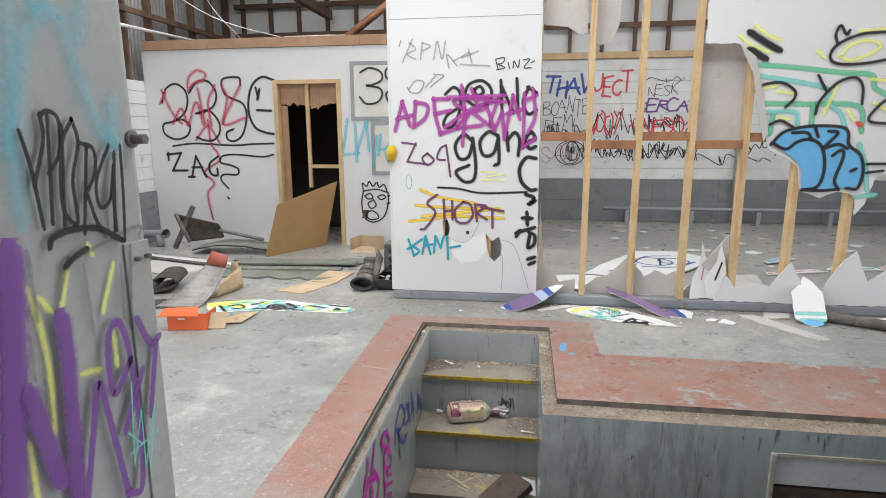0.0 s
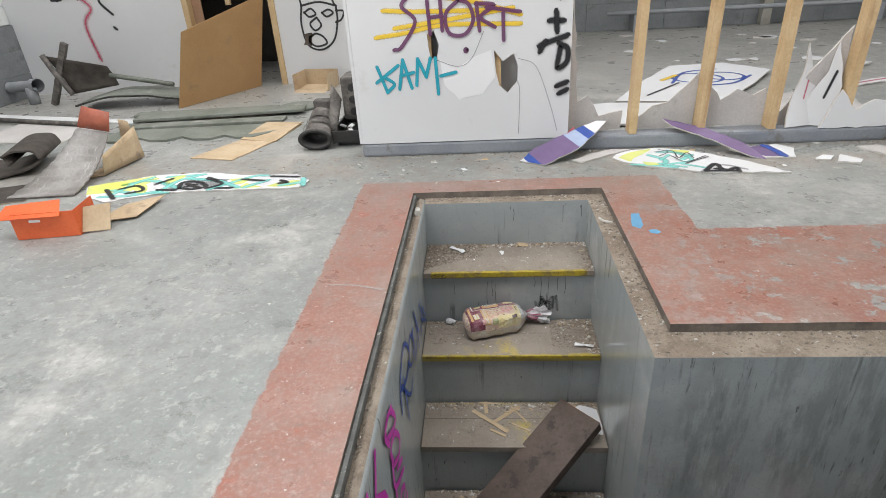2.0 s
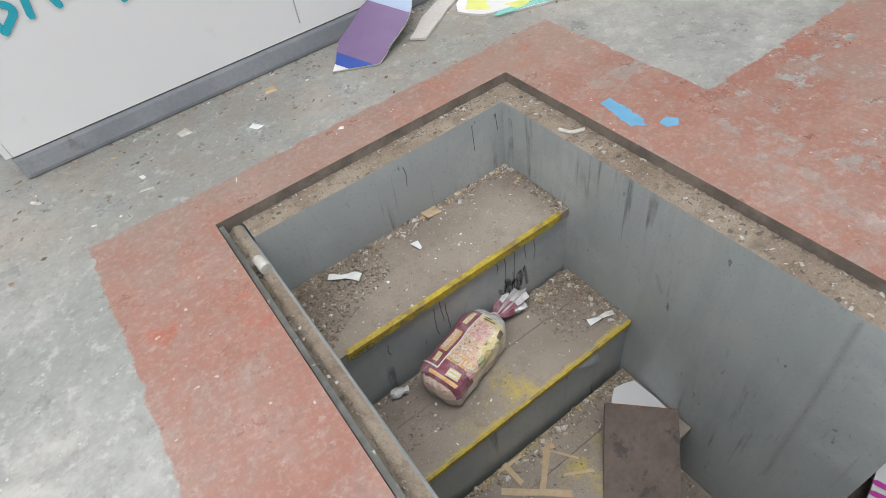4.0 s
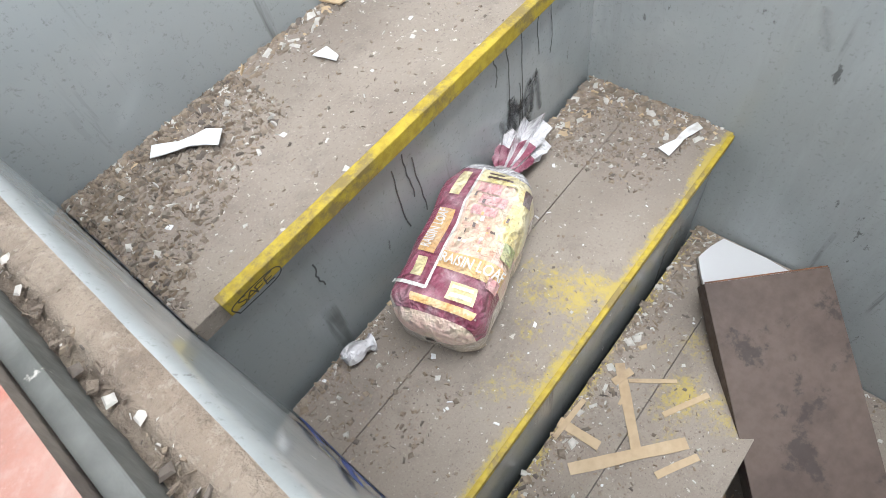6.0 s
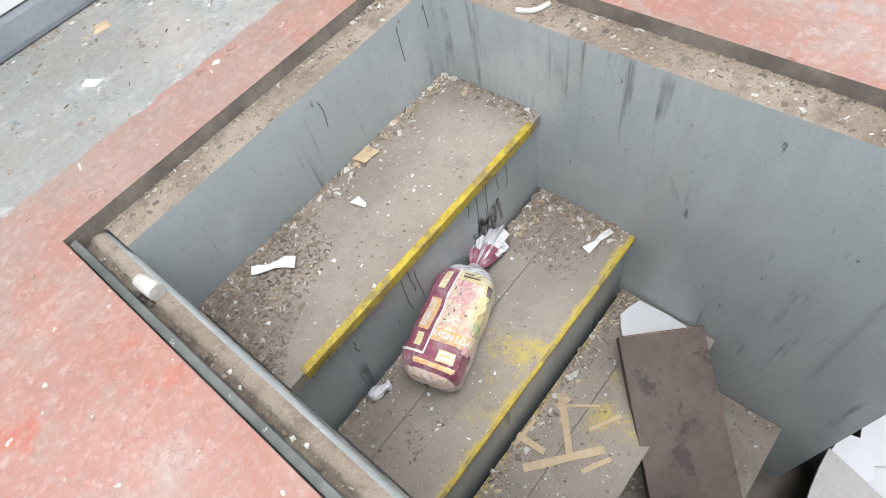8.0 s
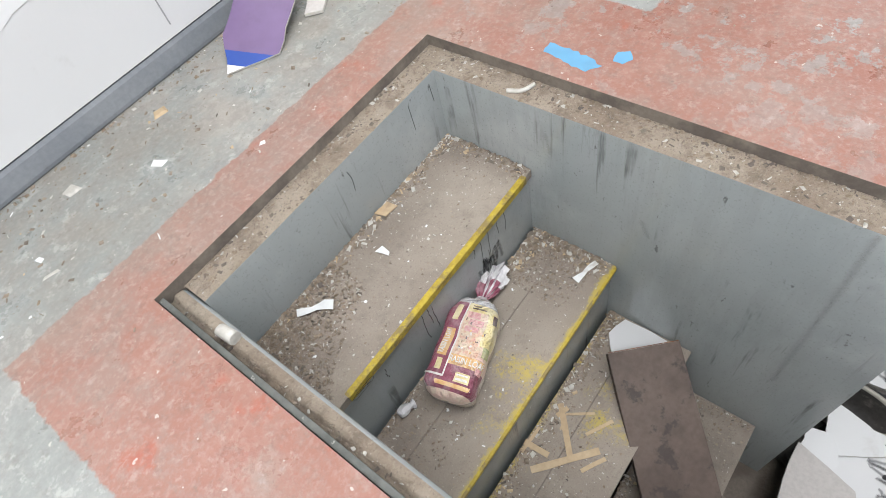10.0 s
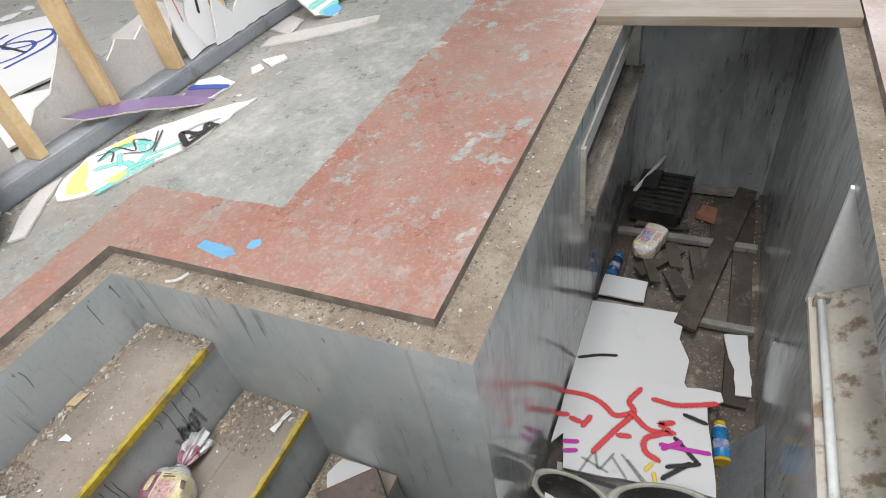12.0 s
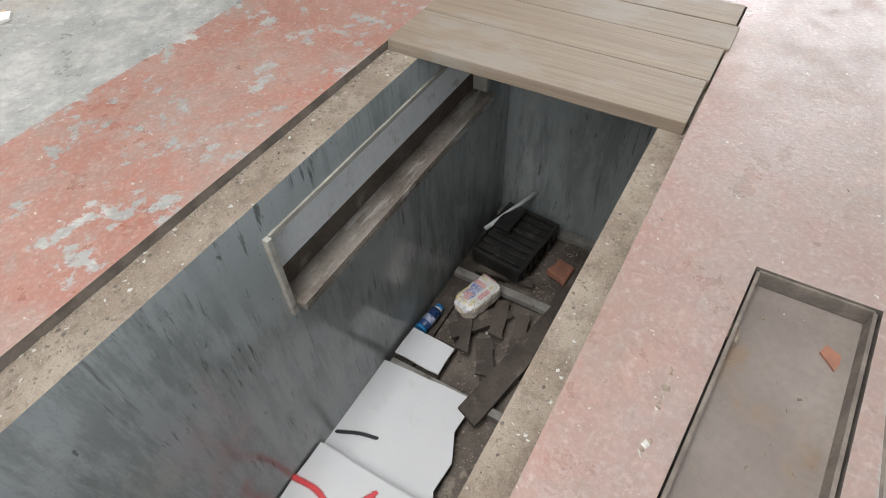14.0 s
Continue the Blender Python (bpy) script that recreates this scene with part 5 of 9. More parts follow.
# strips of veneer on the third step
for k, (x0, y0, x1, y1, w) in enumerate(((0.50, -0.68, 0.37, -0.79, 0.018), (0.46, -0.69, 0.50, -0.705, 0.014), (0.28, -0.71, 0.44, -0.845, 0.020), (0.46, -0.79, 0.54, -0.835, 0.010), (0.34, -0.65, 0.345, -0.73, 0.018), (0.31, -0.66, 0.40, -0.665, 0.009), (0.48, -0.71, 0.53, -0.78, 0.007), (0.43, -0.72, 0.47, -0.715, 0.006), (0.36, -0.83, 0.43, -0.87, 0.012))):
    a = math.atan2(y1 - y0, x1 - x0)
    l = math.hypot(x1 - x0, y1 - y0)
    bm = solid(ragged([(0, -w / 2), (l, -w / 2), (l, w / 2), (0, w / 2)], 0.001, 0.03, k), 0.002, pose(x0, y0, -0.829 + 0.0015 * (k % 3), 0, 0, math.degrees(a)))
    tagged(part("veneer_strip", bm, M["cardboard"]), "thin pale strip of torn veneer on the step", "strip", "veneer strips on the step")


def bow_tie(label, x, y, z, turn, length, w0, w1, w2, seed):
    """A torn scrap of paper, narrow in the middle, lightly curled."""
    pts = [(0, w0), (length * 0.4, w1), (length * 0.8, w2), (length * 1.04, w2 * 0.6), (length, -w2), (length * 0.55, -w1), (0, -w0)]
    bm = solid(ragged(pts[::-1], 0.0015, 0.015, seed), 0.0015)
    ob = tagged(part("paper_scrap", bm, M["white_gloss"]), label, "paper scrap")
    ob.matrix_world = pose(x, y, z, 3, -2, turn)


bow_tie("bone-shaped scrap of dusty white paper on the top step", 0.176, -0.112, -0.2625, -42, 0.095, 0.011, 0.006, 0.017, 2)
bow_tie("dusty white paper sliver on the second step", 0.760, -0.575, -0.5425, -14, 0.085, 0.012, 0.0045, 0.009, 5)
scrap("paper_scrap", "small white paper tag on the top step", "paper scrap", [(0.425, -0.165), (0.45, -0.17), (0.445, -0.20), (0.435, -0.205)], -0.2645, 0.0015, M["white_gloss"], (0, 0), 0, 0.001, 0.02, 2)
scrap("paper_scrap", "brown card square on the top step", "paper scrap", [(0.52, -0.08), (0.57, -0.085), (0.575, -0.12), (0.53, -0.115)], -0.2645, 0.003, M["cardboard"], (3, 0), 0, 0.001, 0.02, 2)
bm = tube(bmesh.new(), [(0.155, -0.39, -0.535), (0.185, -0.40, -0.53), (0.20, -0.405, -0.535)], lambda q: 0.013 + 0.004 * math.sin(q * 7), 9)
tagged(part("crumpled_film", bm, FILM["clear_white"]), "small crumpled wad of clear film on the step", "litter")
bm = tube(bmesh.new(), [(0.025, -0.17, LEDGE + 0.013), (0.030, -0.215, LEDGE + 0.013)], lambda q: 0.014 + 0.003 * math.sin(q * 9), 9)
tagged(part("crumpled_paper", bm, M["chip_pale"]), "screwed-up white paper on the pit ledge", "litter")
bm = tube(bmesh.new(), [(0.885, -0.30, LEDGE + 0.004), (0.90, -0.335, LEDGE + 0.005), (0.935, -0.35, LEDGE + 0.004)], 0.006, 6)
tagged(part("paper_twist", bm, M["chip_pale"]), "twist of white paper on the pit ledge", "litter")

# pit floor: battens, boards, sheets
M["batten"] = plain("grey_dusty_batten", (0.20, 0.185, 0.165), (0.28, 0.265, 0.24), 8.0, 0.8, 70, 0.5, dirt=(0.10, 0.085, 0.07))
duck = thing("duckboard", "dark broken duckboard on the pit floor", "duckboard")
for x, w in ((2.42, 0.06), (3.08, 0.07), (3.62, 0.08)):
    part("batten", boxed(x - w * 0.35, x + w * 0.35, -2.14, -1.33, PIT_FLOOR + 0.03, PIT_FLOOR + 0.065, 0.004), M["batten"], duck)
for y, x0, x1 in ((-1.375, 2.46, 3.60), (-2.07, 1.95, 3.62), (-1.93, 3.12, 3.58), (-1.52, 2.46, 2.66)):
    part("board", boxed(x0, x1, y - 0.055, y + 0.055, PIT_FLOOR + 0.002, PIT_FLOOR + 0.029, 0.004), M["dark_timber"], duck)
bm = solid([(2.352, -1.75), (2.31, -1.86), (3.60, -2.12), (3.63, -2.01)], 0.028, pose(0, 0, PIT_FLOOR + 0.067))
tagged(part("dark_plank", bm, M["dark_timber"]), "long dark wet plank lying over the battens", "plank")
for k, (a, b) in enumerate((((2.62, -1.62), (2.95, -1.50)), ((2.78, -1.72), (3.02, -1.66)), ((2.55, -1.78), (2.75, -1.68)), ((3.15, -1.42), (3.2, -1.75)), ((2.60, -1.88), (2.98, -1.80)), ((2.70, -1.50), (2.98, -1.72)))):
    l, w = math.hypot(b[0] - a[0], b[1] - a[1]), 0.03 + 0.008 * (k % 3)
    bm = solid(ragged([(0, -w), (l, -w * 0.8), (l * 0.96, w), (0.02, w * 0.9)], 0.004, 0.06, k), 0.018, pose(*a, PIT_FLOOR + 0.068 - 0.012 * (k % 2), 0, 3 * (k % 2), math.degrees(math.atan2(b[1] - a[1], b[0] - a[0]))))
    tagged(part("timber_offcut", bm, M["dark_timber"]), "short dark timber offcut in the pit", "offcut", "offcuts in the pit")

s1 = scrap("plasterboard_piece", "clean white plasterboard sheet on the pit floor", "plasterboard", [(2.40, -1.30), (2.43, -1.80), (2.25, -1.79), (2.12, -1.85), (1.98, -1.84), (1.85, -1.92), (1.86, -1.29)], PIT_FLOOR + 0.065, 0.012, WHITE, (0, 0), 0, 0.003, 0.08, 7)
c1 = (sum((2.40, 2.43, 2.25, 2.12, 1.98, 1.85, 1.86)) / 7, sum((-1.30, -1.80, -1.79, -1.85, -1.84, -1.92, -1.29)) / 7)
graffiti(s1, lambda a, b, l: Vector((a - c1[0], b - c1[1], 0.012 + l)), [[(1.99, -1.33), (2.03, -1.42), (2.05, -1.50)]], 0.026, P["black"], "", 0.0015)
scrap("plasterboard_piece", "small square plasterboard offcut by the pit wall", "plasterboard", [(2.63, -1.335), (2.62, -1.58), (2.46, -1.58), (2.46, -1.33)], PIT_FLOOR + 0.067, 0.012, WHITE, (0, 0), 0, 0.003, 0.06, 9)
scrap("plasterboard_piece", "ragged white plaster strip on the pit floor", "plasterboard", [(2.37, -2.00), (2.39, -2.11), (2.20, -2.125), (2.10, -2.14), (2.01, -2.14), (2.00, -2.07), (2.15, -2.06), (2.22, -2.03)], PIT_FLOOR + 0.036, 0.010, WHITE, (0, 0), 0, 0.006, 0.04, 10)
RED_PTS = [(1.90, -1.32), (1.44, -1.32), (1.505, -1.36), (1.34, -1.40), (1.41, -2.01), (1.83, -1.946), (1.88, -2.01), (1.925, -1.997), (1.925, -1.917), (1.90, -1.81)]
s2 = scrap("plasterboard_piece", "white plasterboard sheet with red sprayed strokes in the pit", "plasterboard", RED_PTS, PIT_FLOOR + 0.128, 0.012, WHITE, (0, 0), 0, 0.004, 0.06, 11)
c2 = (sum(p[0] for p in RED_PTS) / 10, sum(p[1] for p in RED_PTS) / 10)
on2 = lambda a, b, l: Vector((a - c2[0], b - c2[1], 0.012 + l))
graffiti(s2, on2, [[(1.724, -1.316), (1.73, -1.424), (1.705, -1.502), (1.663, -1.564), (1.695, -1.634)], [(1.832, -1.649), (1.756, -1.613), (1.699, -1.642), (1.591, -1.58), (1.46, -1.51)], [(1.695, -1.634), (1.635, -1.72), (1.646, -1.815)], [(1.569, -1.602), (1.573, -1.635)], [(1.799, -1.723), (1.798, -1.822), (1.852, -1.974)], [(1.697, -1.806), (1.676, -1.762), (1.649, -1.798), (1.588, -1.713), (1.526, -1.717), (1.5, -1.769)], [(1.592, -1.307), (1.6, -1.35)], [(1.588, -1.386), (1.582, -1.413)], [(1.571, -1.439), (1.614, -1.458)]], 0.040, P["brightred"], "red sprayed strokes", 0.0015)
graffiti(s2, on2, [[(1.348, -1.472), (1.451, -1.513), (1.383, -1.546), (1.467, -1.592)], [(1.448, -1.596), (1.377, -1.66)], [(1.475, -1.631), (1.387, -1.721)], [(1.411, -1.472), (1.379, -1.58)], [(1.457, -1.659), (1.379, -1.745)]], 0.020, P["soot"], "", 0.003)
graffiti(s2, on2, [[(1.623, -1.834), (1.543, -1.922)], [(1.427, -1.805), (1.52, -1.896)], [(1.483, -1.818), (1.531, -1.931)], [(1.321, -1.48), (1.321, -1.625)], [(1.755, -1.861), (1.738, -1.941)]], 0.030, P["black"], "", 0.004)
graffiti(s2, on2, [[(1.577, -1.779), (1.582, -1.856), (1.594, -1.967)], [(1.561, -1.79), (1.611, -1.851)], [(1.465, -1.38), (1.477, -1.429)], [(1.42, -1.392), (1.434, -1.432)]], 0.026, P["magenta"], "", 0.005)
graffiti(s2, on2, [[(1.442, -1.733), (1.471, -1.751)], [(1.429, -1.767), (1.386, -1.779)]], 0.026, P["yellow"], "", 0.006)
D_PTS = [(1.12, -1.47), (1.125, -1.60), (1.19, -1.74), (1.185, -1.80), (1.19, -1.90), (1.10, -1.87), (1.03, -1.83), (0.86, -1.82), (0.70, -1.75), (0.80, -1.55), (0.92, -1.45)]
s3 = scrap("plasterboard_piece", "crumpled graffitied board heaped in the pit", "plasterboard", D_PTS, PIT_FLOOR + 0.255, 0.006, WHITE, (0, 3), 0, 0.006, 0.05, 12)
c3 = (sum(p[0] for p in D_PTS) / len(D_PTS), sum(p[1] for p in D_PTS) / len(D_PTS))
on3 = lambda a, b, l: Vector((a - c3[0], b - c3[1], 0.006 + l))
graffiti(s3, on3, [scribble(0.9, 1.1, -1.84, -1.56, 14, 21), scribble(0.88, 1.06, -1.76, -1.60, 8, 22)], 0.018, P["soot"], "", 0.002)
graffiti(s3, on3, [[(0.98, -1.60), (1.06, -1.72), (1.04, -1.84)], [(1.05, -1.5), (1.1, -1.62)]], 0.022, P["black"], "", 0.004)
E_PTS = [(1.15, -1.375), (1.138, -1.44), (1.12, -1.514), (1.06, -1.603), (0.934, -1.417)]
s4 = scrap("plasterboard_piece", "grey-backed plasterboard piece slumped at the pit corner", "plasterboard", E_PTS, PIT_FLOOR + 0.27, 0.006, WHITE, (3, 2), 0, 0.004, 0.06, 13)
scrap("plasterboard_piece", "white plaster shard standing in the pit heap", "plasterboard", [(1.0, -1.345), (1.02, -1.42), (0.93, -1.47), (0.86, -1.44), (0.87, -1.345)], PIT_FLOOR + 0.285, 0.006, WHITE, (2, -3), 0, 0.008, 0.04, 14)
scrap("plasterboard_piece", "grey paper-backed board lying over the pit heap", "plasterboard", [(0.93, -1.34), (0.90, -1.44), (0.87, -1.53), (0.66, -1.62), (0.58, -1.35)], PIT_FLOOR + 0.30, 0.010, BACKUP, (0, 2), 0, 0.005, 0.06, 17)
scrap("plasterboard_piece", "broken plasterboard under the pit heap", "plasterboard", [(0.60, -1.45), (1.40, -1.36), (1.50, -1.95), (0.62, -2.10)], PIT_FLOOR + 0.05, 0.012, BACKUP, (0, 0), 0, 0.01, 0.08, 15)


def bowl(label, m, r, depth):
    t = thing("broken_basin", label, "basin", "broken basins in the pit")
    t.matrix_world = m
    prof = [(r * 0.55, 0), (r * 0.85, depth * 0.35), (r, depth), (r * 1.12, depth + 0.006), (r * 1.13, depth + 0.018), (r * 1.04, depth + 0.026), (r * 0.90, depth + 0.012), (r * 0.78, depth * 0.4), (r * 0.5, 0.012), (0.001, 0.010)]
    bm, n = bmesh.new(), 28
    g = [[bm.verts.new((x * math.cos(2 * math.pi * k / n), x * 0.82 * math.sin(2 * math.pi * k / n), z)) for k in range(n)] for x, z in prof]
    for i, (a, b) in enumerate(zip(g, g[1:])):
        for k in range(n):
            f = bm.faces.new((a[k], a[(k + 1) % n], b[(k + 1) % n], b[k]))
            f.smooth, f.material_index = True, 1 if i >= 6 else 0
    part("shell", bm, [M["cream"], M["rubber"]], t)


bowl("cracked cream plastic basin with a dark inside", pose(1.275, -1.80, PIT_FLOOR + 0.09, 2, -4, 14) @ Matrix.Diagonal((0.5, 1.5, 1, 1)), 0.15, 0.13)
bowl("cracked cream plastic basin tipped on its side", pose(1.215, -1.46, PIT_FLOOR + 0.09, 3, -6, -6) @ Matrix.Diagonal((0.5, 1.35, 1, 1)), 0.14, 0.12)


def can(label, m, body, end, l=0.19, r=0.033):
    t = thing("spray_can", label, "spray can", "spray cans in the pit")
    t.matrix_world = m
    part("body", tube(bmesh.new(), [(0, 0, 0), (0, 0, l * 0.8)], r, 18), body, t)
    part("shoulder", tube(bmesh.new(), [(0, 0, l * 0.8), (0, 0, l * 0.86), (0, 0, l * 0.9)], lambda q: r * (1 - 0.35 * q), 18), M["white_gloss"], t)
    part("cap", tube(bmesh.new(), [(0, 0, l * 0.9), (0, 0, l)], r * 0.72, 14), end, t)
    part("base_ring", tube(bmesh.new(), [(0, 0, -0.004), (0, 0, 0.012)], r * 1.04, 18), end, t)
    part("label_band", tube(bmesh.new(), [(0, 0, l * 0.28), (0, 0, l * 0.5)], r * 1.015, 18, False), FILM["blue"], t)


M["can_blue"] = plain("bright_blue_can_paint", (0.02, 0.17, 0.42), (0.03, 0.24, 0.52), 20, 0.3, 60, 0.05)
M["can_navy"] = plain("navy_can_paint", (0.02, 0.05, 0.14), (0.03, 0.07, 0.2), 20, 0.3, 60, 0.05)
can("bright blue drink can on its side by the pit wall", pose(2.645, -1.365, PIT_FLOOR + 0.064, 0, 88, -7), M["can_navy"], M["can_blue"], 0.17)
can("blue and yellow spray can lying in the pit", pose(1.63, -2.035, PIT_FLOOR + 0.045, 0, 86, 7), M["can_blue"], M["foam"], 0.19, 0.036)
bm = solid(ragged([(-0.09, -0.07), (0.08, -0.08), (0.10, 0.05), (-0.04, 0.09)], 0.01, 0.04, 3), 0.06, pose(3.34, -1.84, PIT_FLOOR + 0.033, 6, 4, 0) @ Matrix.Scale(0.8, 4))
bmesh.ops.bevel(bm, geom=bm.edges[:], offset=0.008, segments=1, affect="EDGES")
tagged(part("brick_lump", bm, M["brick"]), "broken orange brick on the pit boards", "brick")
bm = tube(bmesh.new(), [(3.69, -1.53, PIT_FLOOR + 0.24), (3.32, -1.385, PIT_FLOOR + 0.20)], 0.013, 8)
tagged(part("white_stick", bm, M["white_gloss"]), "white plastic rod propped on the black crate", "rod")
crate = thing("black_crate", "dusty black ribbed plastic crate at the pit end", "crate")
CR = pose(3.36, -1.55, PIT_FLOOR + 0.067, 0, 0, -6)
crate.matrix_world = CR
part("tub", boxed(-0.20, 0.20, -0.15, 0.15, 0, 0.10, 0.012), M["black"], crate)
for k in range(6):
    part("rib", boxed(-0.17 + k * 0.065, -0.145 + k * 0.065, -0.162, -0.151, 0.01, 0.09, 0.002), M["black"], crate)
for a in ((-0.215, 0.215, -0.165, -0.14), (-0.215, 0.215, 0.14, 0.165), (-0.215, -0.19, -0.139, 0.139), (0.19, 0.215, -0.139, 0.139)):
    part("rim", boxed(*a, 0.101, 0.125, 0.005), M["black"], crate)
for k in range(7):
    part("slat", boxed(-0.175 + k * 0.052, -0.145 + k * 0.052, -0.138, 0.138, 0.101, 0.118, 0.004), M["black"], crate)
part("lid", boxed(-0.02, 0.18, 0.03, 0.13, 0.126, 0.16, 0.010), M["black"], crate)
bm = bmesh.new()
bmesh.ops.create_icosphere(bm, subdivisions=3, radius=0.13)
for v in bm.verts:
    v.co *= 1 + 0.35 * noise.noise(v.co * 14) + 0.2 * noise.noise(v.co * 30)
    v.co.z = max(v.co.z * 0.75, -0.07)
bag = tagged(part("rubbish_bag", bm, M["rubber"]), "torn black rubbish bag in the pit corner", "bag")
bag.matrix_world = pose(1.02, -1.44, PIT_FLOOR + 0.072, 0, 0, 20)
bm = solid([(1.22, 0), (1.72, 0), (1.74, 0.27), (1.24, 0.27)], 0.004, pose(0, -2.035, PIT_FLOOR + 0.004, 117, 0, 0))
tagged(part("metal_sheet", bm, M["dado_grey"]), "dull grey metal sheet leaning on the pit wall", "sheet")


# ---- things: the floor in front of the partition ----
def decorated(ob, centre, thick, items):
    for k, (strokes, width, mat) in enumerate(items):
        graffiti(ob, lambda a, b, l: Vector((a - centre[0], b - centre[1], thick + l)), strokes, width, P[mat], "", 0.0012 + 0.0012 * k)


mean = lambda pts: (sum(p[0] for p in pts) / len(pts), sum(p[1] for p in pts) / len(pts))
PTS = [(1.09, 0.43), (1.17, 0.52), (1.35, 0.575), (1.55, 0.50), (1.75, 0.33), (1.93, 0.12), (1.80, 0.14), (1.62, 0.14), (1.50, 0.16), (1.40, 0.22), (1.24, 0.27), (1.14, 0.34)]
ob = scrap("graffiti_shard", "torn plasterboard shard sprayed yellow, mint and black", "plasterboard", PTS, 0.001, 0.008, WHITE, (0, 0), 0, 0.011, 0.045, 31)
on_shard = lambda a, b, l: Vector((a - mean(PTS)[0], b - mean(PTS)[1], 0.008 + l))
graffiti(ob, on_shard, [[(1.18, 0.30), (1.30, 0.27), (1.38, 0.24)], [(1.30, 0.44), (1.36, 0.36), (1.34, 0.28)], [(1.52, 0.42), (1.46, 0.36)]], 0.05, P["mint"], "", 0.0006)
graffiti(ob, on_shard, [[(1.50, 0.165), (1.58, 0.25), (1.66, 0.24), (1.72, 0.18)], [(1.60, 0.20), (1.66, 0.16)]], 0.04, P["soot"], "", 0.0007)
for q in ([(1.12, 0.42), (1.20, 0.50), (1.33, 0.55), (1.27, 0.47), (1.20, 0.40), (1.17, 0.35)], [(1.44, 0.53), (1.53, 0.50), (1.51, 0.46), (1.43, 0.47)], [(1.23, 0.34), (1.33, 0.30), (1.25, 0.275)]):
    patch(ob, on_shard, q, P["lime"], "", 0.0012)
decorated(ob, mean(PTS), 0.008, [([[(1.36, 0.49), (1.47, 0.47), (1.50, 0.34), (1.38, 0.29)], [(1.32, 0.30), (1.43, 0.235)], [(1.42, 0.51), (1.49, 0.41)], [(1.43, 0.285), (1.52, 0.22)], [(1.34, 0.36), (1.40, 0.43)]], 0.036, "mint"),
                                 ([[(1.52, 0.17), (1.60, 0.27), (1.61, 0.16), (1.68, 0.20), (1.68, 0.15)], [(1.53, 0.165), (1.66, 0.155)], [(1.577, 0.19), (1.63, 0.17)]], 0.036, "black"),
                                 ([[(1.34, 0.49), (1.44, 0.50), (1.44, 0.38), (1.51, 0.46), (1.52, 0.37)], [(1.41, 0.415), (1.46, 0.313), (1.59, 0.396)], [(1.45, 0.285), (1.60, 0.38)], [(1.37, 0.53), (1.41, 0.48), (1.35, 0.42)]], 0.009, "pen")])


def board(name, label, category, corners, thick, mats, seed, rough=0.005, step=0.04):
    """A flat broken piece through three of its corners in space; returns it, its outline and a surface for paint, both in its own plane."""
    o, far, side = Vector(corners[0]), Vector(corners[len(corners) // 2]), Vector(corners[1])
    ax = (far - o).normalized()
    ay = ((side - o) - ax * (side - o).dot(ax)).normalized()
    if ax.cross(ay).z < 0:
        ay = -ay
    az = ax.cross(ay)
    pts = [((Vector(c) - o).dot(ax), (Vector(c) - o).dot(ay)) for c in corners]
    if sum(p[0] * q[1] - q[0] * p[1] for p, q in zip(pts, pts[1:] + pts[:1])) < 0:
        pts.reverse()
    pts = ragged(pts, rough, step, seed)
    ob = tagged(part(name, solid(pts, thick, slots=(0, 1, 2)), mats), label, category)
    ob.matrix_world = Matrix.Translation(o + az * 0.002) @ Matrix((ax, ay, az)).transposed().to_4x4()
    return ob, pts, lambda a, b, l: Vector((a, b, thick + l))


def slice_of(pts, x0, x1):
    """The part of an outline between two lines across it."""
    for sign, at in ((1, x0), (-1, x1)):
        out = []
        for p, q in zip(pts, pts[1:] + pts[:1]):
            a, b = sign * (p[0] - at), sign * (q[0] - at)
            if a >= 0:
                out.append(p)
            if a * b < 0:
                k = a / (a - b)
                out.append((p[0] + (q[0] - p[0]) * k, p[1] + (q[1] - p[1]) * k))
        pts = out
    return pts


def coat(ob, surface, pts, material, label="", lift=0.0008):
    """Paint over a whole piece or a straight-sided part of it."""
    bm = bmesh.new()
    uv = bm.loops.layers.uv.verify()
    f = bm.faces.new([bm.verts.new(surface(*p, lift)) for p in pts])
    for loop in f.loops:
        loop[uv].uv = (0.5, 0.5)
    return part("graffiti", bm, material, ob, label)


# purple shard propped on the kerb
ob, q, flat = board("graffiti_shard", "purple and blue sprayed shard propped on the kerb", "plasterboard", [(0.565, 0.425, 0.0), (0.70, 0.345, 0.0), (0.90, 0.45, 0.02), (1.0, 0.55, 0.07), (1.087, 0.66, 0.15), (1.03, 0.675, 0.17), (0.86, 0.61, 0.13), (0.65, 0.515, 0.055)], 0.006, WHITE, 33)
l = (Vector((1.087, 0.66, 0.15)) - Vector((0.565, 0.425, 0.0))).length
for a, b, c in ((0.05, 0.14, "blue"), (0.13, 0.56, "lilac"), (0.55, 0.70, "ice"), (0.69, 0.79, "blue")):
    coat(ob, flat, slice_of(q, l * a, l * b), P[c], "", 0.0008 + 0.0004 * a)
graffiti(ob, flat, [[(l * 0.60, 0.05), (l * 0.68, 0.065)]], 0.03, P["red"], "", 0.003)
scrap("plasterboard_piece", "grey-backed sliver of board lying by the kerb", "plasterboard", [(0.90, 0.36), (1.08, 0.48), (1.22, 0.56), (1.12, 0.575), (0.98, 0.50), (0.86, 0.40)], 0.002, 0.009, BACKUP, (0, 0), 0, 0.004, 0.05, 34)
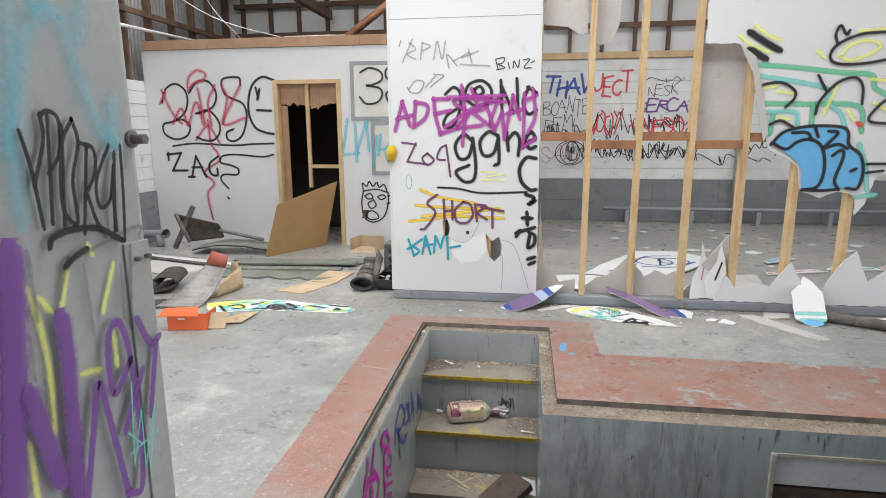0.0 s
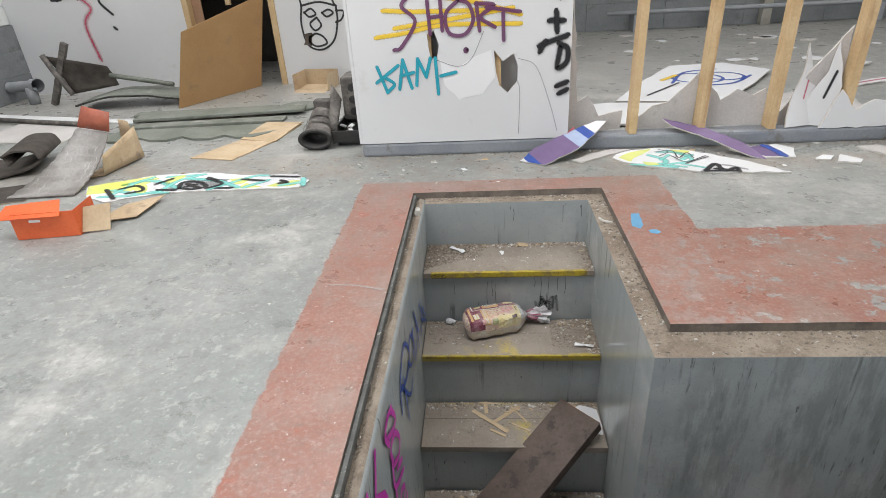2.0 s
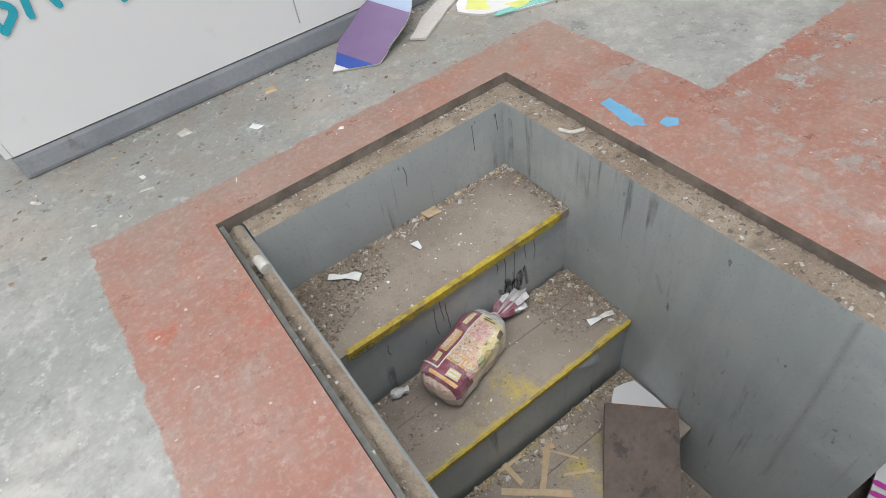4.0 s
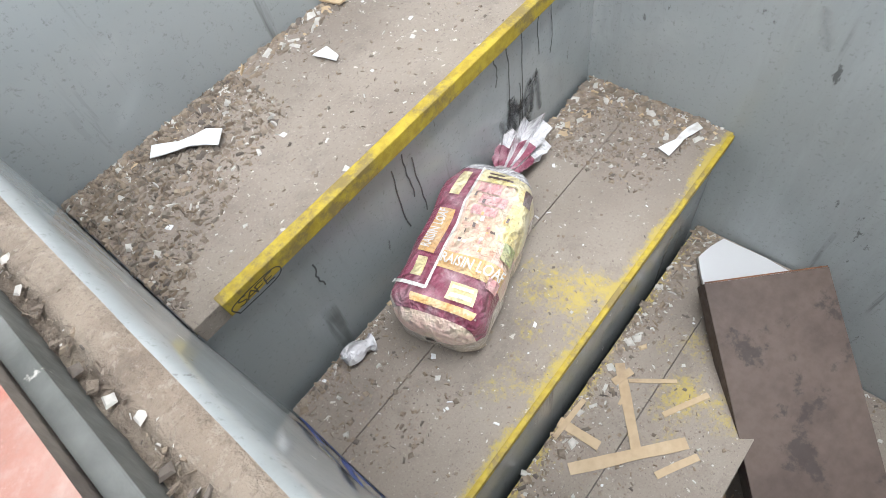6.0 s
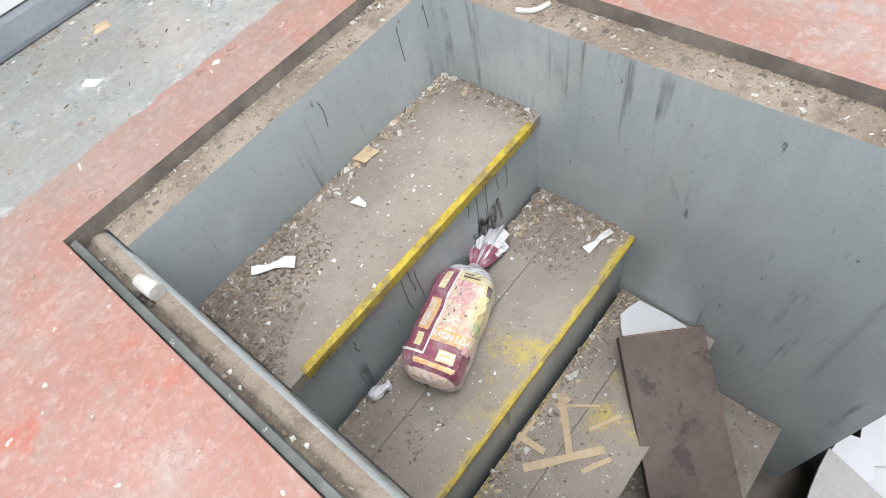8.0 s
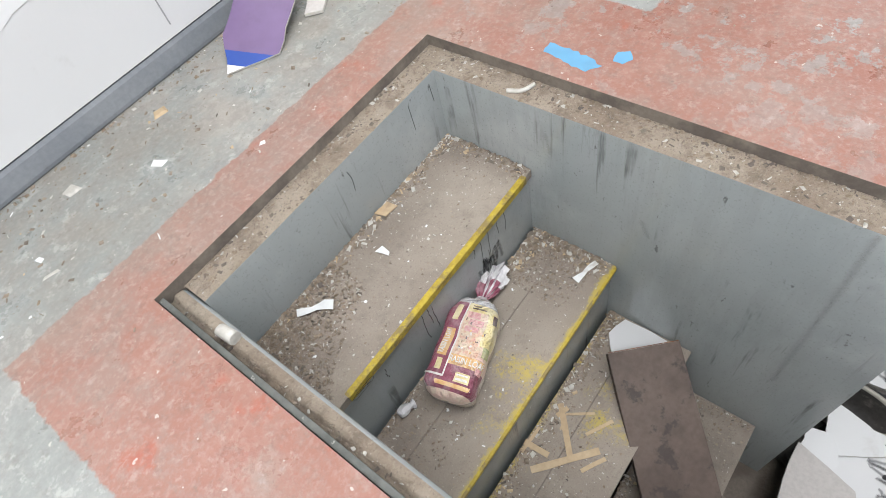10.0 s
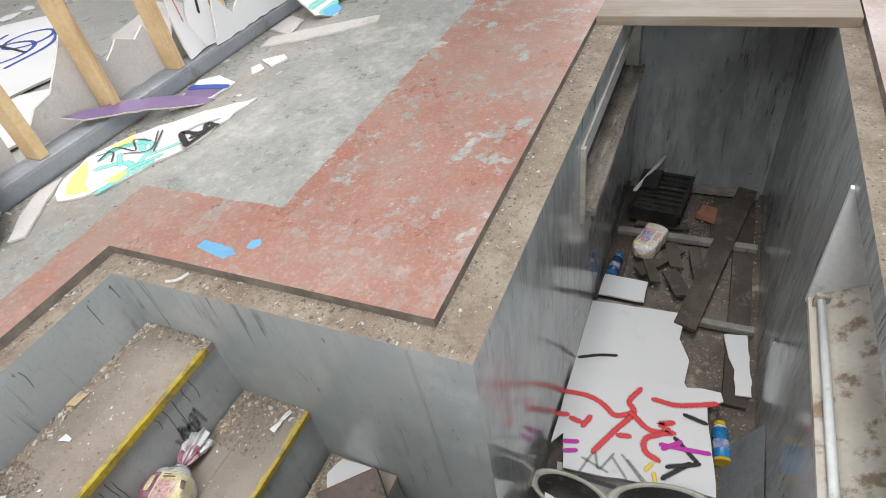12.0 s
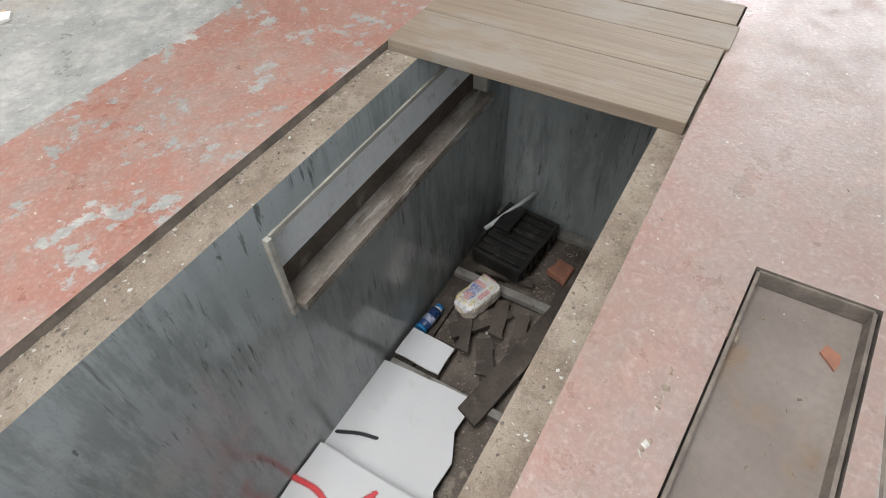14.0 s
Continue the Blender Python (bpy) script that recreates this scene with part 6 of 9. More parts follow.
ob, q, flat = board("graffiti_shard", "dark purple shard bridging the kerb", "plasterboard", [(1.42, 0.70, 0.14), (1.46, 0.63, 0.115), (1.66, 0.51, 0.055), (1.80, 0.39, 0.012), (1.917, 0.323, 0.002), (1.82, 0.50, 0.045), (1.64, 0.63, 0.095)], 0.007, WHITE, 35)
coat(ob, flat, q, P["lilac"], "dark purple spray")
PTS = [(1.76, 0.50), (1.90, 0.54), (2.05, 0.575), (2.11, 0.49), (2.055, 0.345), (1.90, 0.36)]
ob = scrap("graffiti_shard", "blue and lilac shard lying under the purple one", "plasterboard", PTS, 0.001, 0.008, WHITE, (0, 0), 0, 0.005, 0.05, 36)
on_blue = lambda a, b, l: Vector((a - mean(PTS)[0], b - mean(PTS)[1], 0.008 + l))
coat(ob, on_blue, [(1.77, 0.50), (1.90, 0.535), (2.00, 0.56), (2.02, 0.355), (1.905, 0.368)], P["lilac"])
graffiti(ob, on_blue, [[(1.97, 0.54), (1.99, 0.46), (2.0, 0.37)]], 0.06, P["blue"], "", 0.002)
flat = lambda a, b, l: Vector((a, b, 0.008 + l))
for pts, s in (([(2.13, 0.30), (2.20, 0.36), (2.25, 0.34), (2.20, 0.28)], 36), ([(2.22, 0.25), (2.29, 0.36), (2.36, 0.27), (2.32, 0.22)], 37)):
    scrap("plaster_chip", "small white plaster chip with a mint edge", "plasterboard", pts, 0.001, 0.010, WHITE, (0, 0), 0, 0.003, 0.04, s)
scrap("plasterboard_piece", "long pale torn strip of plasterboard", "plasterboard", [(2.44, 0.48), (2.56, 0.50), (2.72, 0.26), (2.88, -0.02), (2.80, -0.04), (2.66, 0.10), (2.52, 0.32)], 0.001, 0.010, BACKUP, (0, 0), 0, 0.006, 0.05, 38)
t = [(-0.10, 0), (0.02, -0.08), (0.12, 0.02), (0.13, 0.26), (0.07, 0.37), (0.02, 0.42), (-0.02, 0.34), (-0.09, 0.26)]
ob = tagged(part("graffiti_shard", solid(ragged(t, 0.005, 0.05, 39), 0.010, slots=(0, 1, 2)), WHITE), "white shard with mint and blue spray leaning on the kerb", "plasterboard")
ob.matrix_world = pose(2.90, 0.345, 0.03, 38, 0, -8)
flat10 = lambda a, b, l: Vector((a, b, 0.010 + l))
graffiti(ob, flat10, [[(-0.07, 0.05), (0.10, 0.06)], [(-0.05, -0.01), (0.09, 0.0)]], 0.05, P["mint"], "", 0.001)
graffiti(ob, flat10, [[(-0.02, -0.03), (0.06, -0.03)]], 0.06, P["sky"], "", 0.002)
scrap("plasterboard_piece", "jumble of broken board at the kerb", "plasterboard", [(2.60, 0.40), (2.80, 0.44), (2.86, 0.56), (2.66, 0.58)], 0.002, 0.010, BACKUP, (0, 0), 0, 0.006, 0.05, 40)
scrap("plasterboard_piece", "white broken board lying by the fallen pipe", "plasterboard", [(3.30, 0.35), (3.55, 0.45), (3.70, 0.30), (3.52, 0.16), (3.36, 0.22)], 0.03, 0.010, WHITE, (3, 3), 0, 0.006, 0.05, 41)
bm = tube(bmesh.new(), [(3.05, 0.42, 0.042), (3.5, 0.20, 0.042), (4.2, -0.02, 0.042)], 0.04, 12)
tagged(part("fallen_pipe", bm, M["dark_metal"]), "dull grey pipe lying along the kerb", "pipe")
for k, (x, y, r, tilt, turn) in enumerate(((2.16, 0.64, 0.0, 74, 12), (2.25, 0.66, 0.0, 80, -14))):
    t = [(-0.06, 0), (0.10, 0), (0.13, 0.22), (0.08, 0.46), (0.05, 0.30), (-0.02, 0.18)]
    ob = tagged(part("plasterboard_piece", solid(ragged(t, 0.006, 0.05, 50 + k), 0.010, slots=(0, 1, 2)), WHITE), "jagged white board wedged between the studs", "plasterboard")
    ob.matrix_world = pose(x, y, 0.086, tilt, 0, turn)
    graffiti(ob, flat10, [[(0.05, 0.16), (0.09, 0.30)]], 0.02, P["red" if k == 0 else "black"], "", 0.001)

# sheets on the floor beyond the studs
PTS = [(1.35, 1.62), (2.15, 1.55), (2.85, 2.50), (2.55, 2.80), (2.05, 2.72), (1.55, 2.0)]
ob = scrap("plasterboard_piece", "large white sheet with blue outline letters beyond the studs", "plasterboard", PTS, 0.03, 0.012, WHITE, (2, 1), 0, 0.01, 0.1, 61)
decorated(ob, mean(PTS), 0.012, [([ring(2.15, 2.25, 0.20, 0.16), ring(2.38, 2.30, 0.16, 0.13), [(1.9, 2.1), (2.1, 2.45), (2.4, 2.55)], [(2.0, 2.0), (2.35, 2.05), (2.6, 2.3)]], 0.035, "blue"), ([[(1.62, 1.75), (1.95, 2.1)], [(2.2, 2.1), (2.25, 2.4)]], 0.03, "black"), ([[(1.85, 2.2), (2.0, 2.35)]], 0.06, "yellow")])
PTS = [(0.95, 1.15), (1.45, 1.0), (1.95, 1.2), (1.75, 1.55), (1.30, 1.62), (1.02, 1.55)]
scrap("plasterboard_piece", "pale plasterboard sheet beyond the studs", "plasterboard", PTS, 0.012, 0.012, WHITE, (0, 0), 0, 0.01, 0.1, 62)
scrap("plasterboard_piece", "plain broken sheet beyond the studs", "plasterboard", [(2.2, 1.2), (2.9, 1.1), (3.1, 1.9), (2.5, 1.7)], 0.002, 0.012, BACKUP, (0, 0), 0, 0.01, 0.1, 63)
for k, (x, y, a, l, c) in enumerate(((3.2, 1.9, 20, 0.7, "red"), (3.6, 1.6, -30, 0.8, "mint"), (3.9, 2.2, 10, 0.6, "green"), (3.4, 2.4, 40, 0.5, "sky"), (4.2, 1.7, -15, 0.7, "red"), (3.1, 1.3, -10, 0.6, "black"), (4.5, 2.3, 30, 0.6, "brightred"))):
    ob = tagged(part("plasterboard_strip", solid(ragged([(0, 0), (l, -0.03), (l * 0.9, 0.11), (0.05, 0.09)], 0.012, 0.06, 70 + k), 0.010, slots=(0, 1, 2)), WHITE), "torn board strip with coloured spray beyond the studs", "plasterboard", "torn strips beyond the studs")
    ob.matrix_world = pose(x, y, 0.004 + 0.013 * (k % 2), 0, 0, a)
    graffiti(ob, flat10, [[(0.06, 0.04), (l * 0.5, 0.05), (l * 0.85, 0.04)]], 0.05, P[c], "", 0.001)
rnd = random.Random(5)
for k in range(26):
    x, y, r = rnd.uniform(0.95, 5.2), rnd.uniform(2.3, 5.2), rnd.uniform(0.03, 0.13)
    pts = [(x + r * math.cos(a) * rnd.uniform(0.5, 1.3), y + r * math.sin(a) * rnd.uniform(0.5, 1.3)) for a in (0, 1.1, 2.3, 3.4, 4.6)]
    scrap("plaster_chip", "pale fragment of plasterboard on the far floor", "plasterboard", pts, 0.001, 0.010, WHITE if k % 3 else BACKUP, (0, 0), 0, 0.004, 0.05, 100 + k)

# ---- things: the corner by the doorway ----
PTS = [(-1.94, 0.22), (-1.84, 0.06), (-1.69, -0.02), (-1.40, 0.10), (-1.05, 0.10), (-0.66, 0.12), (-0.62, 0.22), (-0.72, 0.32), (-1.0, 0.33), (-1.32, 0.40), (-1.62, 0.37)]
ob = scrap("graffiti_shard", "long torn board strip sprayed lime, cyan and black", "plasterboard", PTS, 0.001, 0.006, WHITE, (0, 0), 0, 0.010, 0.05, 81)
on_strip = lambda a, b, l: Vector((a - mean(PTS)[0], b - mean(PTS)[1], 0.006 + l))
for q in ([(-1.93, 0.22), (-1.86, 0.09), (-1.62, 0.13), (-1.55, 0.32), (-1.62, 0.36)], [(-1.02, 0.12), (-0.86, 0.13), (-0.98, 0.20)]):
    coat(ob, on_strip, q, P["lime"], "", 0.0006)
coat(ob, on_strip, [(-1.42, 0.14), (-1.16, 0.14), (-1.10, 0.27), (-1.34, 0.30)], P["soot"], "", 0.0008)
graffiti(ob, on_strip, [[(-1.86, 0.20), (-1.60, 0.10), (-1.40, 0.09)], [(-1.50, 0.34), (-1.30, 0.36)], [(-1.75, 0.05), (-1.58, 0.06), (-1.45, 0.12)], [(-1.16, 0.12), (-0.98, 0.30), (-0.90, 0.31)], [(-0.64, 0.15), (-0.66, 0.24)]], 0.05, P["mint"], "", 0.0009)
graffiti(ob, on_strip, [[(-1.70, 0.16), (-1.62, 0.20), (-1.55, 0.13), (-1.62, 0.09)], [(-1.24, 0.28), (-1.12, 0.20), (-1.18, 0.13)], [(-0.86, 0.29), (-0.70, 0.27)], [(-1.52, 0.22), (-1.46, 0.30)]], 0.03, P["black"], "", 0.0045)
for q in ([(-1.90, 0.21), (-1.85, 0.26), (-1.74, 0.28), (-1.68, 0.20), (-1.79, 0.14), (-1.86, 0.15)], [(-1.63, 0.17), (-1.58, 0.22), (-1.52, 0.11), (-1.56, 0.09)], [(-1.11, 0.275), (-0.98, 0.27), (-1.02, 0.18)], [(-1.5, 0.30), (-1.45, 0.35), (-1.40, 0.345), (-1.45, 0.21)], [(-0.85, 0.14), (-0.775, 0.2), (-0.68, 0.22), (-0.69, 0.14), (-0.78, 0.13)]):
    patch(ob, on_strip, q, P["lime"], "", 0.0012)
decorated(ob, mean(PTS), 0.006, [([[(-1.71, 0.233), (-1.576, 0.283), (-1.35, 0.15)], [(-1.44, 0.12), (-1.41, 0.269), (-1.33, 0.34)], [(-1.35, 0.295), (-1.17, 0.25), (-1.01, 0.14)], [(-1.70, 0.09), (-1.655, 0.259), (-1.6, 0.328)], [(-0.96, 0.14), (-0.87, 0.225)], [(-0.76, 0.15), (-0.67, 0.18)]], 0.055, "mint"),
                                 ([[(-1.35, 0.147), (-1.37, 0.236), (-1.28, 0.24), (-1.20, 0.165), (-1.26, 0.125), (-1.336, 0.146)], [(-1.316, 0.173), (-1.272, 0.198)], [(-1.33, 0.21), (-1.24, 0.15)], [(-1.775, 0.15), (-1.66, 0.02)], [(-1.12, 0.13), (-1.04, 0.13)], [(-1.016, 0.255), (-0.894, 0.227)], [(-1.46, 0.13), (-1.36, 0.12)], [(-0.78, 0.218), (-0.74, 0.185), (-0.78, 0.177)], [(-1.237, 0.298), (-1.17, 0.25)]], 0.036, "black")])

shoebox = thing("shoebox", "orange cardboard shoebox lying open on the floor", "box")
shoebox.matrix_world = pose(-1.72, -0.36, 0.0, 0, 0, 8)
part("front", boxed(-0.14, 0.15, -0.075, -0.072, 0.002, 0.13, 0.0), M["orange"], shoebox)
part("side", boxed(0.147, 0.15, -0.071, 0.11, 0.002, 0.13), M["orange"], shoebox)
part("side", boxed(-0.14, -0.137, -0.071, 0.11, 0.002, 0.12), M["orange"], shoebox)
part("bottom", boxed(-0.136, 0.146, -0.071, 0.11, 0.002, 0.006), M["cardboard"], shoebox)
part("lid_flap", solid([(-0.20, 0), (0.10, 0), (0.06, 0.12), (-0.18, 0.10)], 0.003, pose(0, -0.10, 0.115, 20, 0, 0)), M["orange"], shoebox, "folded orange flap")
part("label_bar", boxed(-0.06, -0.01, -0.0765, -0.0752, 0.085, 0.097), M["white_gloss"], shoebox)
part("inner_flap", solid([(0, 0), (0.12, -0.01), (0.14, 0.12), (0.02, 0.12)], 0.004, pose(0.152, -0.06, 0.01, 58, 0, 14)), M["cardboard"], shoebox)
scrap("cardboard_flap", "brown cardboard flap beside the shoebox", "cardboard", [(-1.58, -0.30), (-1.38, -0.24), (-1.36, 0.02), (-1.52, -0.10)], 0.015, 0.004, M["cardboard"], (2, 0), 0, 0.003, 0.06, 82)


def curled(name, label, category, path, width, thick, mats, m):
    """A sheet bent along a path (x, z) and as wide as given."""
    pts = smooth([(x, z) for x, z in path], 8)
    bm, rows = bmesh.new(), []
    for i, p in enumerate(pts):
        dd = (pts[min(i + 1, len(pts) - 1)] - pts[max(i - 1, 0)]).normalized()
        nn = Vector((-dd.y, dd.x)) * thick
        sag = 0.012 * math.sin(i * 0.9)
        rows.append([bm.verts.new((q.x, y, q.y)) for q, y in ((p, sag), (p, width + sag), (p + nn, width + sag), (p + nn, sag))])
    for a, b in zip(rows, rows[1:]):
        for k in range(4):
            f = bm.faces.new((a[k], a[(k + 1) % 4], b[(k + 1) % 4], b[k]))
            f.smooth, f.material_index = k in (0, 2), 1 if k == 2 else 0
    bm.faces.new(rows[0]), bm.faces.new(rows[-1][::-1])
    bmesh.ops.recalc_face_normals(bm, faces=bm.faces)
    ob = tagged(part(name, bm, mats), label, category)
    ob.matrix_world = m
    return ob


M["vinyl"] = plain("streaked_grey_vinyl", (0.20, 0.185, 0.17), (0.33, 0.315, 0.30), 6.0, 0.5, 60, 0.2, stretch=(6, 0.5, 1), dirt=(0.42, 0.41, 0.39))
# a long bent vinyl offcut rising to a folded orange-red flap


def bent_sheet(corners, sag, nu, nv, thick, ridge=0.0):
    """A sheet stretched over four corners (near left, near right, far right, far left), sagging along its length and ribbed across it."""
    a, b, c, d = map(Vector, corners)
    bm, g = bmesh.new(), []
    n = ((b - a).cross(d - a)).normalized()
    for lift in (thick, 0.0):
        rows = []
        for i in range(nv + 1):
            v = i / nv
            rows.append([bm.verts.new(a.lerp(b, j / nu).lerp(d.lerp(c, j / nu), v) + n * (lift - sag * math.sin(math.pi * v) + ridge * math.sin(v * 61 + 0.8 * math.sin(j * 2.0)))) for j in range(nu + 1)])
        g.append(rows)
    for k, rows in enumerate(g):
        for i in range(nv):
            for j in range(nu):
                f = bm.faces.new((rows[i][j], rows[i][j + 1], rows[i + 1][j + 1], rows[i + 1][j]))
                f.material_index, f.smooth = k, True
    t, u = g
    rim = [(0, j) for j in range(nu)] + [(i, nu) for i in range(nv)] + [(nv, j) for j in range(nu, 0, -1)] + [(i, 0) for i in range(nv, 0, -1)]
    for (i, j), (p, q) in zip(rim, rim[1:] + rim[:1]):
        bm.faces.new((t[i][j], t[p][q], u[p][q], u[i][j])).material_index = 1
    bmesh.ops.recalc_face_normals(bm, faces=bm.faces)
    return bm


M["flap_red"] = plain("faded_red_card", (0.42, 0.12, 0.07), (0.34, 0.10, 0.065), 9.0, 0.6, 60, 0.2, dirt=(0.30, 0.20, 0.16))
vinyl = thing("vinyl_offcut", "grey ribbed vinyl offcut curling up from the floor", "offcut")
part("strip", bent_sheet([(-2.31, 0.06, 0.006), (-1.93, 0.09, 0.006), (-1.935, 0.56, 0.225), (-2.125, 0.56, 0.262)], 0.045, 6, 40, 0.006, 0.004), [M["vinyl"], M["rust_plate"]], vinyl)
part("flap", bent_sheet([(-2.128, 0.564, 0.268), (-1.932, 0.564, 0.231), (-1.905, 0.58, 0.345), (-2.065, 0.58, 0.392)], 0.0, 2, 2, 0.004), M["flap_red"], vinyl, "faded red end flap")
trough = thing("cardboard_trough", "bent brown cardboard trough beside the vinyl", "cardboard")
part("base", bent_sheet([(-2.06, 0.34, 0.004), (-1.95, 0.40, 0.004), (-1.87, 0.74, 0.012), (-2.02, 0.72, 0.012)], 0.0, 3, 6, 0.005), [M["cardboard"], M["edge_timber"]], trough)
part("side", bent_sheet([(-1.945, 0.40, 0.006), (-1.915, 0.41, 0.13), (-1.875, 0.73, 0.215), (-1.868, 0.74, 0.014)], 0.0, 4, 6, 0.005), [M["vinyl"], M["cardboard"]], trough, "grey-backed upright side")
part("end_flap", bent_sheet([(-2.0, 0.73, 0.016), (-1.885, 0.745, 0.02), (-1.91, 0.735, 0.25), (-1.965, 0.73, 0.265)], 0.0, 2, 4, 0.004), M["cardboard"], trough)
curled("carpet_offcut", "brown carpet offcut rolled over at one end", "carpet", [(0, 0.002), (0.45, 0.0), (0.75, 0.02), (0.92, 0.10), (0.86, 0.19), (0.72, 0.17), (0.74, 0.09)], 0.42, 0.014, [M["carpet"], M["carpet"]], pose(-3.24, 0.17, 0.003, 0, 0, 20) @ Matrix.Diagonal((1, 1, 0.85, 1)))
curled("carpet_underlay", "thin ragged underlay strip under the carpet", "carpet", [(0, 0.0), (0.5, 0.004), (1.0, 0.0)], 0.30, 0.006, [M["carpet_back"], M["carpet"]], pose(-3.15, -0.22, 0.001, 0, 0, 14))
tray2 = thing("window_frame", "dark metal frame lying flat on the floor", "frame")
tray2.matrix_world = pose(-3.78, 1.16, 0.0, 0, 0, -14)
for a in ((-0.20, 0.20, -0.34, -0.30), (-0.20, 0.20, 0.30, 0.34), (-0.20, -0.165, -0.299, 0.299), (0.165, 0.20, -0.299, 0.299)):
    part("bar", boxed(*a, 0.0, 0.045, 0.004), M["dark_metal"], tray2)
part("panel", boxed(-0.164, 0.164, -0.299, 0.299, 0.006, 0.014), M["rust_plate"], tray2)
scrap("plasterboard_piece", "flat pale board by the metal frame", "plasterboard", [(-3.5, 1.25), (-2.75, 1.10), (-2.65, 1.55), (-3.5, 1.75)], 0.001, 0.010, BACKUP, (0, 0), 0, 0.006, 0.1, 83)
bm = bmesh.new()
tube(bm, [(-4.15, 1.95, 0.03), (-2.6, 1.50, 0.03)], 0.022, 5)
tagged(part("steel_bar", bm, M["dark_metal"]), "long dark steel bar lying on the floor", "bar")
bm = boxed(-0.85, 0.85, -0.05, 0.05, 0, 0.012, 0.002)
ob = tagged(part("pale_batten", bm, M["timber_white"]), "pale painted batten on the floor", "batten")
ob.matrix_world = pose(-3.25, 1.86, 0.002, 0, 0, -14)
# stacked grey-green trim boards and a scalloped valance
for k, (x, y, a, l, w) in enumerate(((-1.80, 1.52, 4, 1.25, 0.13), (-1.75, 1.72, 6, 1.35, 0.16), (-1.95, 1.90, 3, 1.2, 0.12))):
    ob = tagged(part("trim_board", boxed(-l / 2, l / 2, -w / 2, w / 2, 0, 0.022, 0.004), M["sage"]), "grey-green painted trim board on the floor", "board", "trim boards by the doorway")
    ob.matrix_world = pose(x, y, 0.002 + 0.023 * (k % 2), 0, 0, a)
PTS = [(-2.45, 1.20)]
for k in range(4):
    PTS += [(-2.35 + k * 0.32, 1.10), (-2.22 + k * 0.32, 1.09), (-2.14 + k * 0.32, 1.17)]
PTS += [(-1.10, 1.30), (-1.05, 1.44), (-2.40, 1.38)]
scrap("scalloped_valance", "grey-green valance board with a scalloped edge", "board", PTS, 0.001, 0.016, M["sage"], (0, 0), 0, 0.0, 9, 84)
bm = tube(bmesh.new(), [(0.1, 0, 0), (0.1, 0, 0.018)], 0.16, 20)
ob = tagged(part("rounded_board", bm, M["sage"]), "rounded end of a grey-green board", "board")
ob.matrix_world = pose(-1.28, 1.95, 0.002)
scrap("cardboard_flap", "flattened brown cardboard sheet on the floor", "cardboard", [(-1.54, 0.69), (-1.23, 0.62), (-1.08, 1.0), (-1.0, 1.42), (-1.28, 1.42), (-1.34, 1.05)], 0.001, 0.006, M["cardboard"], (0, 0), 0, 0.004, 0.08, 85)
scrap("cardboard_flap", "folded cardboard layer on the flattened sheet", "cardboard", [(-1.34, 1.05), (-1.07, 1.0), (-1.0, 1.42), (-1.28, 1.44)], 0.012, 0.005, M["cardboard"], (2, 1), 0, 0.004, 0.08, 86)
# hardboard sheet leaning in the doorway
e0, e1, e2 = Vector((-2.29, 2.085, 0.004)), Vector((-1.83, 2.93, 0.004)), Vector((-2.07, 2.25, 0.76))
ax = (e1 - e0).normalized()
ay = ((e2 - e0) - ax * (e2 - e0).dot(ax)).normalized()
bm = solid([(0, 0), (0.94, 0), (1.06, 0.84), (0.14, 0.62)], 0.006)
ob = tagged(part("hardboard_sheet", bm, M["hardboard"]), "brown hardboard sheet leaning across the doorway", "sheet")
ob.matrix_world = Matrix.Translation(e0) @ Matrix((ax, ay, ax.cross(ay))).transposed().to_4x4()
# broken chair frame
chair = thing("broken_chair", "broken dark chair on its side with torn seat", "chair")
part("post", boxed(-0.028, 0.028, -0.02, 0.02, 0, 0.62, 0.004), M["dark_metal"], chair).matrix_local = pose(-3.69, 2.45, 0.004, 0, 29, 0)
part("leg", tube(bmesh.new(), [(-3.62, 2.42, 0.455), (-3.54, 2.41, 0.28), (-3.44, 2.40, 0.10)], 0.024, 8), M["dark_metal"], chair)
part("seat", bent_sheet([(-3.44, 2.43, 0.10), (-3.03, 2.50, 0.15), (-3.075, 2.47, 0.33), (-3.60, 2.44, 0.445)], 0.02, 8, 8, 0.012), M["carpet"], chair, "torn dark upholstered seat")
part("rail", tube(bmesh.new(), [(-3.06, 2.45, 0.25), (-2.49, 2.47, 0.14)], 0.022, 6), M["sage"], chair)
curled("mat", "dark rubber mat with a bristled edge", "mat", [(0, 0.04), (0.3, 0.10), (0.65, 0.09), (0.95, 0.04)], 0.40, 0.016, [M["rubber"], M["sage"]], pose(-3.25, 2.12, 0.003, 0, 0, 6))
# plastic pipe stub in the corner
elbow = thing("pipe_stub", "grey plastic pipe stub coming out of the dado", "pipe")
part("pipe", tube(bmesh.new(), [(-4.22, 2.62, 0.15), (-4.0, 2.60, 0.16), (-3.88, 2.55, 0.17)], 0.05, 14, False), M["pvc"], elbow)
part("collar", tube(bmesh.new(), [(-3.93, 2.57, 0.168), (-3.86, 2.545, 0.172)], 0.062, 14, False), M["pvc"], elbow)
part("drop_pipe", tube(bmesh.new(), [(-3.95, 2.55, 0.15), (-3.95, 2.54, 0.0)], 0.048, 14), M["pvc"], elbow)
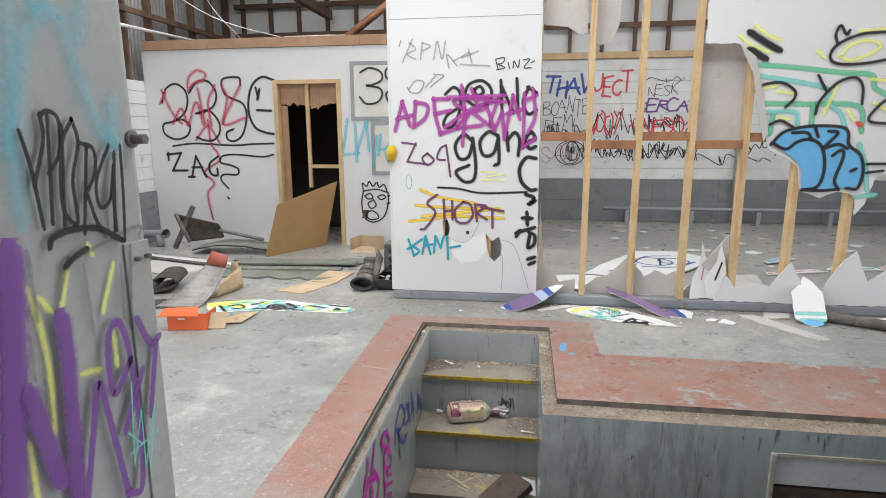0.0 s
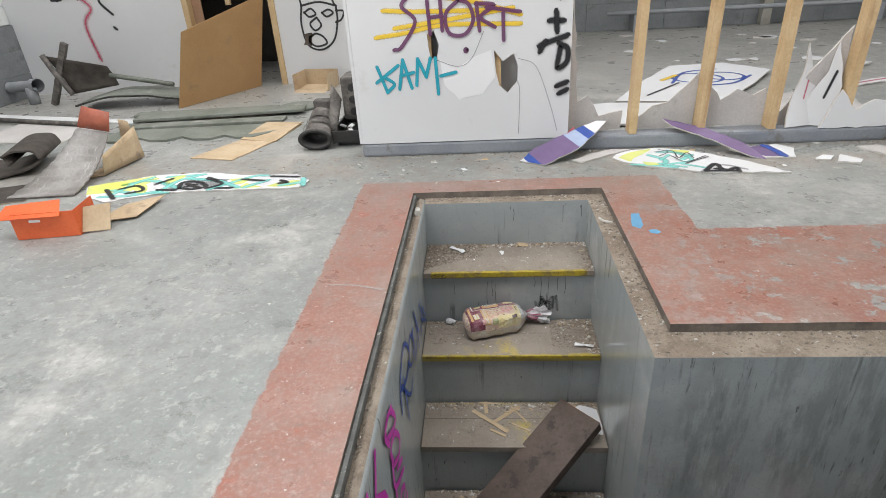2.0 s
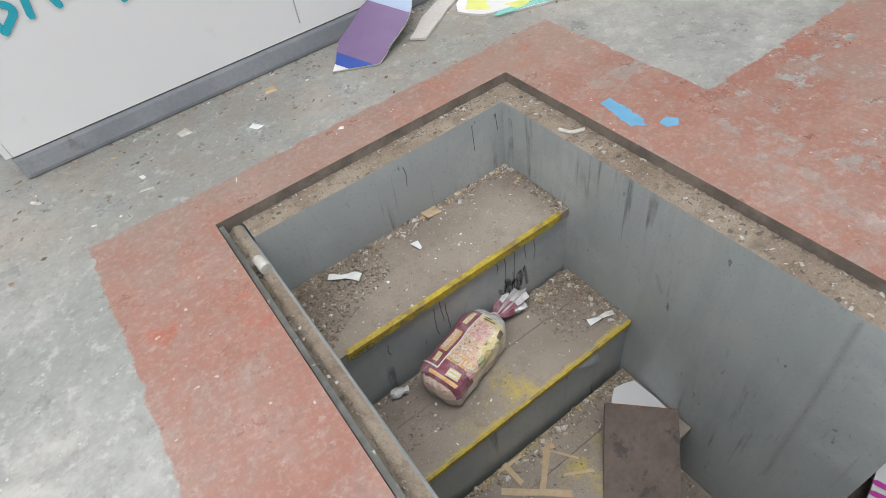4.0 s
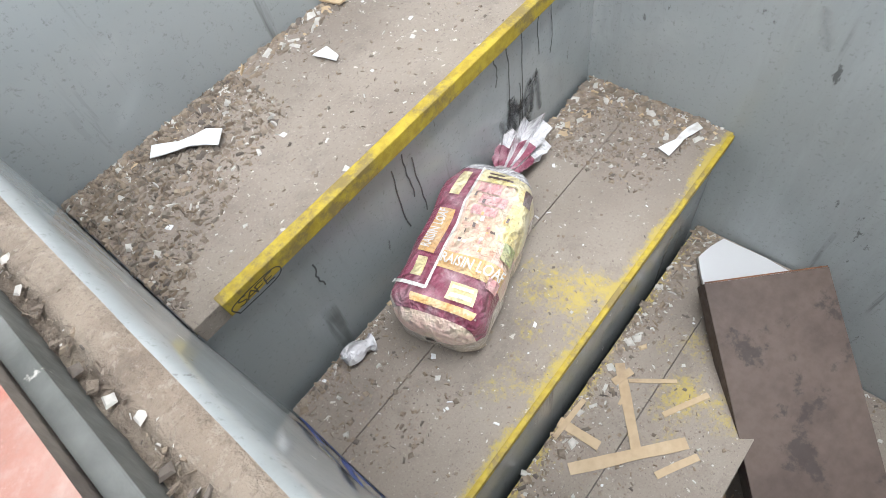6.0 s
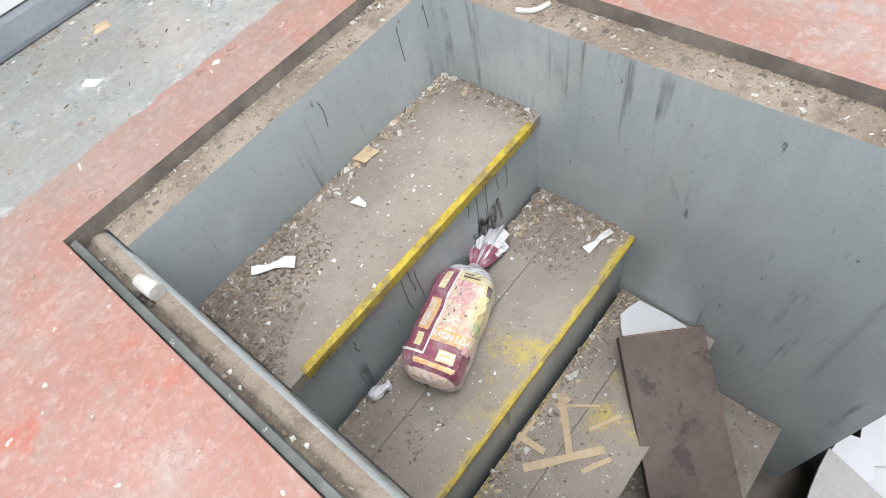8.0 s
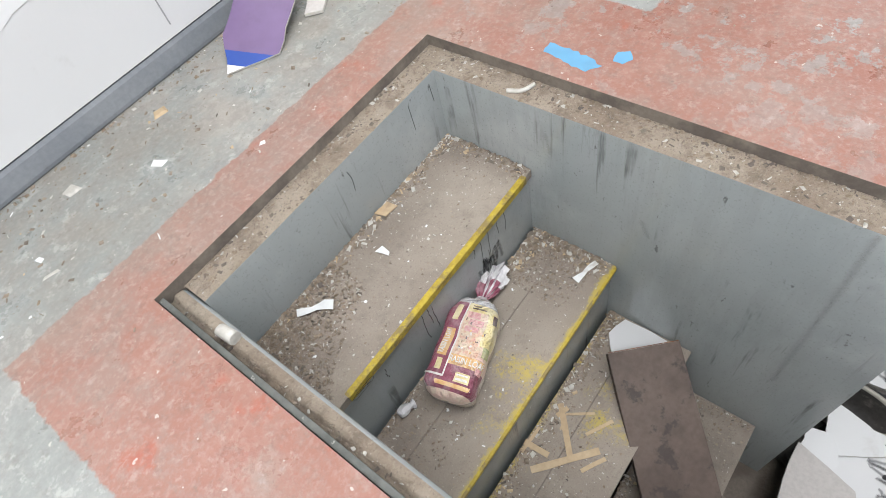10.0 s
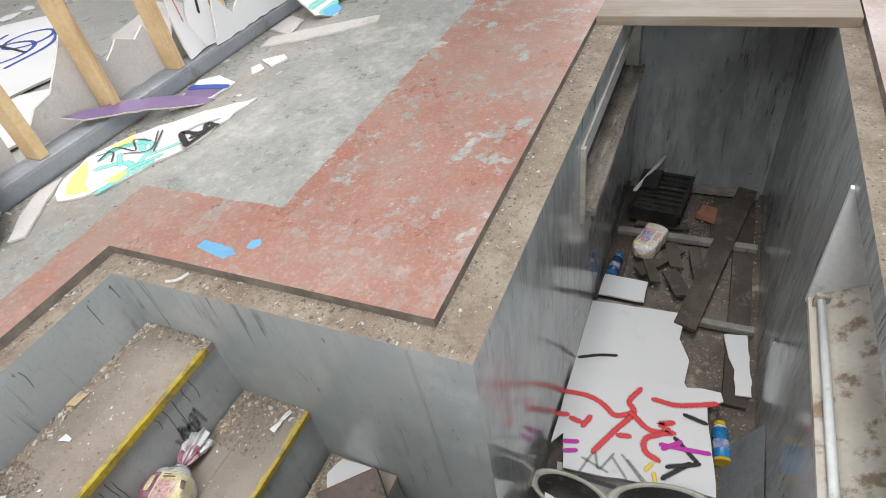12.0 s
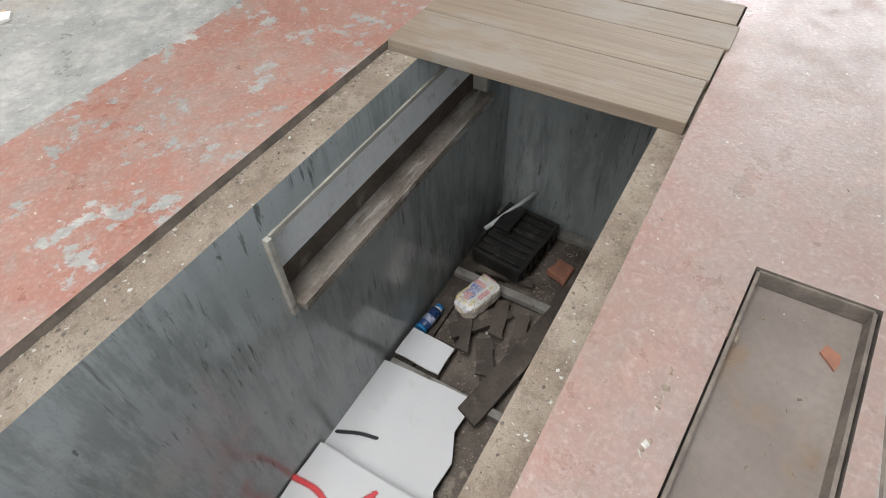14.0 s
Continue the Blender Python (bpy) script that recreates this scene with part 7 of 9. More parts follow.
# carton by the wall
carton = thing("cardboard_carton", "crushed open brown carton against the wall", "carton")
carton.matrix_world = pose(-1.22, 2.72, 0, 0, 0, -8)
for a in ((-0.17, 0.17, 0.14, 0.146), (-0.17, -0.164, -0.14, 0.139), (0.164, 0.17, -0.14, 0.139)):
    part("side", boxed(*a, 0.002, 0.15), M["cardboard"], carton)
part("bottom", boxed(-0.163, 0.163, -0.14, 0.139, 0.002, 0.007), M["cardboard"], carton)
part("flap", solid([(-0.16, 0), (0.16, 0), (0.14, 0.16), (-0.15, 0.15)], 0.004, pose(0, -0.145, 0.004, 8, 0, 0) @ Matrix.Scale(-1, 4, (0, 1, 0))), M["cardboard"], carton)
# greasy engine part against the partition end
eng = thing("engine_part", "greasy black air duct and finned engine casting", "engine part")
eng.matrix_world = pose(0, 0, 0)


def oval_duct(stations, sides=22):
    """A tube of flattened oval rings: centre, half width and half height at each station, pointing along y."""
    bm, rows = bmesh.new(), []
    for (x, y, z), w, h in stations:
        rows.append([bm.verts.new((x + w * math.cos(2 * math.pi * k / sides), y, z + h * math.sin(2 * math.pi * k / sides))) for k in range(sides)])
    for a, b in zip(rows, rows[1:]):
        for k in range(sides):
            bm.faces.new((a[k], a[(k + 1) % sides], b[(k + 1) % sides], b[k])).smooth = True
    bmesh.ops.recalc_face_normals(bm, faces=bm.faces)
    return bm


part("duct", oval_duct([((-0.725, 0.79, 0.072), 0.105, 0.062), ((-0.725, 0.83, 0.074), 0.098, 0.060), ((-0.735, 0.95, 0.09), 0.088, 0.072), ((-0.745, 1.08, 0.12), 0.085, 0.082), ((-0.74, 1.2, 0.16), 0.075, 0.075), ((-0.74, 1.21, 0.16), 0.004, 0.004)]), M["dark_metal"], eng, "dusty grey-brown oval duct")
part("duct_lip", oval_duct([((-0.725, 0.80, 0.072), 0.105, 0.062), ((-0.725, 0.775, 0.072), 0.113, 0.069), ((-0.725, 0.765, 0.072), 0.104, 0.061), ((-0.725, 0.775, 0.072), 0.082, 0.043), ((-0.725, 0.86, 0.074), 0.078, 0.040), ((-0.725, 0.87, 0.074), 0.004, 0.003)]), M["black"], eng)
for k, y in enumerate((0.90, 0.98, 1.06)):
    part("rib", oval_duct([((-0.737, y, 0.09 + 0.012 * k), 0.095, 0.078), ((-0.737, y + 0.016, 0.091 + 0.012 * k), 0.095, 0.079)]), M["dark_metal"], eng)
part("bracket", bent_sheet([(-0.655, 0.90, 0.10), (-0.60, 0.88, 0.09), (-0.575, 1.02, 0.27), (-0.635, 1.04, 0.36)], 0.0, 3, 4, 0.012), M["dark_metal"], eng)
part("clamp", boxed(-0.80, -0.66, 1.10, 1.19, 0.18, 0.245, 0.012), M["dark_metal"], eng)
for a in ((-0.625, -0.43, 0.83, 0.845, 0.03, 0.105), (-0.625, -0.43, 1.275, 1.29, 0.03, 0.13), (-0.625, -0.61, 0.846, 1.274, 0.03, 0.11), (-0.445, -0.43, 0.846, 1.274, 0.03, 0.12), (-0.609, -0.446, 0.846, 1.274, 0.03, 0.045)):
    part("tray_side", boxed(*a, 0.003), M["black"], eng)
part("base", boxed(-0.60, -0.44, 0.87, 1.25, 0.0, 0.029, 0.004), M["black"], eng)
part("casting", boxed(-0.575, -0.42, 1.02, 1.26, 0.13, 0.405, 0.016), M["dark_metal"], eng)
for k in range(3):
    part("port", tube(bmesh.new(), [(-0.50, 1.012, 0.185 + k * 0.078), (-0.50, 1.026, 0.185 + k * 0.078)], 0.026, 12), M["black"], eng)
rnd = random.Random(8)
for k in range(9):
    part("fragment", boxed(-0.02, 0.02, -0.013, 0.013, -0.004, 0.004, 0.001), M["white_gloss" if k % 3 else "dark_metal"], eng).matrix_local = pose(rnd.uniform(-0.59, -0.47), rnd.uniform(0.87, 1.0), 0.055 + 0.006 * k, rnd.uniform(-30, 30), rnd.uniform(-30, 30), rnd.uniform(0, 180))
# left edge: white box, leaning sheet
wbox = thing("white_carton", "empty white card tray on the floor", "box")
wbox.matrix_world = pose(-2.62, -1.14, 0, 0, 0, -12)
for a in ((-0.22, 0.22, -0.13, -0.126), (-0.22, 0.22, 0.126, 0.13), (-0.22, -0.216, -0.125, 0.125), (0.216, 0.22, -0.125, 0.125)):
    part("side", boxed(*a, 0.002, 0.09), M["white_gloss"], wbox)
part("bottom", boxed(-0.215, 0.215, -0.125, 0.125, 0.002, 0.006), M["cardboard"], wbox)
bm = solid([(0, 0), (0.9, 0), (0.9, 1.0), (0.25, 1.0)], 0.008, pose(-3.66, -0.02, 0.004, 0, 0, -90) @ pose(0, 0, 0, 62, 0, 0) @ Matrix.Scale(-1, 4, (0, 0, 1)))
tagged(part("leaning_sheet", bm, M["rust_plate"]), "stained grey sheet leaning toward the wall", "sheet")
bm = tube(bmesh.new(), [(0.0, -3.333, 1.05), (0.044, -3.27, 1.005), (0.065, -3.25, 0.96), (0.08, -3.25, 0.90), (0.079, -3.25, 0.812), (0.07, -3.25, 0.70), (0.06, -3.25, 0.35), (0.05, -3.24, 0.06), (0.0, -3.20, 0.011), (-0.25, -3.1, 0.011)], 0.008, 10)
tagged(part("hose", bm, M["hose"]), "orange rubber hose hanging by the column", "hose")
bm = tube(bmesh.new(), [(-2.72, -0.96, 0.012), (-2.45, -0.62, 0.011), (-2.12, -0.30, 0.012)], 0.009, 6)
tagged(part("thin_cable", bm, M["grey_frame"]), "thin grey cable on the floor", "cable")
scrap("foil_scrap", "crumpled foil in the sunken tray", "scrap", [(-0.62, -2.56), (-0.52, -2.52), (-0.48, -2.60), (-0.56, -2.66)], -0.048, 0.015, M["white_gloss"], (8, 4), 0, 0.01, 0.02, 88)
scrap("brick_chip", "orange-painted chip in the sunken tray", "scrap", [(2.285, -2.69), (2.31, -2.70), (2.295, -2.73), (2.25, -2.722)], -0.049, 0.006, M["brick"], (0, 0), 0, 0.004, 0.02, 89)
scrap("stone_chip", "pale stone chip in the sunken tray", "scrap", [(2.22, -2.50), (2.26, -2.50), (2.26, -2.53), (2.21, -2.53)], -0.049, 0.02, M["ledge"], (0, 0), 0, 0.003, 0.02, 90)
scrap("label_scrap", "lime and mint paper scrap in the sunken tray", "paper scrap", [(1.62, -2.715), (1.68, -2.70), (1.69, -2.73), (1.63, -2.738)], -0.049, 0.002, P["lime"], (0, 0), 0, 0.001, 0.02, 91)

spanner = thing("spanner", "dull ring spanner lying on the dusty floor", "spanner")
part("shaft", tube(bmesh.new(), [(-3.54, 0.17, 0.012), (-3.48, 0.27, 0.014), (-3.44, 0.34, 0.014)], 0.012, 6), M["dark_metal"], spanner)
part("ring", tube(bmesh.new(), [(-3.42 + 0.035 * math.cos(a), 0.385 + 0.035 * math.sin(a), 0.014) for a in (k * math.pi / 6 for k in range(13))], 0.012, 6), M["dark_metal"], spanner)


# ---- paint on the walls ----
G = graffiti
wb = plane((0, YB, 0), (1, 0, 0), (0, 0, 1))
G(back, wb, [[(-4.024, 1.851), (-3.961, 2.012), (-3.819, 2.082), (-3.692, 2.008), (-3.661, 1.868), (-3.722, 1.707), (-3.891, 1.606), (-4.032, 1.566), (-4.023, 1.442), (-3.87, 1.372), (-3.706, 1.421), (-3.657, 1.543), (-3.753, 1.626), (-3.891, 1.606)], [(-3.629, 1.967), (-3.505, 2.104), (-3.35, 2.102), (-3.253, 1.962), (-3.298, 1.803), (-3.452, 1.716), (-3.556, 1.705)], [(-3.543, 1.705), (-3.383, 1.744), (-3.26, 1.622), (-3.237, 1.48), (-3.327, 1.366), (-3.463, 1.358), (-3.572, 1.4)], [(-2.909, 2.056), (-2.932, 2.146), (-3.151, 2.126), (-3.143, 1.961), (-3.04, 1.888), (-2.892, 1.819), (-2.852, 1.659), (-2.922, 1.438), (-3.039, 1.349), (-3.139, 1.374), (-3.141, 1.46), (-3.049, 1.5)]], 0.038, P["black"], "black outline letters")
G(back, wb, [[(-2.459, 2.107), (-2.61, 2.148), (-2.745, 2.053), (-2.81, 1.877), (-2.816, 1.679), (-2.741, 1.518), (-2.614, 1.458), (-2.503, 1.437)], [(-2.705, 2.014), (-2.679, 1.896)], [(-2.655, 1.993), (-2.689, 1.876)], [(-2.703, 1.738), (-2.518, 1.728)]], 0.044, P["black"], "black round face with two strokes")
G(back, wb, [[(-3.925, 1.284), (-3.602, 1.317), (-3.066, 1.292), (-2.8, 1.308), (-2.511, 1.316)], [(-2.52, 1.174), (-2.68, 1.145), (-3.031, 1.173), (-3.234, 1.152), (-3.263, 1.069), (-3.131, 1.036), (-3.024, 0.987), (-3.043, 0.912), (-3.232, 0.911), (-3.274, 0.839), (-3.18, 0.726)], [(-3.198, 0.607), (-3.182, 0.59)]], 0.034, P["black"], "black underline running into a question mark")
G(back, wb, [[(-4.02, 1.172), (-3.82, 1.193)], [(-3.82, 1.193), (-3.959, 0.961)], [(-3.959, 0.961), (-3.751, 0.962)], [(-4.004, 1.193), (-4.009, 1.1)], [(-3.69, 0.878), (-3.609, 1.151)], [(-3.609, 1.151), (-3.484, 0.88)], [(-3.669, 1.005), (-3.532, 1.005)], [(-3.736, 0.878), (-3.653, 0.878)], [(-3.302, 1.144), (-3.423, 1.048), (-3.412, 0.922), (-3.323, 0.902), (-3.316, 0.986)]], 0.042, P["black"], "black word")
G(back, wb, [[(-4.009, 1.992), (-3.949, 1.83), (-3.862, 1.667), (-3.78, 1.585)], [(-3.893, 1.586), (-3.761, 1.768), (-3.691, 1.564)], [(-3.669, 1.564), (-3.543, 1.846), (-3.466, 1.563)], [(-3.268, 2.042), (-3.374, 1.844), (-3.355, 1.562)], [(-3.442, 1.583), (-3.47, 1.765), (-3.501, 2.005)], [(-3.643, 2.047), (-3.61, 2.165), (-3.492, 2.242), (-3.385, 2.201), (-3.415, 2.123), (-3.551, 2.085), (-3.634, 2.007)], [(-3.158, 2.04), (-3.106, 1.881), (-3.197, 1.581)], [(-2.919, 2.036), (-3.044, 1.841), (-3.177, 1.561), (-2.862, 1.647)], [(-4.047, 1.852), (-3.966, 1.972)]], 0.075, P["red"], "crimson letters over the black")
G(back, wb, [[(-3.574, 1.379), (-3.401, 1.542), (-3.263, 1.337)], [(-3.396, 1.603), (-3.377, 1.317), (-3.298, 1.193), (-3.284, 1.09), (-3.501, 0.943), (-3.378, 0.796), (-3.482, 0.646), (-3.442, 0.324)]], 0.07, P["red"], "crimson arrow with a wavy tail")
G(back, wb, [[(-1.325, 0.712), (-1.334, 0.814), (-1.281, 0.774), (-1.245, 0.835), (-1.197, 0.775), (-1.145, 0.824), (-1.114, 0.763), (-1.05, 0.796), (-1.011, 0.708)], [(-1.325, 0.712), (-1.156, 0.735), (-0.998, 0.696)], [(-1.325, 0.712), (-1.351, 0.548), (-1.315, 0.362), (-1.189, 0.311), (-1.06, 0.388), (-1.002, 0.553), (-0.998, 0.696)], [(-1.306, 0.651), (-1.241, 0.681), (-1.201, 0.632), (-1.265, 0.611), (-1.306, 0.651)], [(-1.138, 0.641), (-1.074, 0.666), (-1.033, 0.634), (-1.097, 0.605), (-1.138, 0.641)], [(-1.202, 0.599), (-1.266, 0.549), (-1.226, 0.488), (-1.162, 0.53), (-1.193, 0.6)], [(-1.291, 0.425), (-1.227, 0.459), (-1.156, 0.427), (-1.132, 0.366), (-1.23, 0.343), (-1.293, 0.384), (-1.291, 0.425)], [(-0.999, 0.655), (-0.929, 0.644), (-0.96, 0.574), (-1.014, 0.553)]], 0.026, P["black"], "black doodle of loops under a zigzag")
for x0, x1, z0, z1 in ((-1.45, -0.80, 1.60, 2.31), (-1.20, -0.62, 0.92, 1.585)):
    part("framed_panel", boxed(x0 + 0.046, x1, YB - 0.008, YB - 0.0015, z0 + 0.046, z1 - 0.046), M["cream_board"], back, "cream panel in a grey painted surround")
    for a in ((x0, x1, z1 - 0.045, z1), (x0, x1, z0, z0 + 0.045), (x0, x0 + 0.045, z0 + 0.046, z1 - 0.046)):
        part("surround", boxed(a[0], a[1], YB - 0.012, YB - 0.0015, a[2], a[3]), M["grey_frame"], back)
wb2 = plane((0, YB - 0.012, 0), (1, 0, 0), (0, 0, 1))
G(back, wb2, [[(-1.311, 2.182), (-1.196, 2.229), (-1.057, 2.178), (-1.047, 2.084), (-1.161, 2.029), (-1.243, 2.019), (-1.082, 1.99), (-1.043, 1.913), (-1.106, 1.819), (-1.249, 1.801), (-1.329, 1.879)], [(-0.836, 2.23), (-0.976, 2.214), (-0.99, 2.12), (-0.9, 2.051), (-0.84, 2.035)], [(-0.841, 1.967), (-0.983, 1.932), (-0.973, 1.836), (-0.905, 1.778)]], 0.036, P["black"], "black figures on the panel")
G(back, wb2, [[(-1.503, 1.61), (-1.582, 1.176)], [(-1.582, 1.176), (-1.372, 1.196)], [(-1.401, 1.551), (-1.396, 1.096)], [(-1.393, 1.196), (-1.256, 1.589)], [(-1.256, 1.589), (-1.233, 1.236)], [(-1.13, 1.393), (-1.181, 1.037)], [(-1.101, 1.236), (-0.978, 1.255)], [(-1.076, 1.413), (-1.111, 1.176)], [(-0.873, 1.392), (-1.011, 1.236), (-0.973, 1.077), (-0.867, 1.07)]], 0.06, P["cyan"], "cyan tag")
# no hole is cut: a flat dark patch gives its shade
bm = solid(ragged([(-1.36, 0.36), (-1.28, 0.35), (-1.26, 0.47), (-1.34, 0.46)], 0.012, 0.03, 3), 0.004, pose(0, YB - 0.0015, 0, 90, 0, 0))
part("hole_patch", bm, M["dark_timber"], back, "dark patch standing in for the shade of a broken hole in the board")

pb = plane((0, 0.60, 0), (1, 0, 0), (0, 0, 1))
G(partition, pb, [[(0.084, 1.742), (0.151, 1.793), (0.205, 1.74), (0.197, 1.598), (0.138, 1.48), (0.069, 1.493), (0.097, 1.572), (0.178, 1.624)], [(0.232, 1.701), (0.272, 1.809), (0.378, 1.841), (0.453, 1.776), (0.438, 1.673), (0.326, 1.648), (0.245, 1.701)], [(0.32, 1.777), (0.365, 1.797), (0.392, 1.751), (0.339, 1.726), (0.32, 1.772)], [(0.531, 1.838), (0.546, 1.569)], [(0.536, 1.8), (0.632, 1.594)], [(0.658, 1.849), (0.671, 1.619)], [(0.751, 1.784), (0.709, 1.67), (0.751, 1.58), (0.815, 1.605)], [(0.746, 1.784), (0.811, 1.745)]], 0.036, P["black"], "black looped letters", 0.003)
G(partition, pb, [[(-0.339, 1.455), (-0.274, 1.681)], [(-0.274, 1.681), (-0.215, 1.495)], [(-0.318, 1.549), (-0.192, 1.575)], [(-0.163, 1.68), (-0.179, 1.495)], [(-0.163, 1.68), (-0.067, 1.653), (-0.081, 1.56), (-0.179, 1.481)], [(-0.012, 1.704), (0.001, 1.573), (0.042, 1.427)], [(0.111, 1.703), (-0.012, 1.704)], [(0.001, 1.586), (0.124, 1.611)], [(0.042, 1.427), (0.178, 1.466)], [(0.259, 1.727), (0.151, 1.676), (0.273, 1.584), (0.178, 1.479), (0.381, 1.491)], [(0.218, 1.8), (0.241, 1.571), (0.225, 1.333)], [(0.232, 1.701), (0.419, 1.699), (0.393, 1.622), (0.273, 1.597)], [(0.3, 1.597), (0.462, 1.478)], [(0.083, 1.48), (0.3, 1.623), (0.499, 1.685)]], 0.048, P["purple"], "magenta-purple tag across the bay", 0.007)
G(partition, pb, [[(0.512, 1.698), (0.448, 1.517)], [(0.42, 1.647), (0.484, 1.452)], [(0.484, 1.452), (0.545, 1.595)], [(0.545, 1.595), (0.565, 1.386)], [(0.565, 1.386), (0.63, 1.722)], [(0.63, 1.722), (0.686, 1.542)], [(0.58, 1.581), (0.711, 1.619)], [(0.721, 1.734), (0.718, 1.32)], [(0.718, 1.32), (0.814, 1.385)], [(0.748, 1.695), (0.812, 1.72)], [(0.785, 1.771), (0.809, 1.567), (0.755, 1.437)], [(0.298, 1.778), (0.353, 1.622)], [(0.111, 1.716), (0.564, 1.723)], [(0.352, 1.7), (0.565, 1.672)]], 0.044, P["purple"], "", 0.01)
G(partition, pb, [[(0.301, 1.373), (0.233, 1.418), (0.165, 1.333), (0.198, 1.226), (0.275, 1.239), (0.309, 1.36)], [(0.309, 1.386), (0.335, 1.172), (0.317, 1.05), (0.235, 1.036), (0.171, 1.117), (0.275, 1.167)], [(0.511, 1.412), (0.436, 1.439), (0.369, 1.36), (0.397, 1.253), (0.478, 1.266), (0.517, 1.386)], [(0.517, 1.399), (0.525, 1.2), (0.493, 1.173)], [(0.583, 1.438), (0.599, 1.293)], [(0.592, 1.372), (0.649, 1.433), (0.69, 1.372), (0.68, 1.253)], [(0.743, 1.359), (0.809, 1.385), (0.781, 1.437), (0.735, 1.372), (0.771, 1.306), (0.816, 1.32)]], 0.04, P["black"], "black lower-case letters")
G(partition, pb, [[(0.818, 1.227), (0.747, 1.232), (0.695, 1.147), (0.711, 1.04), (0.78, 0.973), (0.826, 0.973)], [(0.754, 0.932), (0.817, 0.905), (0.775, 0.85), (0.823, 0.878)], [(0.732, 0.739), (0.8, 0.735)], [(0.763, 0.781), (0.769, 0.685)], [(0.68, 0.613), (0.824, 0.658)], [(0.681, 0.585), (0.707, 0.628)], [(0.789, 0.616), (0.831, 0.589), (0.828, 0.518), (0.779, 0.489), (0.79, 0.588)], [(0.782, 0.39), (0.831, 0.406)], [(0.797, 0.348), (0.832, 0.363)]], 0.044, P["black"], "black marks down the edge")
G(partition, pb, [[(-0.285, 1.355), (-0.201, 1.344), (-0.167, 1.333)], [(-0.167, 1.347), (-0.24, 1.197)], [(-0.24, 1.197), (-0.071, 1.176)], [(-0.07, 1.266), (-0.113, 1.225), (-0.071, 1.17), (-0.015, 1.212), (-0.07, 1.266)], [(0.088, 1.333), (0.041, 1.306), (0.013, 1.225), (0.077, 1.212)], [(0.088, 1.333), (0.104, 1.225), (0.124, 1.076)]], 0.02, P["plum"], "plum letters")
G(partition, pb, [[(0.02, 0.984), (0.193, 0.975), (0.387, 0.941), (0.754, 0.953)]], 0.024, P["black"], "long black stroke")
G(partition, pb, [[(-0.13, 0.963), (0.025, 0.904), (0.305, 0.857), (0.568, 0.778)], [(-0.174, 0.831), (0.025, 0.817), (0.526, 0.805)], [(-0.227, 0.694), (-0.061, 0.711), (0.166, 0.743), (0.568, 0.731)], [(-0.118, 0.738), (0.194, 0.772), (0.526, 0.813)]], 0.036, P["yellow"], "yellow strokes", 0.003)
G(partition, pb, [[(0.385, 1.118), (0.508, 1.106)], [(0.386, 1.05), (0.576, 1.044)], [(0.426, 1.078), (0.576, 1.093)]], 0.022, P["lime"], "small lime scribble")
G(partition, pb, [[(0.011, 0.923), (-0.074, 0.852), (-0.004, 0.769), (-0.09, 0.639), (-0.133, 0.624)], [(0.067, 0.882), (0.075, 0.699)], [(0.138, 0.869), (0.143, 0.715)], [(0.073, 0.784), (0.143, 0.791)], [(0.235, 0.865), (0.166, 0.799), (0.18, 0.701), (0.264, 0.689), (0.314, 0.76), (0.291, 0.843), (0.235, 0.865)], [(0.333, 0.844), (0.348, 0.705)], [(0.333, 0.844), (0.429, 0.831), (0.355, 0.775), (0.431, 0.72)], [(0.388, 0.822), (0.567, 0.792)], [(0.477, 0.79), (0.479, 0.651)]], 0.024, P["plum"], "plum word struck over yellow", 0.006)
G(partition, pb, [[(-0.241, 0.535), (-0.194, 0.391)], [(-0.251, 0.448), (-0.12, 0.538)], [(-0.207, 0.478), (-0.15, 0.436), (-0.194, 0.391)], [(-0.121, 0.408), (-0.091, 0.568)], [(-0.091, 0.568), (-0.049, 0.41)], [(-0.106, 0.481), (-0.034, 0.497)], [(-0.02, 0.425), (-0.005, 0.57)], [(-0.005, 0.57), (0.038, 0.47)], [(0.038, 0.47), (0.067, 0.571)], [(0.095, 0.572), (0.103, 0.371)], [(0.123, 0.472), (0.208, 0.489)]], 0.022, P["teal"], "teal tag")
G(partition, pb, [[(-0.217, 1.785), (-0.161, 1.849), (-0.093, 1.835), (-0.134, 1.758), (-0.203, 1.759), (-0.23, 1.798)], [(-0.079, 1.796), (0.003, 1.885)], [(-0.011, 1.898), (0.07, 1.884), (0.003, 1.834), (-0.038, 1.796)], [(0.111, 1.947), (0.098, 2.049), (0.178, 1.959)], [(0.151, 1.997), (0.27, 2.057)], [(0.27, 2.082), (0.297, 1.981)], [(0.204, 1.971), (0.442, 1.953)], [(0.217, 2.021), (0.349, 2.068)], [(-0.184, 2.169), (-0.268, 1.993)], [(-0.279, 2.159), (-0.293, 2.121)], [(-0.211, 2.145), (-0.158, 2.093), (-0.226, 2.056), (-0.159, 2.016)], [(-0.103, 2.142), (-0.118, 2.015)], [(-0.103, 2.142), (-0.036, 2.115), (-0.104, 2.079)], [(-0.01, 2.013), (0.018, 2.151), (0.057, 2.012), (0.084, 2.15)]], 0.016, P["pencil"], "faint grey tag")
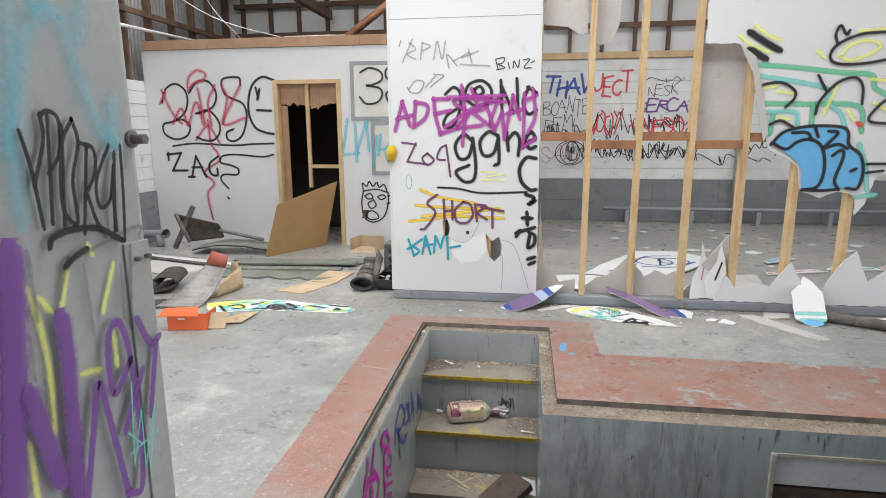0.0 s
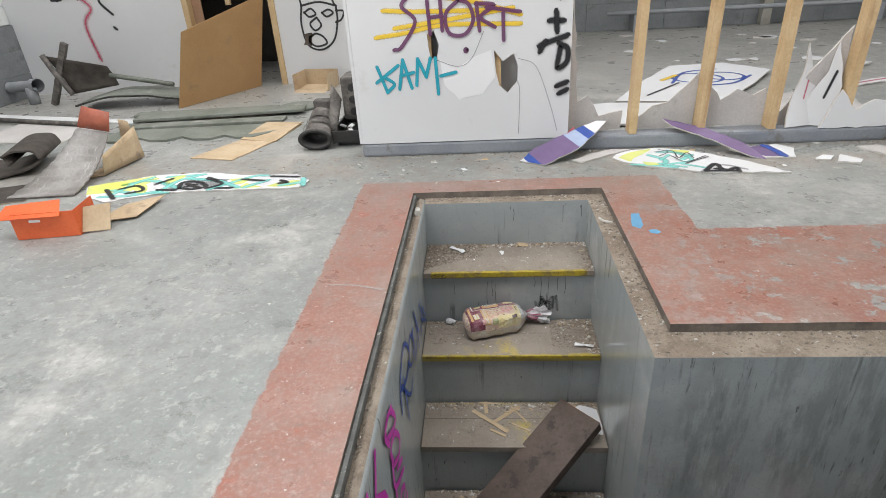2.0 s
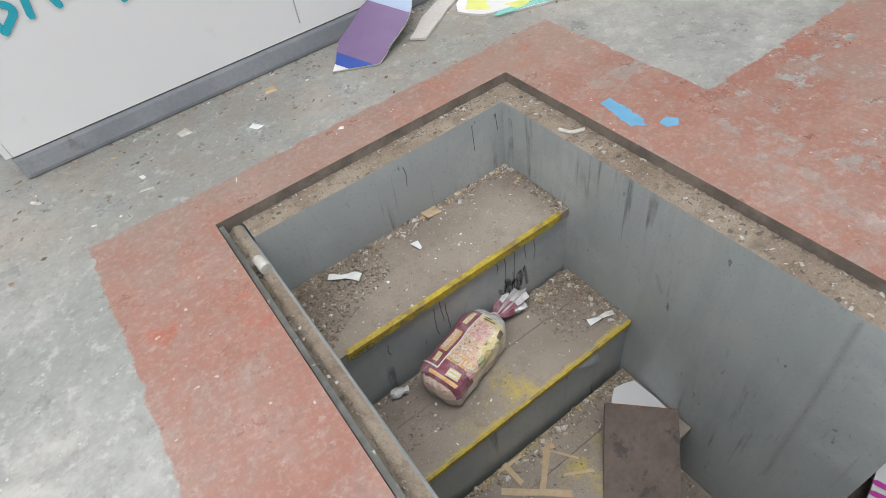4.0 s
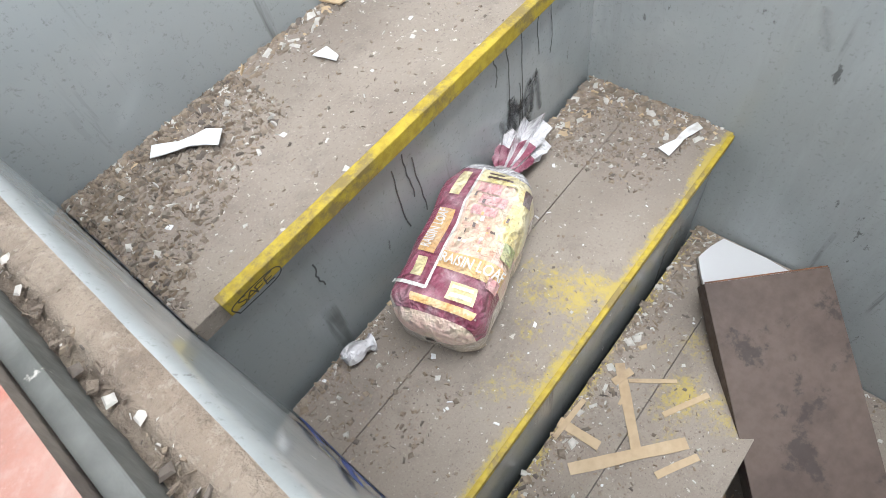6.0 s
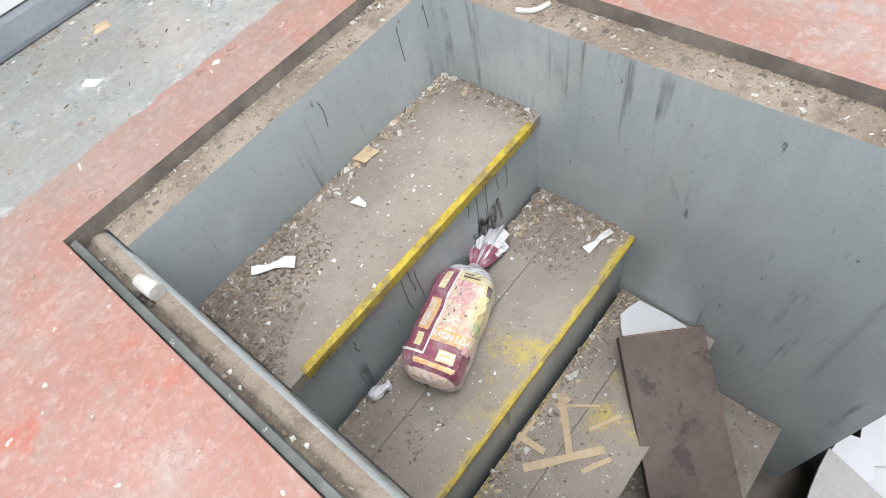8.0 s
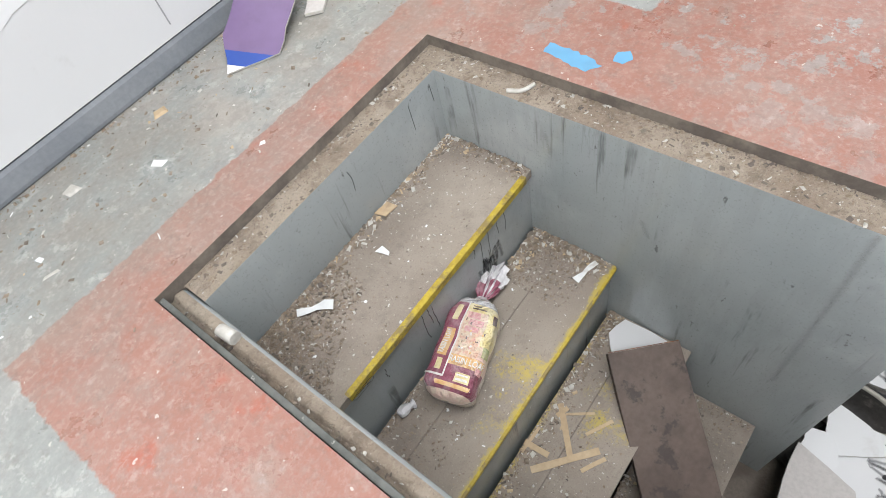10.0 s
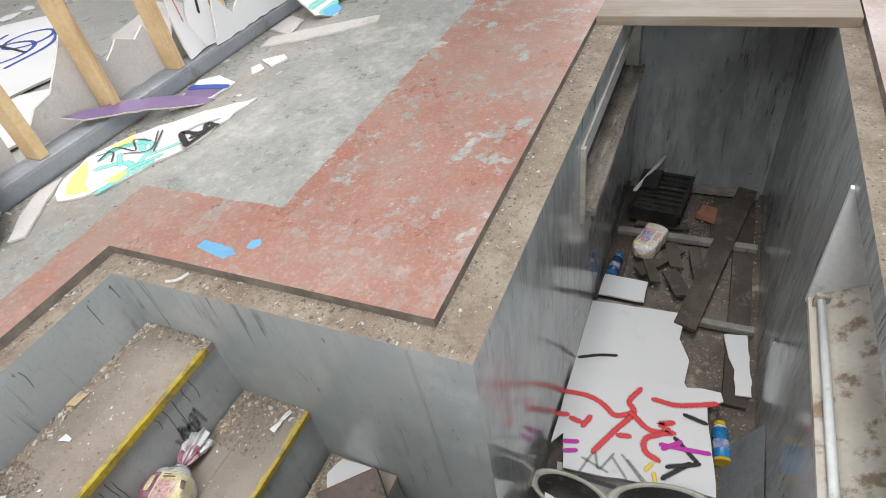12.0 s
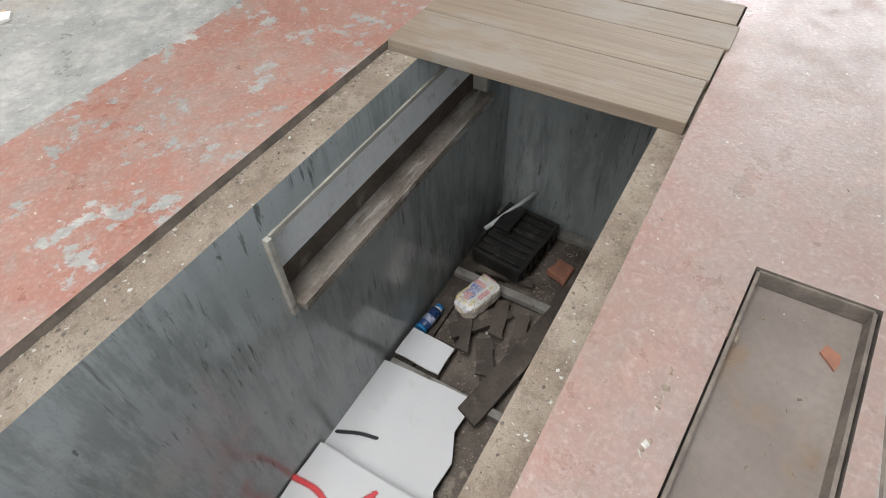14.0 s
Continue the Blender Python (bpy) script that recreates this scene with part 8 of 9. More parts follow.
G(partition, pb, [[(0.486, 2.003), (0.508, 1.927)], [(0.486, 2.003), (0.554, 2.014), (0.546, 1.976), (0.508, 1.965), (0.56, 1.938), (0.495, 1.922)], [(0.585, 1.975), (0.599, 1.93)], [(0.625, 1.937), (0.632, 1.987), (0.664, 1.936), (0.676, 1.994)], [(0.702, 1.993), (0.753, 1.997), (0.711, 1.935), (0.767, 1.934)], [(0.766, 1.972), (0.792, 1.984)]], 0.01, P["pen"], "small thin tag")
G(partition, pb, [ring(-0.23, 1.03, 0.025, 0.06)], 0.008, P["cyan"])
G(partition, pb, [[(0.555, 0.43), (0.57, 0.36), (0.565, 0.12)], [(0.56, 0.55), (0.66, 0.50), (0.74, 0.30), (0.79, 0.13)], [(0.10, 0.56), (0.22, 0.52), (0.30, 0.56), (0.37, 0.70)]], 0.006, P["pencil"], "cracks in the board", name="crack")
G(partition, pb, [ring(0.27, 0.605, 0.008, 0.009)], 0.018, P["plum"])

tear = part("torn_paper", solid(ragged([(0.12, 0.56), (0.14, 0.42), (0.22, 0.33), (0.36, 0.36), (0.43, 0.45), (0.41, 0.60), (0.30, 0.56), (0.22, 0.51)], 0.006, 0.04, 12), 0.0012, pose(0, 0.5995, 0, 90, 0, 0)), paper_white("fresh_torn_gypsum", 0.78, 0.15), partition, "pale torn area of facing paper")
tb = plane((0, 0.60, 0), (1, 0, 0), (0, 0, 1))
G(partition, tb, [[(2.427, 1.922), (2.681, 1.899), (3.015, 1.856), (3.226, 1.833), (3.261, 1.743), (3.385, 1.675)], [(2.528, 1.64), (2.806, 1.632), (3.162, 1.614), (3.209, 1.433)], [(2.584, 1.564), (2.574, 1.423)], [(2.855, 1.624), (2.858, 1.486)]], 0.056, P["green"], "green bars", 0.003)
G(partition, tb, [[(2.471, 1.841), (2.692, 1.801), (2.886, 1.76), (2.942, 1.73), (2.96, 1.636), (3.052, 1.56), (3.092, 1.459)], [(2.547, 1.577), (2.728, 1.575), (2.762, 1.486)], [(3.21, 1.332), (3.265, 1.179), (3.301, 0.998)], [(3.236, 0.945), (3.354, 0.959)]], 0.056, P["mint"], "mint strokes", 0.005)
G(partition, tb, [[(2.4, 2.198), (2.478, 2.135), (2.565, 2.097)], [(2.299, 2.128), (2.377, 2.065), (2.502, 2.013)], [(3.0, 1.978), (3.061, 2.048), (3.172, 2.074), (3.255, 2.043), (3.206, 1.985), (3.074, 1.94), (3.002, 1.966)], [(3.117, 2.142), (3.32, 2.148)], [(2.504, 1.754), (2.576, 1.765)], [(2.604, 1.727), (2.701, 1.713)], [(2.636, 1.538), (2.686, 1.525)], [(3.004, 1.759), (2.933, 1.561)], [(3.096, 1.584), (3.139, 1.522)], [(3.276, 1.632), (3.377, 1.569)], [(3.23, 1.804), (3.369, 1.79)], [(2.846, 2.005), (2.885, 1.968)]], 0.05, P["lime"], "lime flecks", 0.007)
G(partition, tb, [[(2.369, 2.151), (2.445, 2.1), (2.572, 2.024)], [(2.38, 2.028), (2.483, 1.965)]], 0.07, P["black"], "thick black dashes", 0.009)
G(partition, tb, [[(3.322, 2.131), (3.12, 2.118), (2.968, 2.051), (2.927, 1.967), (2.984, 1.918), (3.147, 1.914), (3.348, 1.946)], [(2.968, 2.051), (2.948, 2.123), (2.975, 2.181), (3.017, 2.121), (3.037, 2.144)], [(2.445, 1.737), (2.502, 1.779), (2.621, 1.789), (2.711, 1.733), (2.717, 1.676), (2.664, 1.614)], [(2.866, 1.835), (2.924, 1.735)], [(2.874, 1.561), (2.898, 1.661), (3.001, 1.783), (3.113, 1.818), (3.172, 1.756), (3.183, 1.633)], [(3.383, 1.692), (3.291, 1.607), (3.246, 1.508), (3.412, 1.482)], [(2.568, 1.487), (2.638, 1.512), (2.728, 1.466)], [(3.276, 1.192), (3.452, 1.193)], [(3.284, 1.128), (3.388, 1.141)]], 0.03, P["black"], "black outlines", 0.011)
G(partition, tb, [[(3.178, 1.489), (3.189, 1.479)]], 0.05, P["brightred"], "", 0.012)
patch(partition, tb, [(2.595, 1.346), (2.649, 1.415), (2.731, 1.44), (2.873, 1.46), (3.041, 1.454), (3.104, 1.424), (3.127, 1.332), (3.213, 1.256), (3.244, 1.127), (3.221, 1.023), (3.12, 1.009), (2.975, 1.0), (2.848, 0.998), (2.821, 1.151), (2.759, 1.229), (2.674, 1.291)], P["sky"], "sky-blue bubble letters", 0.013)
G(partition, tb, [[(2.588, 1.338), (2.66, 1.423), (2.754, 1.456), (2.884, 1.473), (3.063, 1.464), (3.116, 1.421), (3.132, 1.332), (3.22, 1.256), (3.253, 1.127), (3.228, 1.01), (3.156, 1.009)], [(2.595, 1.346), (2.697, 1.302), (2.776, 1.358), (2.872, 1.371), (2.951, 1.307), (2.982, 1.152), (2.949, 1.021), (2.841, 0.993)], [(2.733, 1.423), (2.83, 1.422), (2.872, 1.371)], [(2.885, 1.46), (2.91, 1.396)], [(2.984, 1.434), (3.045, 1.421), (2.994, 1.353), (2.967, 1.32)], [(2.963, 1.307), (3.055, 1.337), (3.119, 1.307)], [(3.029, 1.255), (3.084, 1.294), (3.103, 1.243), (3.063, 1.074), (3.096, 1.001)], [(2.841, 0.993), (2.977, 0.989), (3.096, 1.001)], [(3.197, 1.153), (3.171, 1.14)]], 0.034, P["black"], "black outline of the bubble letters", 0.015)

nb = plane((0, YN - 0.023, 0), (1, 0, 0), (0, 0, 1))
G(north, nb, letters("THAV", 1.0, 2.05, 0.26, 0.72, 0.15, 0.06, 2), 0.050, P["blue"], "dark blue tag")
G(north, nb, letters("JECT", 1.76, 2.06, 0.28, 0.60, 0.1, 0.05, 2), 0.044, P["brightred"], "red tag")
G(north, nb, letters("NESK", 2.62, 2.02, 0.16, 0.46, 0.1, 0.05, 3) + [scribble(2.5, 3.1, 2.22, 2.30, 12, 3)], 0.012, P["pen"], "small black tag")
G(north, nb, letters("SERCA", 2.46, 1.76, 0.18, 0.78, 0.1, 0.05, 3), 0.036, P["violet"], "violet tag")
G(north, nb, letters("BCANTE", 0.98, 1.74, 0.22, 0.74, 0.1, 0.05, 3) + letters("BEML", 1.0, 1.48, 0.2, 0.6, 0.1, 0.06, 8), 0.012, P["pen"], "thin black tags")
G(north, nb, letters("WOOY", 1.72, 1.42, 0.28, 0.50, 0.1, 0.08, 3) + letters("VNESO", 2.40, 1.46, 0.22, 0.8, 0.1, 0.08, 4), 0.034, P["brightred"], "overlapping red tags")
G(north, nb, [scribble(1.75, 2.4, 1.35, 1.75, 16, 3), scribble(2.4, 3.3, 1.4, 1.72, 18, 4), scribble(1.6, 2.5, 1.02, 1.3, 26, 6), scribble(2.3, 3.4, 1.0, 1.25, 26, 7), scribble(3.4, 4.6, 0.92, 1.12, 16, 8), ring(1.45, 1.12, 0.24, 0.2), ring(1.45, 1.12, 0.16, 0.18), ring(1.48, 1.15, 0.1, 0.16), scribble(1.65, 2.35, 1.05, 1.38, 30, 16), scribble(2.5, 3.5, 1.02, 1.30, 34, 17), scribble(2.6, 3.4, 1.5, 1.7, 20, 18), scribble(0.95, 1.7, 1.35, 1.6, 20, 19), scribble(3.5, 4.7, 1.1, 1.35, 20, 20)], 0.017, P["pen"], "tangle of thin black tags")
G(north, nb, letters("SAL", 0.95, 0.98, 0.24, 0.6, 0.1, 0.05, 4), 0.022, P["red"], "crimson tag")
G(north, nb, [scribble(1.42, 1.52, 0.98, 1.3, 14, 9), scribble(1.40, 1.56, 1.0, 1.28, 12, 12)], 0.030, P["soot"])

lb = lambda a, b, l: Vector((XW + 0.001 + l, a, b))
G(panel_w, lb, letters("35G", 0.55, 1.50, 0.46, 0.95, 0.05, 0.03, 4), 0.034, P["black"], "tall black figures")
G(panel_w, lb, [[(0.30, 1.42), (0.8, 1.45), (1.42, 1.40), (1.40, 1.34), (0.98, 1.30), (0.92, 1.16), (1.02, 1.08), (0.98, 0.98)], ring(0.98, 0.88, 0.03, 0.035)], 0.036, P["black"], "black underline and question mark")
G(panel_w, lb, letters("AG", 0.42, 0.96, 0.30, 0.44, 0.1, 0.03, 4), 0.030, P["black"])
G(panel_w, lb, letters("BJ", 1.36, 1.00, 0.26, 0.30, 0.1, 0.05, 6), 0.020, P["blue"], "blue tag")
G(panel_w, lb, [[(1.50, 2.0), (1.58, 1.7), (1.62, 1.4), (1.52, 1.25)]], 0.006, P["pencil"])
db = lambda a, b, l: Vector((XW + 0.0195 + l, a, b))
G(west, db, [[(0.95, 0.34), (1.2, 0.44), (1.06, 0.20), (1.3, 0.26), (1.42, 0.50), (1.52, 0.55), (1.56, 0.38), (1.40, 0.30)], [(0.5, 0.5), (0.7, 0.2), (0.85, 0.5), (0.95, 0.22)], [(0.45, 0.3), (0.9, 0.36)]], 0.014, P["white"], "pale scrawl on the dark dado")

cb = lambda a, b, l: Vector((CX + 0.001 + l, a, b))
G(column, cb, [[(-3.49, 1.564), (-3.52, 1.519), (-3.537, 1.463), (-3.552, 1.411), (-3.558, 1.328)], [(-3.49, 1.564), (-3.462, 1.555), (-3.446, 1.498), (-3.417, 1.427), (-3.398, 1.409)], [(-3.534, 1.562), (-3.546, 1.473), (-3.56, 1.411)], [(-3.426, 1.586), (-3.434, 1.552)], [(-3.388, 1.45), (-3.399, 1.405)]], 0.052, P["haze"], "broad soft cyan strokes", 0.003)
G(column, cb, [[(-3.566, 1.244), (-3.554, 1.191), (-3.55, 1.13), (-3.556, 1.057)], [(-3.505, 1.245), (-3.52, 1.201)], [(-3.424, 1.235), (-3.452, 1.18)], [(-3.5, 1.108), (-3.472, 1.101)], [(-3.593, 1.056), (-3.593, 0.99)], [(-3.464, 1.271), (-3.461, 1.262)], [(-3.439, 1.142), (-3.44, 1.097)], [(-3.549, 1.223), (-3.539, 1.207)]], 0.016, P["lime"], "thin lime drips", 0.004)
G(column, cb, [[(-3.557, 1.281), (-3.557, 1.2)], [(-3.477, 1.247), (-3.475, 1.155)], [(-3.386, 1.256), (-3.402, 1.139)], [(-3.411, 1.232), (-3.416, 1.159)], [(-3.502, 1.261), (-3.522, 1.219)], [(-3.474, 1.264), (-3.367, 1.283), (-3.366, 1.268)], [(-3.572, 1.181), (-3.574, 1.132)], [(-3.561, 1.122), (-3.56, 1.073)]], 0.011, P["soot"], "grey overspray lines", 0.005)
G(column, cb, [[(-3.547, 1.42), (-3.538, 1.376), (-3.532, 1.307)], [(-3.516, 1.439), (-3.516, 1.41), (-3.537, 1.357)], [(-3.516, 1.439), (-3.504, 1.444), (-3.49, 1.434), (-3.495, 1.394), (-3.514, 1.371)], [(-3.506, 1.438), (-3.519, 1.311)], [(-3.487, 1.426), (-3.502, 1.304)], [(-3.47, 1.435), (-3.491, 1.402), (-3.501, 1.329), (-3.481, 1.305), (-3.48, 1.36), (-3.464, 1.406), (-3.47, 1.435)], [(-3.451, 1.401), (-3.472, 1.291)], [(-3.461, 1.406), (-3.44, 1.397), (-3.442, 1.366), (-3.464, 1.338)], [(-3.459, 1.337), (-3.45, 1.305), (-3.44, 1.29)], [(-3.412, 1.401), (-3.441, 1.357), (-3.441, 1.322), (-3.421, 1.328), (-3.407, 1.373)], [(-3.403, 1.391), (-3.418, 1.286)], [(-3.39, 1.4), (-3.394, 1.335), (-3.401, 1.269)], [(-3.415, 1.346), (-3.415, 1.286)]], 0.0085, P["black"], "black tag on the column", 0.007)
G(column, cb, [[(-3.528, 1.284), (-3.522, 1.293), (-3.49, 1.298), (-3.446, 1.292), (-3.405, 1.269)], [(-3.509, 1.255), (-3.493, 1.263), (-3.473, 1.269)]], 0.013, P["black"], "", 0.008)
G(column, cb, [[(-3.583, 1.279), (-3.6, 1.159), (-3.625, 1.013)]], 0.055, P["violet"], "broad violet letters", 0.009)
G(column, cb, [[(-3.527, 1.19), (-3.527, 1.129), (-3.54, 0.954)], [(-3.585, 1.116), (-3.576, 1.06), (-3.563, 0.993)]], 0.036, P["violet"], "", 0.01)
G(column, cb, [[(-3.527, 0.945), (-3.502, 1.033), (-3.485, 1.087), (-3.472, 1.022), (-3.455, 0.901)], [(-3.455, 0.901), (-3.427, 0.893), (-3.417, 0.976), (-3.421, 1.105), (-3.436, 1.158), (-3.46, 1.135), (-3.459, 1.06), (-3.42, 1.094)], [(-3.398, 1.069), (-3.446, 0.997)], [(-3.397, 1.148), (-3.374, 1.103), (-3.354, 1.106)], [(-3.363, 1.098), (-3.391, 0.995)]], 0.017, P["violet"], "looped violet letters", 0.011)
G(column, cb, [[(-3.425, 1.06), (-3.437, 0.938)], [(-3.437, 0.938), (-3.412, 1.011)], [(-3.412, 1.011), (-3.415, 0.919)], [(-3.415, 0.919), (-3.382, 1.007)], [(-3.382, 1.007), (-3.407, 0.902)], [(-3.442, 0.958), (-3.381, 0.961)], [(-3.444, 0.991), (-3.42, 0.961)]], 0.005, P["mint"], "thin mint scribble", 0.012)

vb = lambda a, b, l: Vector((0.05 + l, a, b))
wp = bpy.data.objects["wall_pit_west"]
G(wp, vb, [[(-1.968, -0.282), (-1.951, -0.239), (-1.858, -0.21), (-1.762, -0.22), (-1.66, -0.252), (-1.609, -0.313), (-1.643, -0.369), (-1.752, -0.363), (-1.852, -0.357), (-1.968, -0.282)], [(-1.855, -0.181), (-1.839, -0.151), (-1.796, -0.12), (-1.795, -0.069)], [(-1.852, -0.162), (-1.759, -0.19), (-1.633, -0.26)], [(-1.731, -0.167), (-1.701, -0.123), (-1.668, -0.058)], [(-1.633, -0.26), (-1.731, -0.162)], [(-1.685, -0.371), (-1.653, -0.47), (-1.698, -0.503), (-1.753, -0.503)], [(-1.719, -0.437), (-1.672, -0.43)]], 0.030, P["magenta"], "magenta looped doodle")
G(wp, vb, [[(-1.536, -0.143), (-1.518, -0.109), (-1.442, -0.127), (-1.382, -0.205), (-1.417, -0.22), (-1.523, -0.163)], [(-1.426, -0.125), (-1.413, -0.162)], [(-1.487, -0.294), (-1.498, -0.233), (-1.418, -0.243), (-1.356, -0.328), (-1.393, -0.365), (-1.473, -0.322)], [(-1.502, -0.295), (-1.495, -0.398), (-1.348, -0.482)], [(-1.495, -0.398), (-1.507, -0.566), (-1.412, -0.659), (-1.338, -0.624)], [(-1.459, -0.58), (-1.443, -0.501), (-1.37, -0.545), (-1.408, -0.595)], [(-1.503, -0.107), (-1.549, -0.124), (-1.51, -0.195)], [(-1.444, -0.373), (-1.362, -0.42)]], 0.028, P["magenta"], "magenta doodle of stacked loops", 0.006)
G(wp, vb, [[(-1.873, -0.241), (-1.839, -0.247), (-1.872, -0.285)], [(-1.754, -0.26), (-1.75, -0.296)]], 0.050, P["magenta"], "", 0.008)
G(wp, vb, [[(-1.247, -0.322), (-1.223, -0.203), (-1.084, -0.152), (-0.981, -0.262), (-1.088, -0.295), (-1.206, -0.251)], [(-1.205, -0.238), (-1.05, -0.414), (-0.961, -0.412)], [(-1.002, -0.236), (-0.913, -0.23), (-0.867, -0.325), (-0.96, -0.342), (-1.025, -0.278)], [(-0.866, -0.24), (-0.843, -0.41)], [(-0.819, -0.395), (-0.744, -0.29), (-0.717, -0.438)], [(-0.794, -0.207), (-0.691, -0.377)], [(-0.611, -0.283), (-0.552, -0.404), (-0.636, -0.437)], [(-0.525, -0.357), (-0.431, -0.492), (-0.581, -0.389)], [(-1.167, -0.235), (-1.135, -0.455)]], 0.024, P["blue"], "blue tag on the pit wall")
fb = plane((0, 0, 0), (1, 0, 0), (0, 1, 0))
floor_ob = bpy.data.objects["floor"]
for pts in ([(1.018, -0.325), (1.056, -0.322), (1.05, -0.39), (1.045, -0.44), (1.03, -0.482), (0.995, -0.455), (1.005, -0.39)], [(1.055, -0.495), (1.09, -0.49), (1.105, -0.515), (1.08, -0.535), (1.055, -0.52)]):
    coat(floor_ob, fb, ragged(pts, 0.005, 0.012, 3), P["spill"], "sky-blue paint spill", 0.0008)
G(floor_ob, fb, [[(-0.24, -0.905), (-0.15, -0.91), (-0.03, -0.945)]], 0.018, P["white"], "pale scrape across the red band", 0.002, "scrape")
# oil runs on the risers and the stair wall
rv = plane((0, -0.37 + 0.0118, 0), (1, 0, 0), (0, 0, 1))
rs = random.Random(3)
runs = []
for x, z0, l in ((0.36, -0.33, 0.13), (0.385, -0.32, 0.09), (0.40, -0.34, 0.12), (0.62, -0.30, 0.15), (0.655, -0.30, 0.22), (0.70, -0.31, 0.07), (0.735, -0.30, 0.10), (0.645, -0.40, 0.12), (0.59, -0.31, 0.05), (0.20, -0.35, 0.05)):
    n = 7
    runs.append([(x + rs.uniform(-0.0015, 0.0015) + 0.002 * math.sin(k * 0.8 + x * 40), z0 - l * k / n) for k in range(n + 1)])
G(stair, rv, [scribble(0.60, 0.70, -0.53, -0.42, 12, 3), scribble(0.62, 0.68, -0.50, -0.40, 8, 6)], 0.022, P["soot"], "dark smudge on the riser", 0.0008, "stain")
G(stair, rv, runs, 0.0042, P["drip"], "black oily runs", 0.001, "oil_run")
ev = lambda a, b, l: Vector((0.87 - l, a, b))
G(bpy.data.objects["wall_pit_stair_east"], ev, [[(-1.13, -0.05), (-1.14, -0.30), (-1.15, -0.75)], [(-0.42, -0.12), (-0.43, -0.17)], [(-0.70, -0.3), (-0.72, -0.34)]], 0.026, spray("brown_run", (0.13, 0.10, 0.08), 0.9, 0.22), "dark stain down the wall", 0.001, "stain")
hv = lambda a, b, l: Vector((a, -0.075 - l, b))
G(bpy.data.objects["wall_pit_stair_head"], hv, [[(0.50, -0.07), (0.505, -0.10), (0.50, -0.14)], [(0.75, -0.06), (0.752, -0.15)], [(0.84, -0.06), (0.845, -0.12)]], 0.004, P["drip"], "black drips", 0.001, "oil_run")


# ---- litter too small to count ----
def litter(name, label, n, area, z, size, mats, seed, pull=None, tall=0.5):
    """Many small flat crumbs strewn over a rectangle; pull gathers them toward an edge."""
    rnd, verts, faces, idx = random.Random(seed), [], [], []
    x0, x1, y0, y1 = area
    for k in range(n):
        a, b = rnd.random(), rnd.random()
        if pull == "north":
            b = 1 - b ** 2.8 if rnd.random() < 0.9 else b
        elif pull == "east":
            a = 1 - a ** 2.6 if rnd.random() < 0.75 else a
        elif pull == "heap":
            a, b = a ** 1.7, 1 - b ** 2.6 * (1 - 0.5 * a)
        elif pull == "cove":
            a, b = (1 - a ** 3, b) if k % 2 else (a, 1 - b ** 3)
        elif pull == "corner":
            a, b = (1 - a ** 2, 1 - b ** 2) if rnd.random() < 0.75 else (a, b)
        x, y = x0 + (x1 - x0) * a, y0 + (y1 - y0) * b
        if z > -0.01 and any(p - 0.01 < x < q + 0.01 and m - 0.01 < y < w + 0.01 for p, q, m, w in HOLES):
            continue
        r = size * rnd.choice((0.12, 0.14, 0.17, 0.2, 0.23, 0.27, 0.33, 0.42, 0.6, 1.1))
        t, h, e = rnd.uniform(0, 6.3), r * tall * rnd.uniform(0.3, 1.0), rnd.choice((0.15, 0.25, 0.4, 0.6, 0.9))
        c, s, base = math.cos(t), math.sin(t), len(verts)
        for u, v, w in ((-1, -e, 0), (1, -e * 0.7, 0), (0.8, e, 0), (-0.7, e * 0.8, 0), (-0.6, -e * 0.5, 1), (0.7, -e * 0.4, rnd.uniform(0.4, 1.2)), (0.5, e * 0.6, rnd.uniform(0.3, 1.4)), (-0.5, e * 0.5, 0.8)):
            verts.append((x + r * (u * c - v * s), y + r * (u * s + v * c), z + w * h))
        for f in ((4, 5, 6, 7), (0, 1, 5, 4), (1, 2, 6, 5), (2, 3, 7, 6), (3, 0, 4, 7)):
            faces.append([base + q for q in f])
            idx.append(k % len(mats))
    me = bpy.data.meshes.new(name)
    me.from_pydata(verts, [], faces)
    for m in mats:
        me.materials.append(m)
    me.polygons.foreach_set("material_index", idx)
    return tagged(new(name, me), label, "litter", kind="stuff")


br, le, ri, pa = M["chip_brown"], M["ledge"], M["rim"], M["chip_pale"]
sh = M["leaf_shred"]
CR1, CR2 = [le, ri, le, br, sh, le, le, br, pa, le, sh, br, le, ri, sh], [br, le, sh, br, ri, br, sh, le, br, sh, ri, sh, pa, br, le, br, sh, ri, br]
litter("crumbs", "paint flakes and dry leaf crumbs on the top step", 3600, (0.06, 0.86, -0.355, -0.08), -0.27, 0.0030, CR2, 1, "north", 0.7)
litter("crumbs", "leaf litter heaped in the corner of the top step", 9000, (0.056, 0.34, -0.355, -0.080), -0.27, 0.0052, CR2, 2, "heap", 1.0)
litter("crumbs", "leaf litter at the wall end of the second step", 7000, (0.66, 0.866, -0.60, -0.375), -0.55, 0.0040, CR2, 3, "cove", 0.8)
litter("crumbs", "dust crumbs on the second step", 3264, (0.06, 0.86, -0.64, -0.375), -0.55, 0.0025, CR2, 4, "north")
litter("crumbs", "leaf litter by the riser of the second step", 1305, (0.06, 0.24, -0.56, -0.375), -0.55, 0.0043, CR2, 14, "north", 0.9)
litter("crumbs", "crumbs and splinters on the third step", 5304, (0.06, 0.86, -0.92, -0.655), -0.83, 0.0036, CR2, 5, "north")
litter("crumbs", "crumbs on the lowest step", 2856, (0.06, 0.86, -1.19, -0.935), -1.11, 0.0043, CR2, 6, "east")
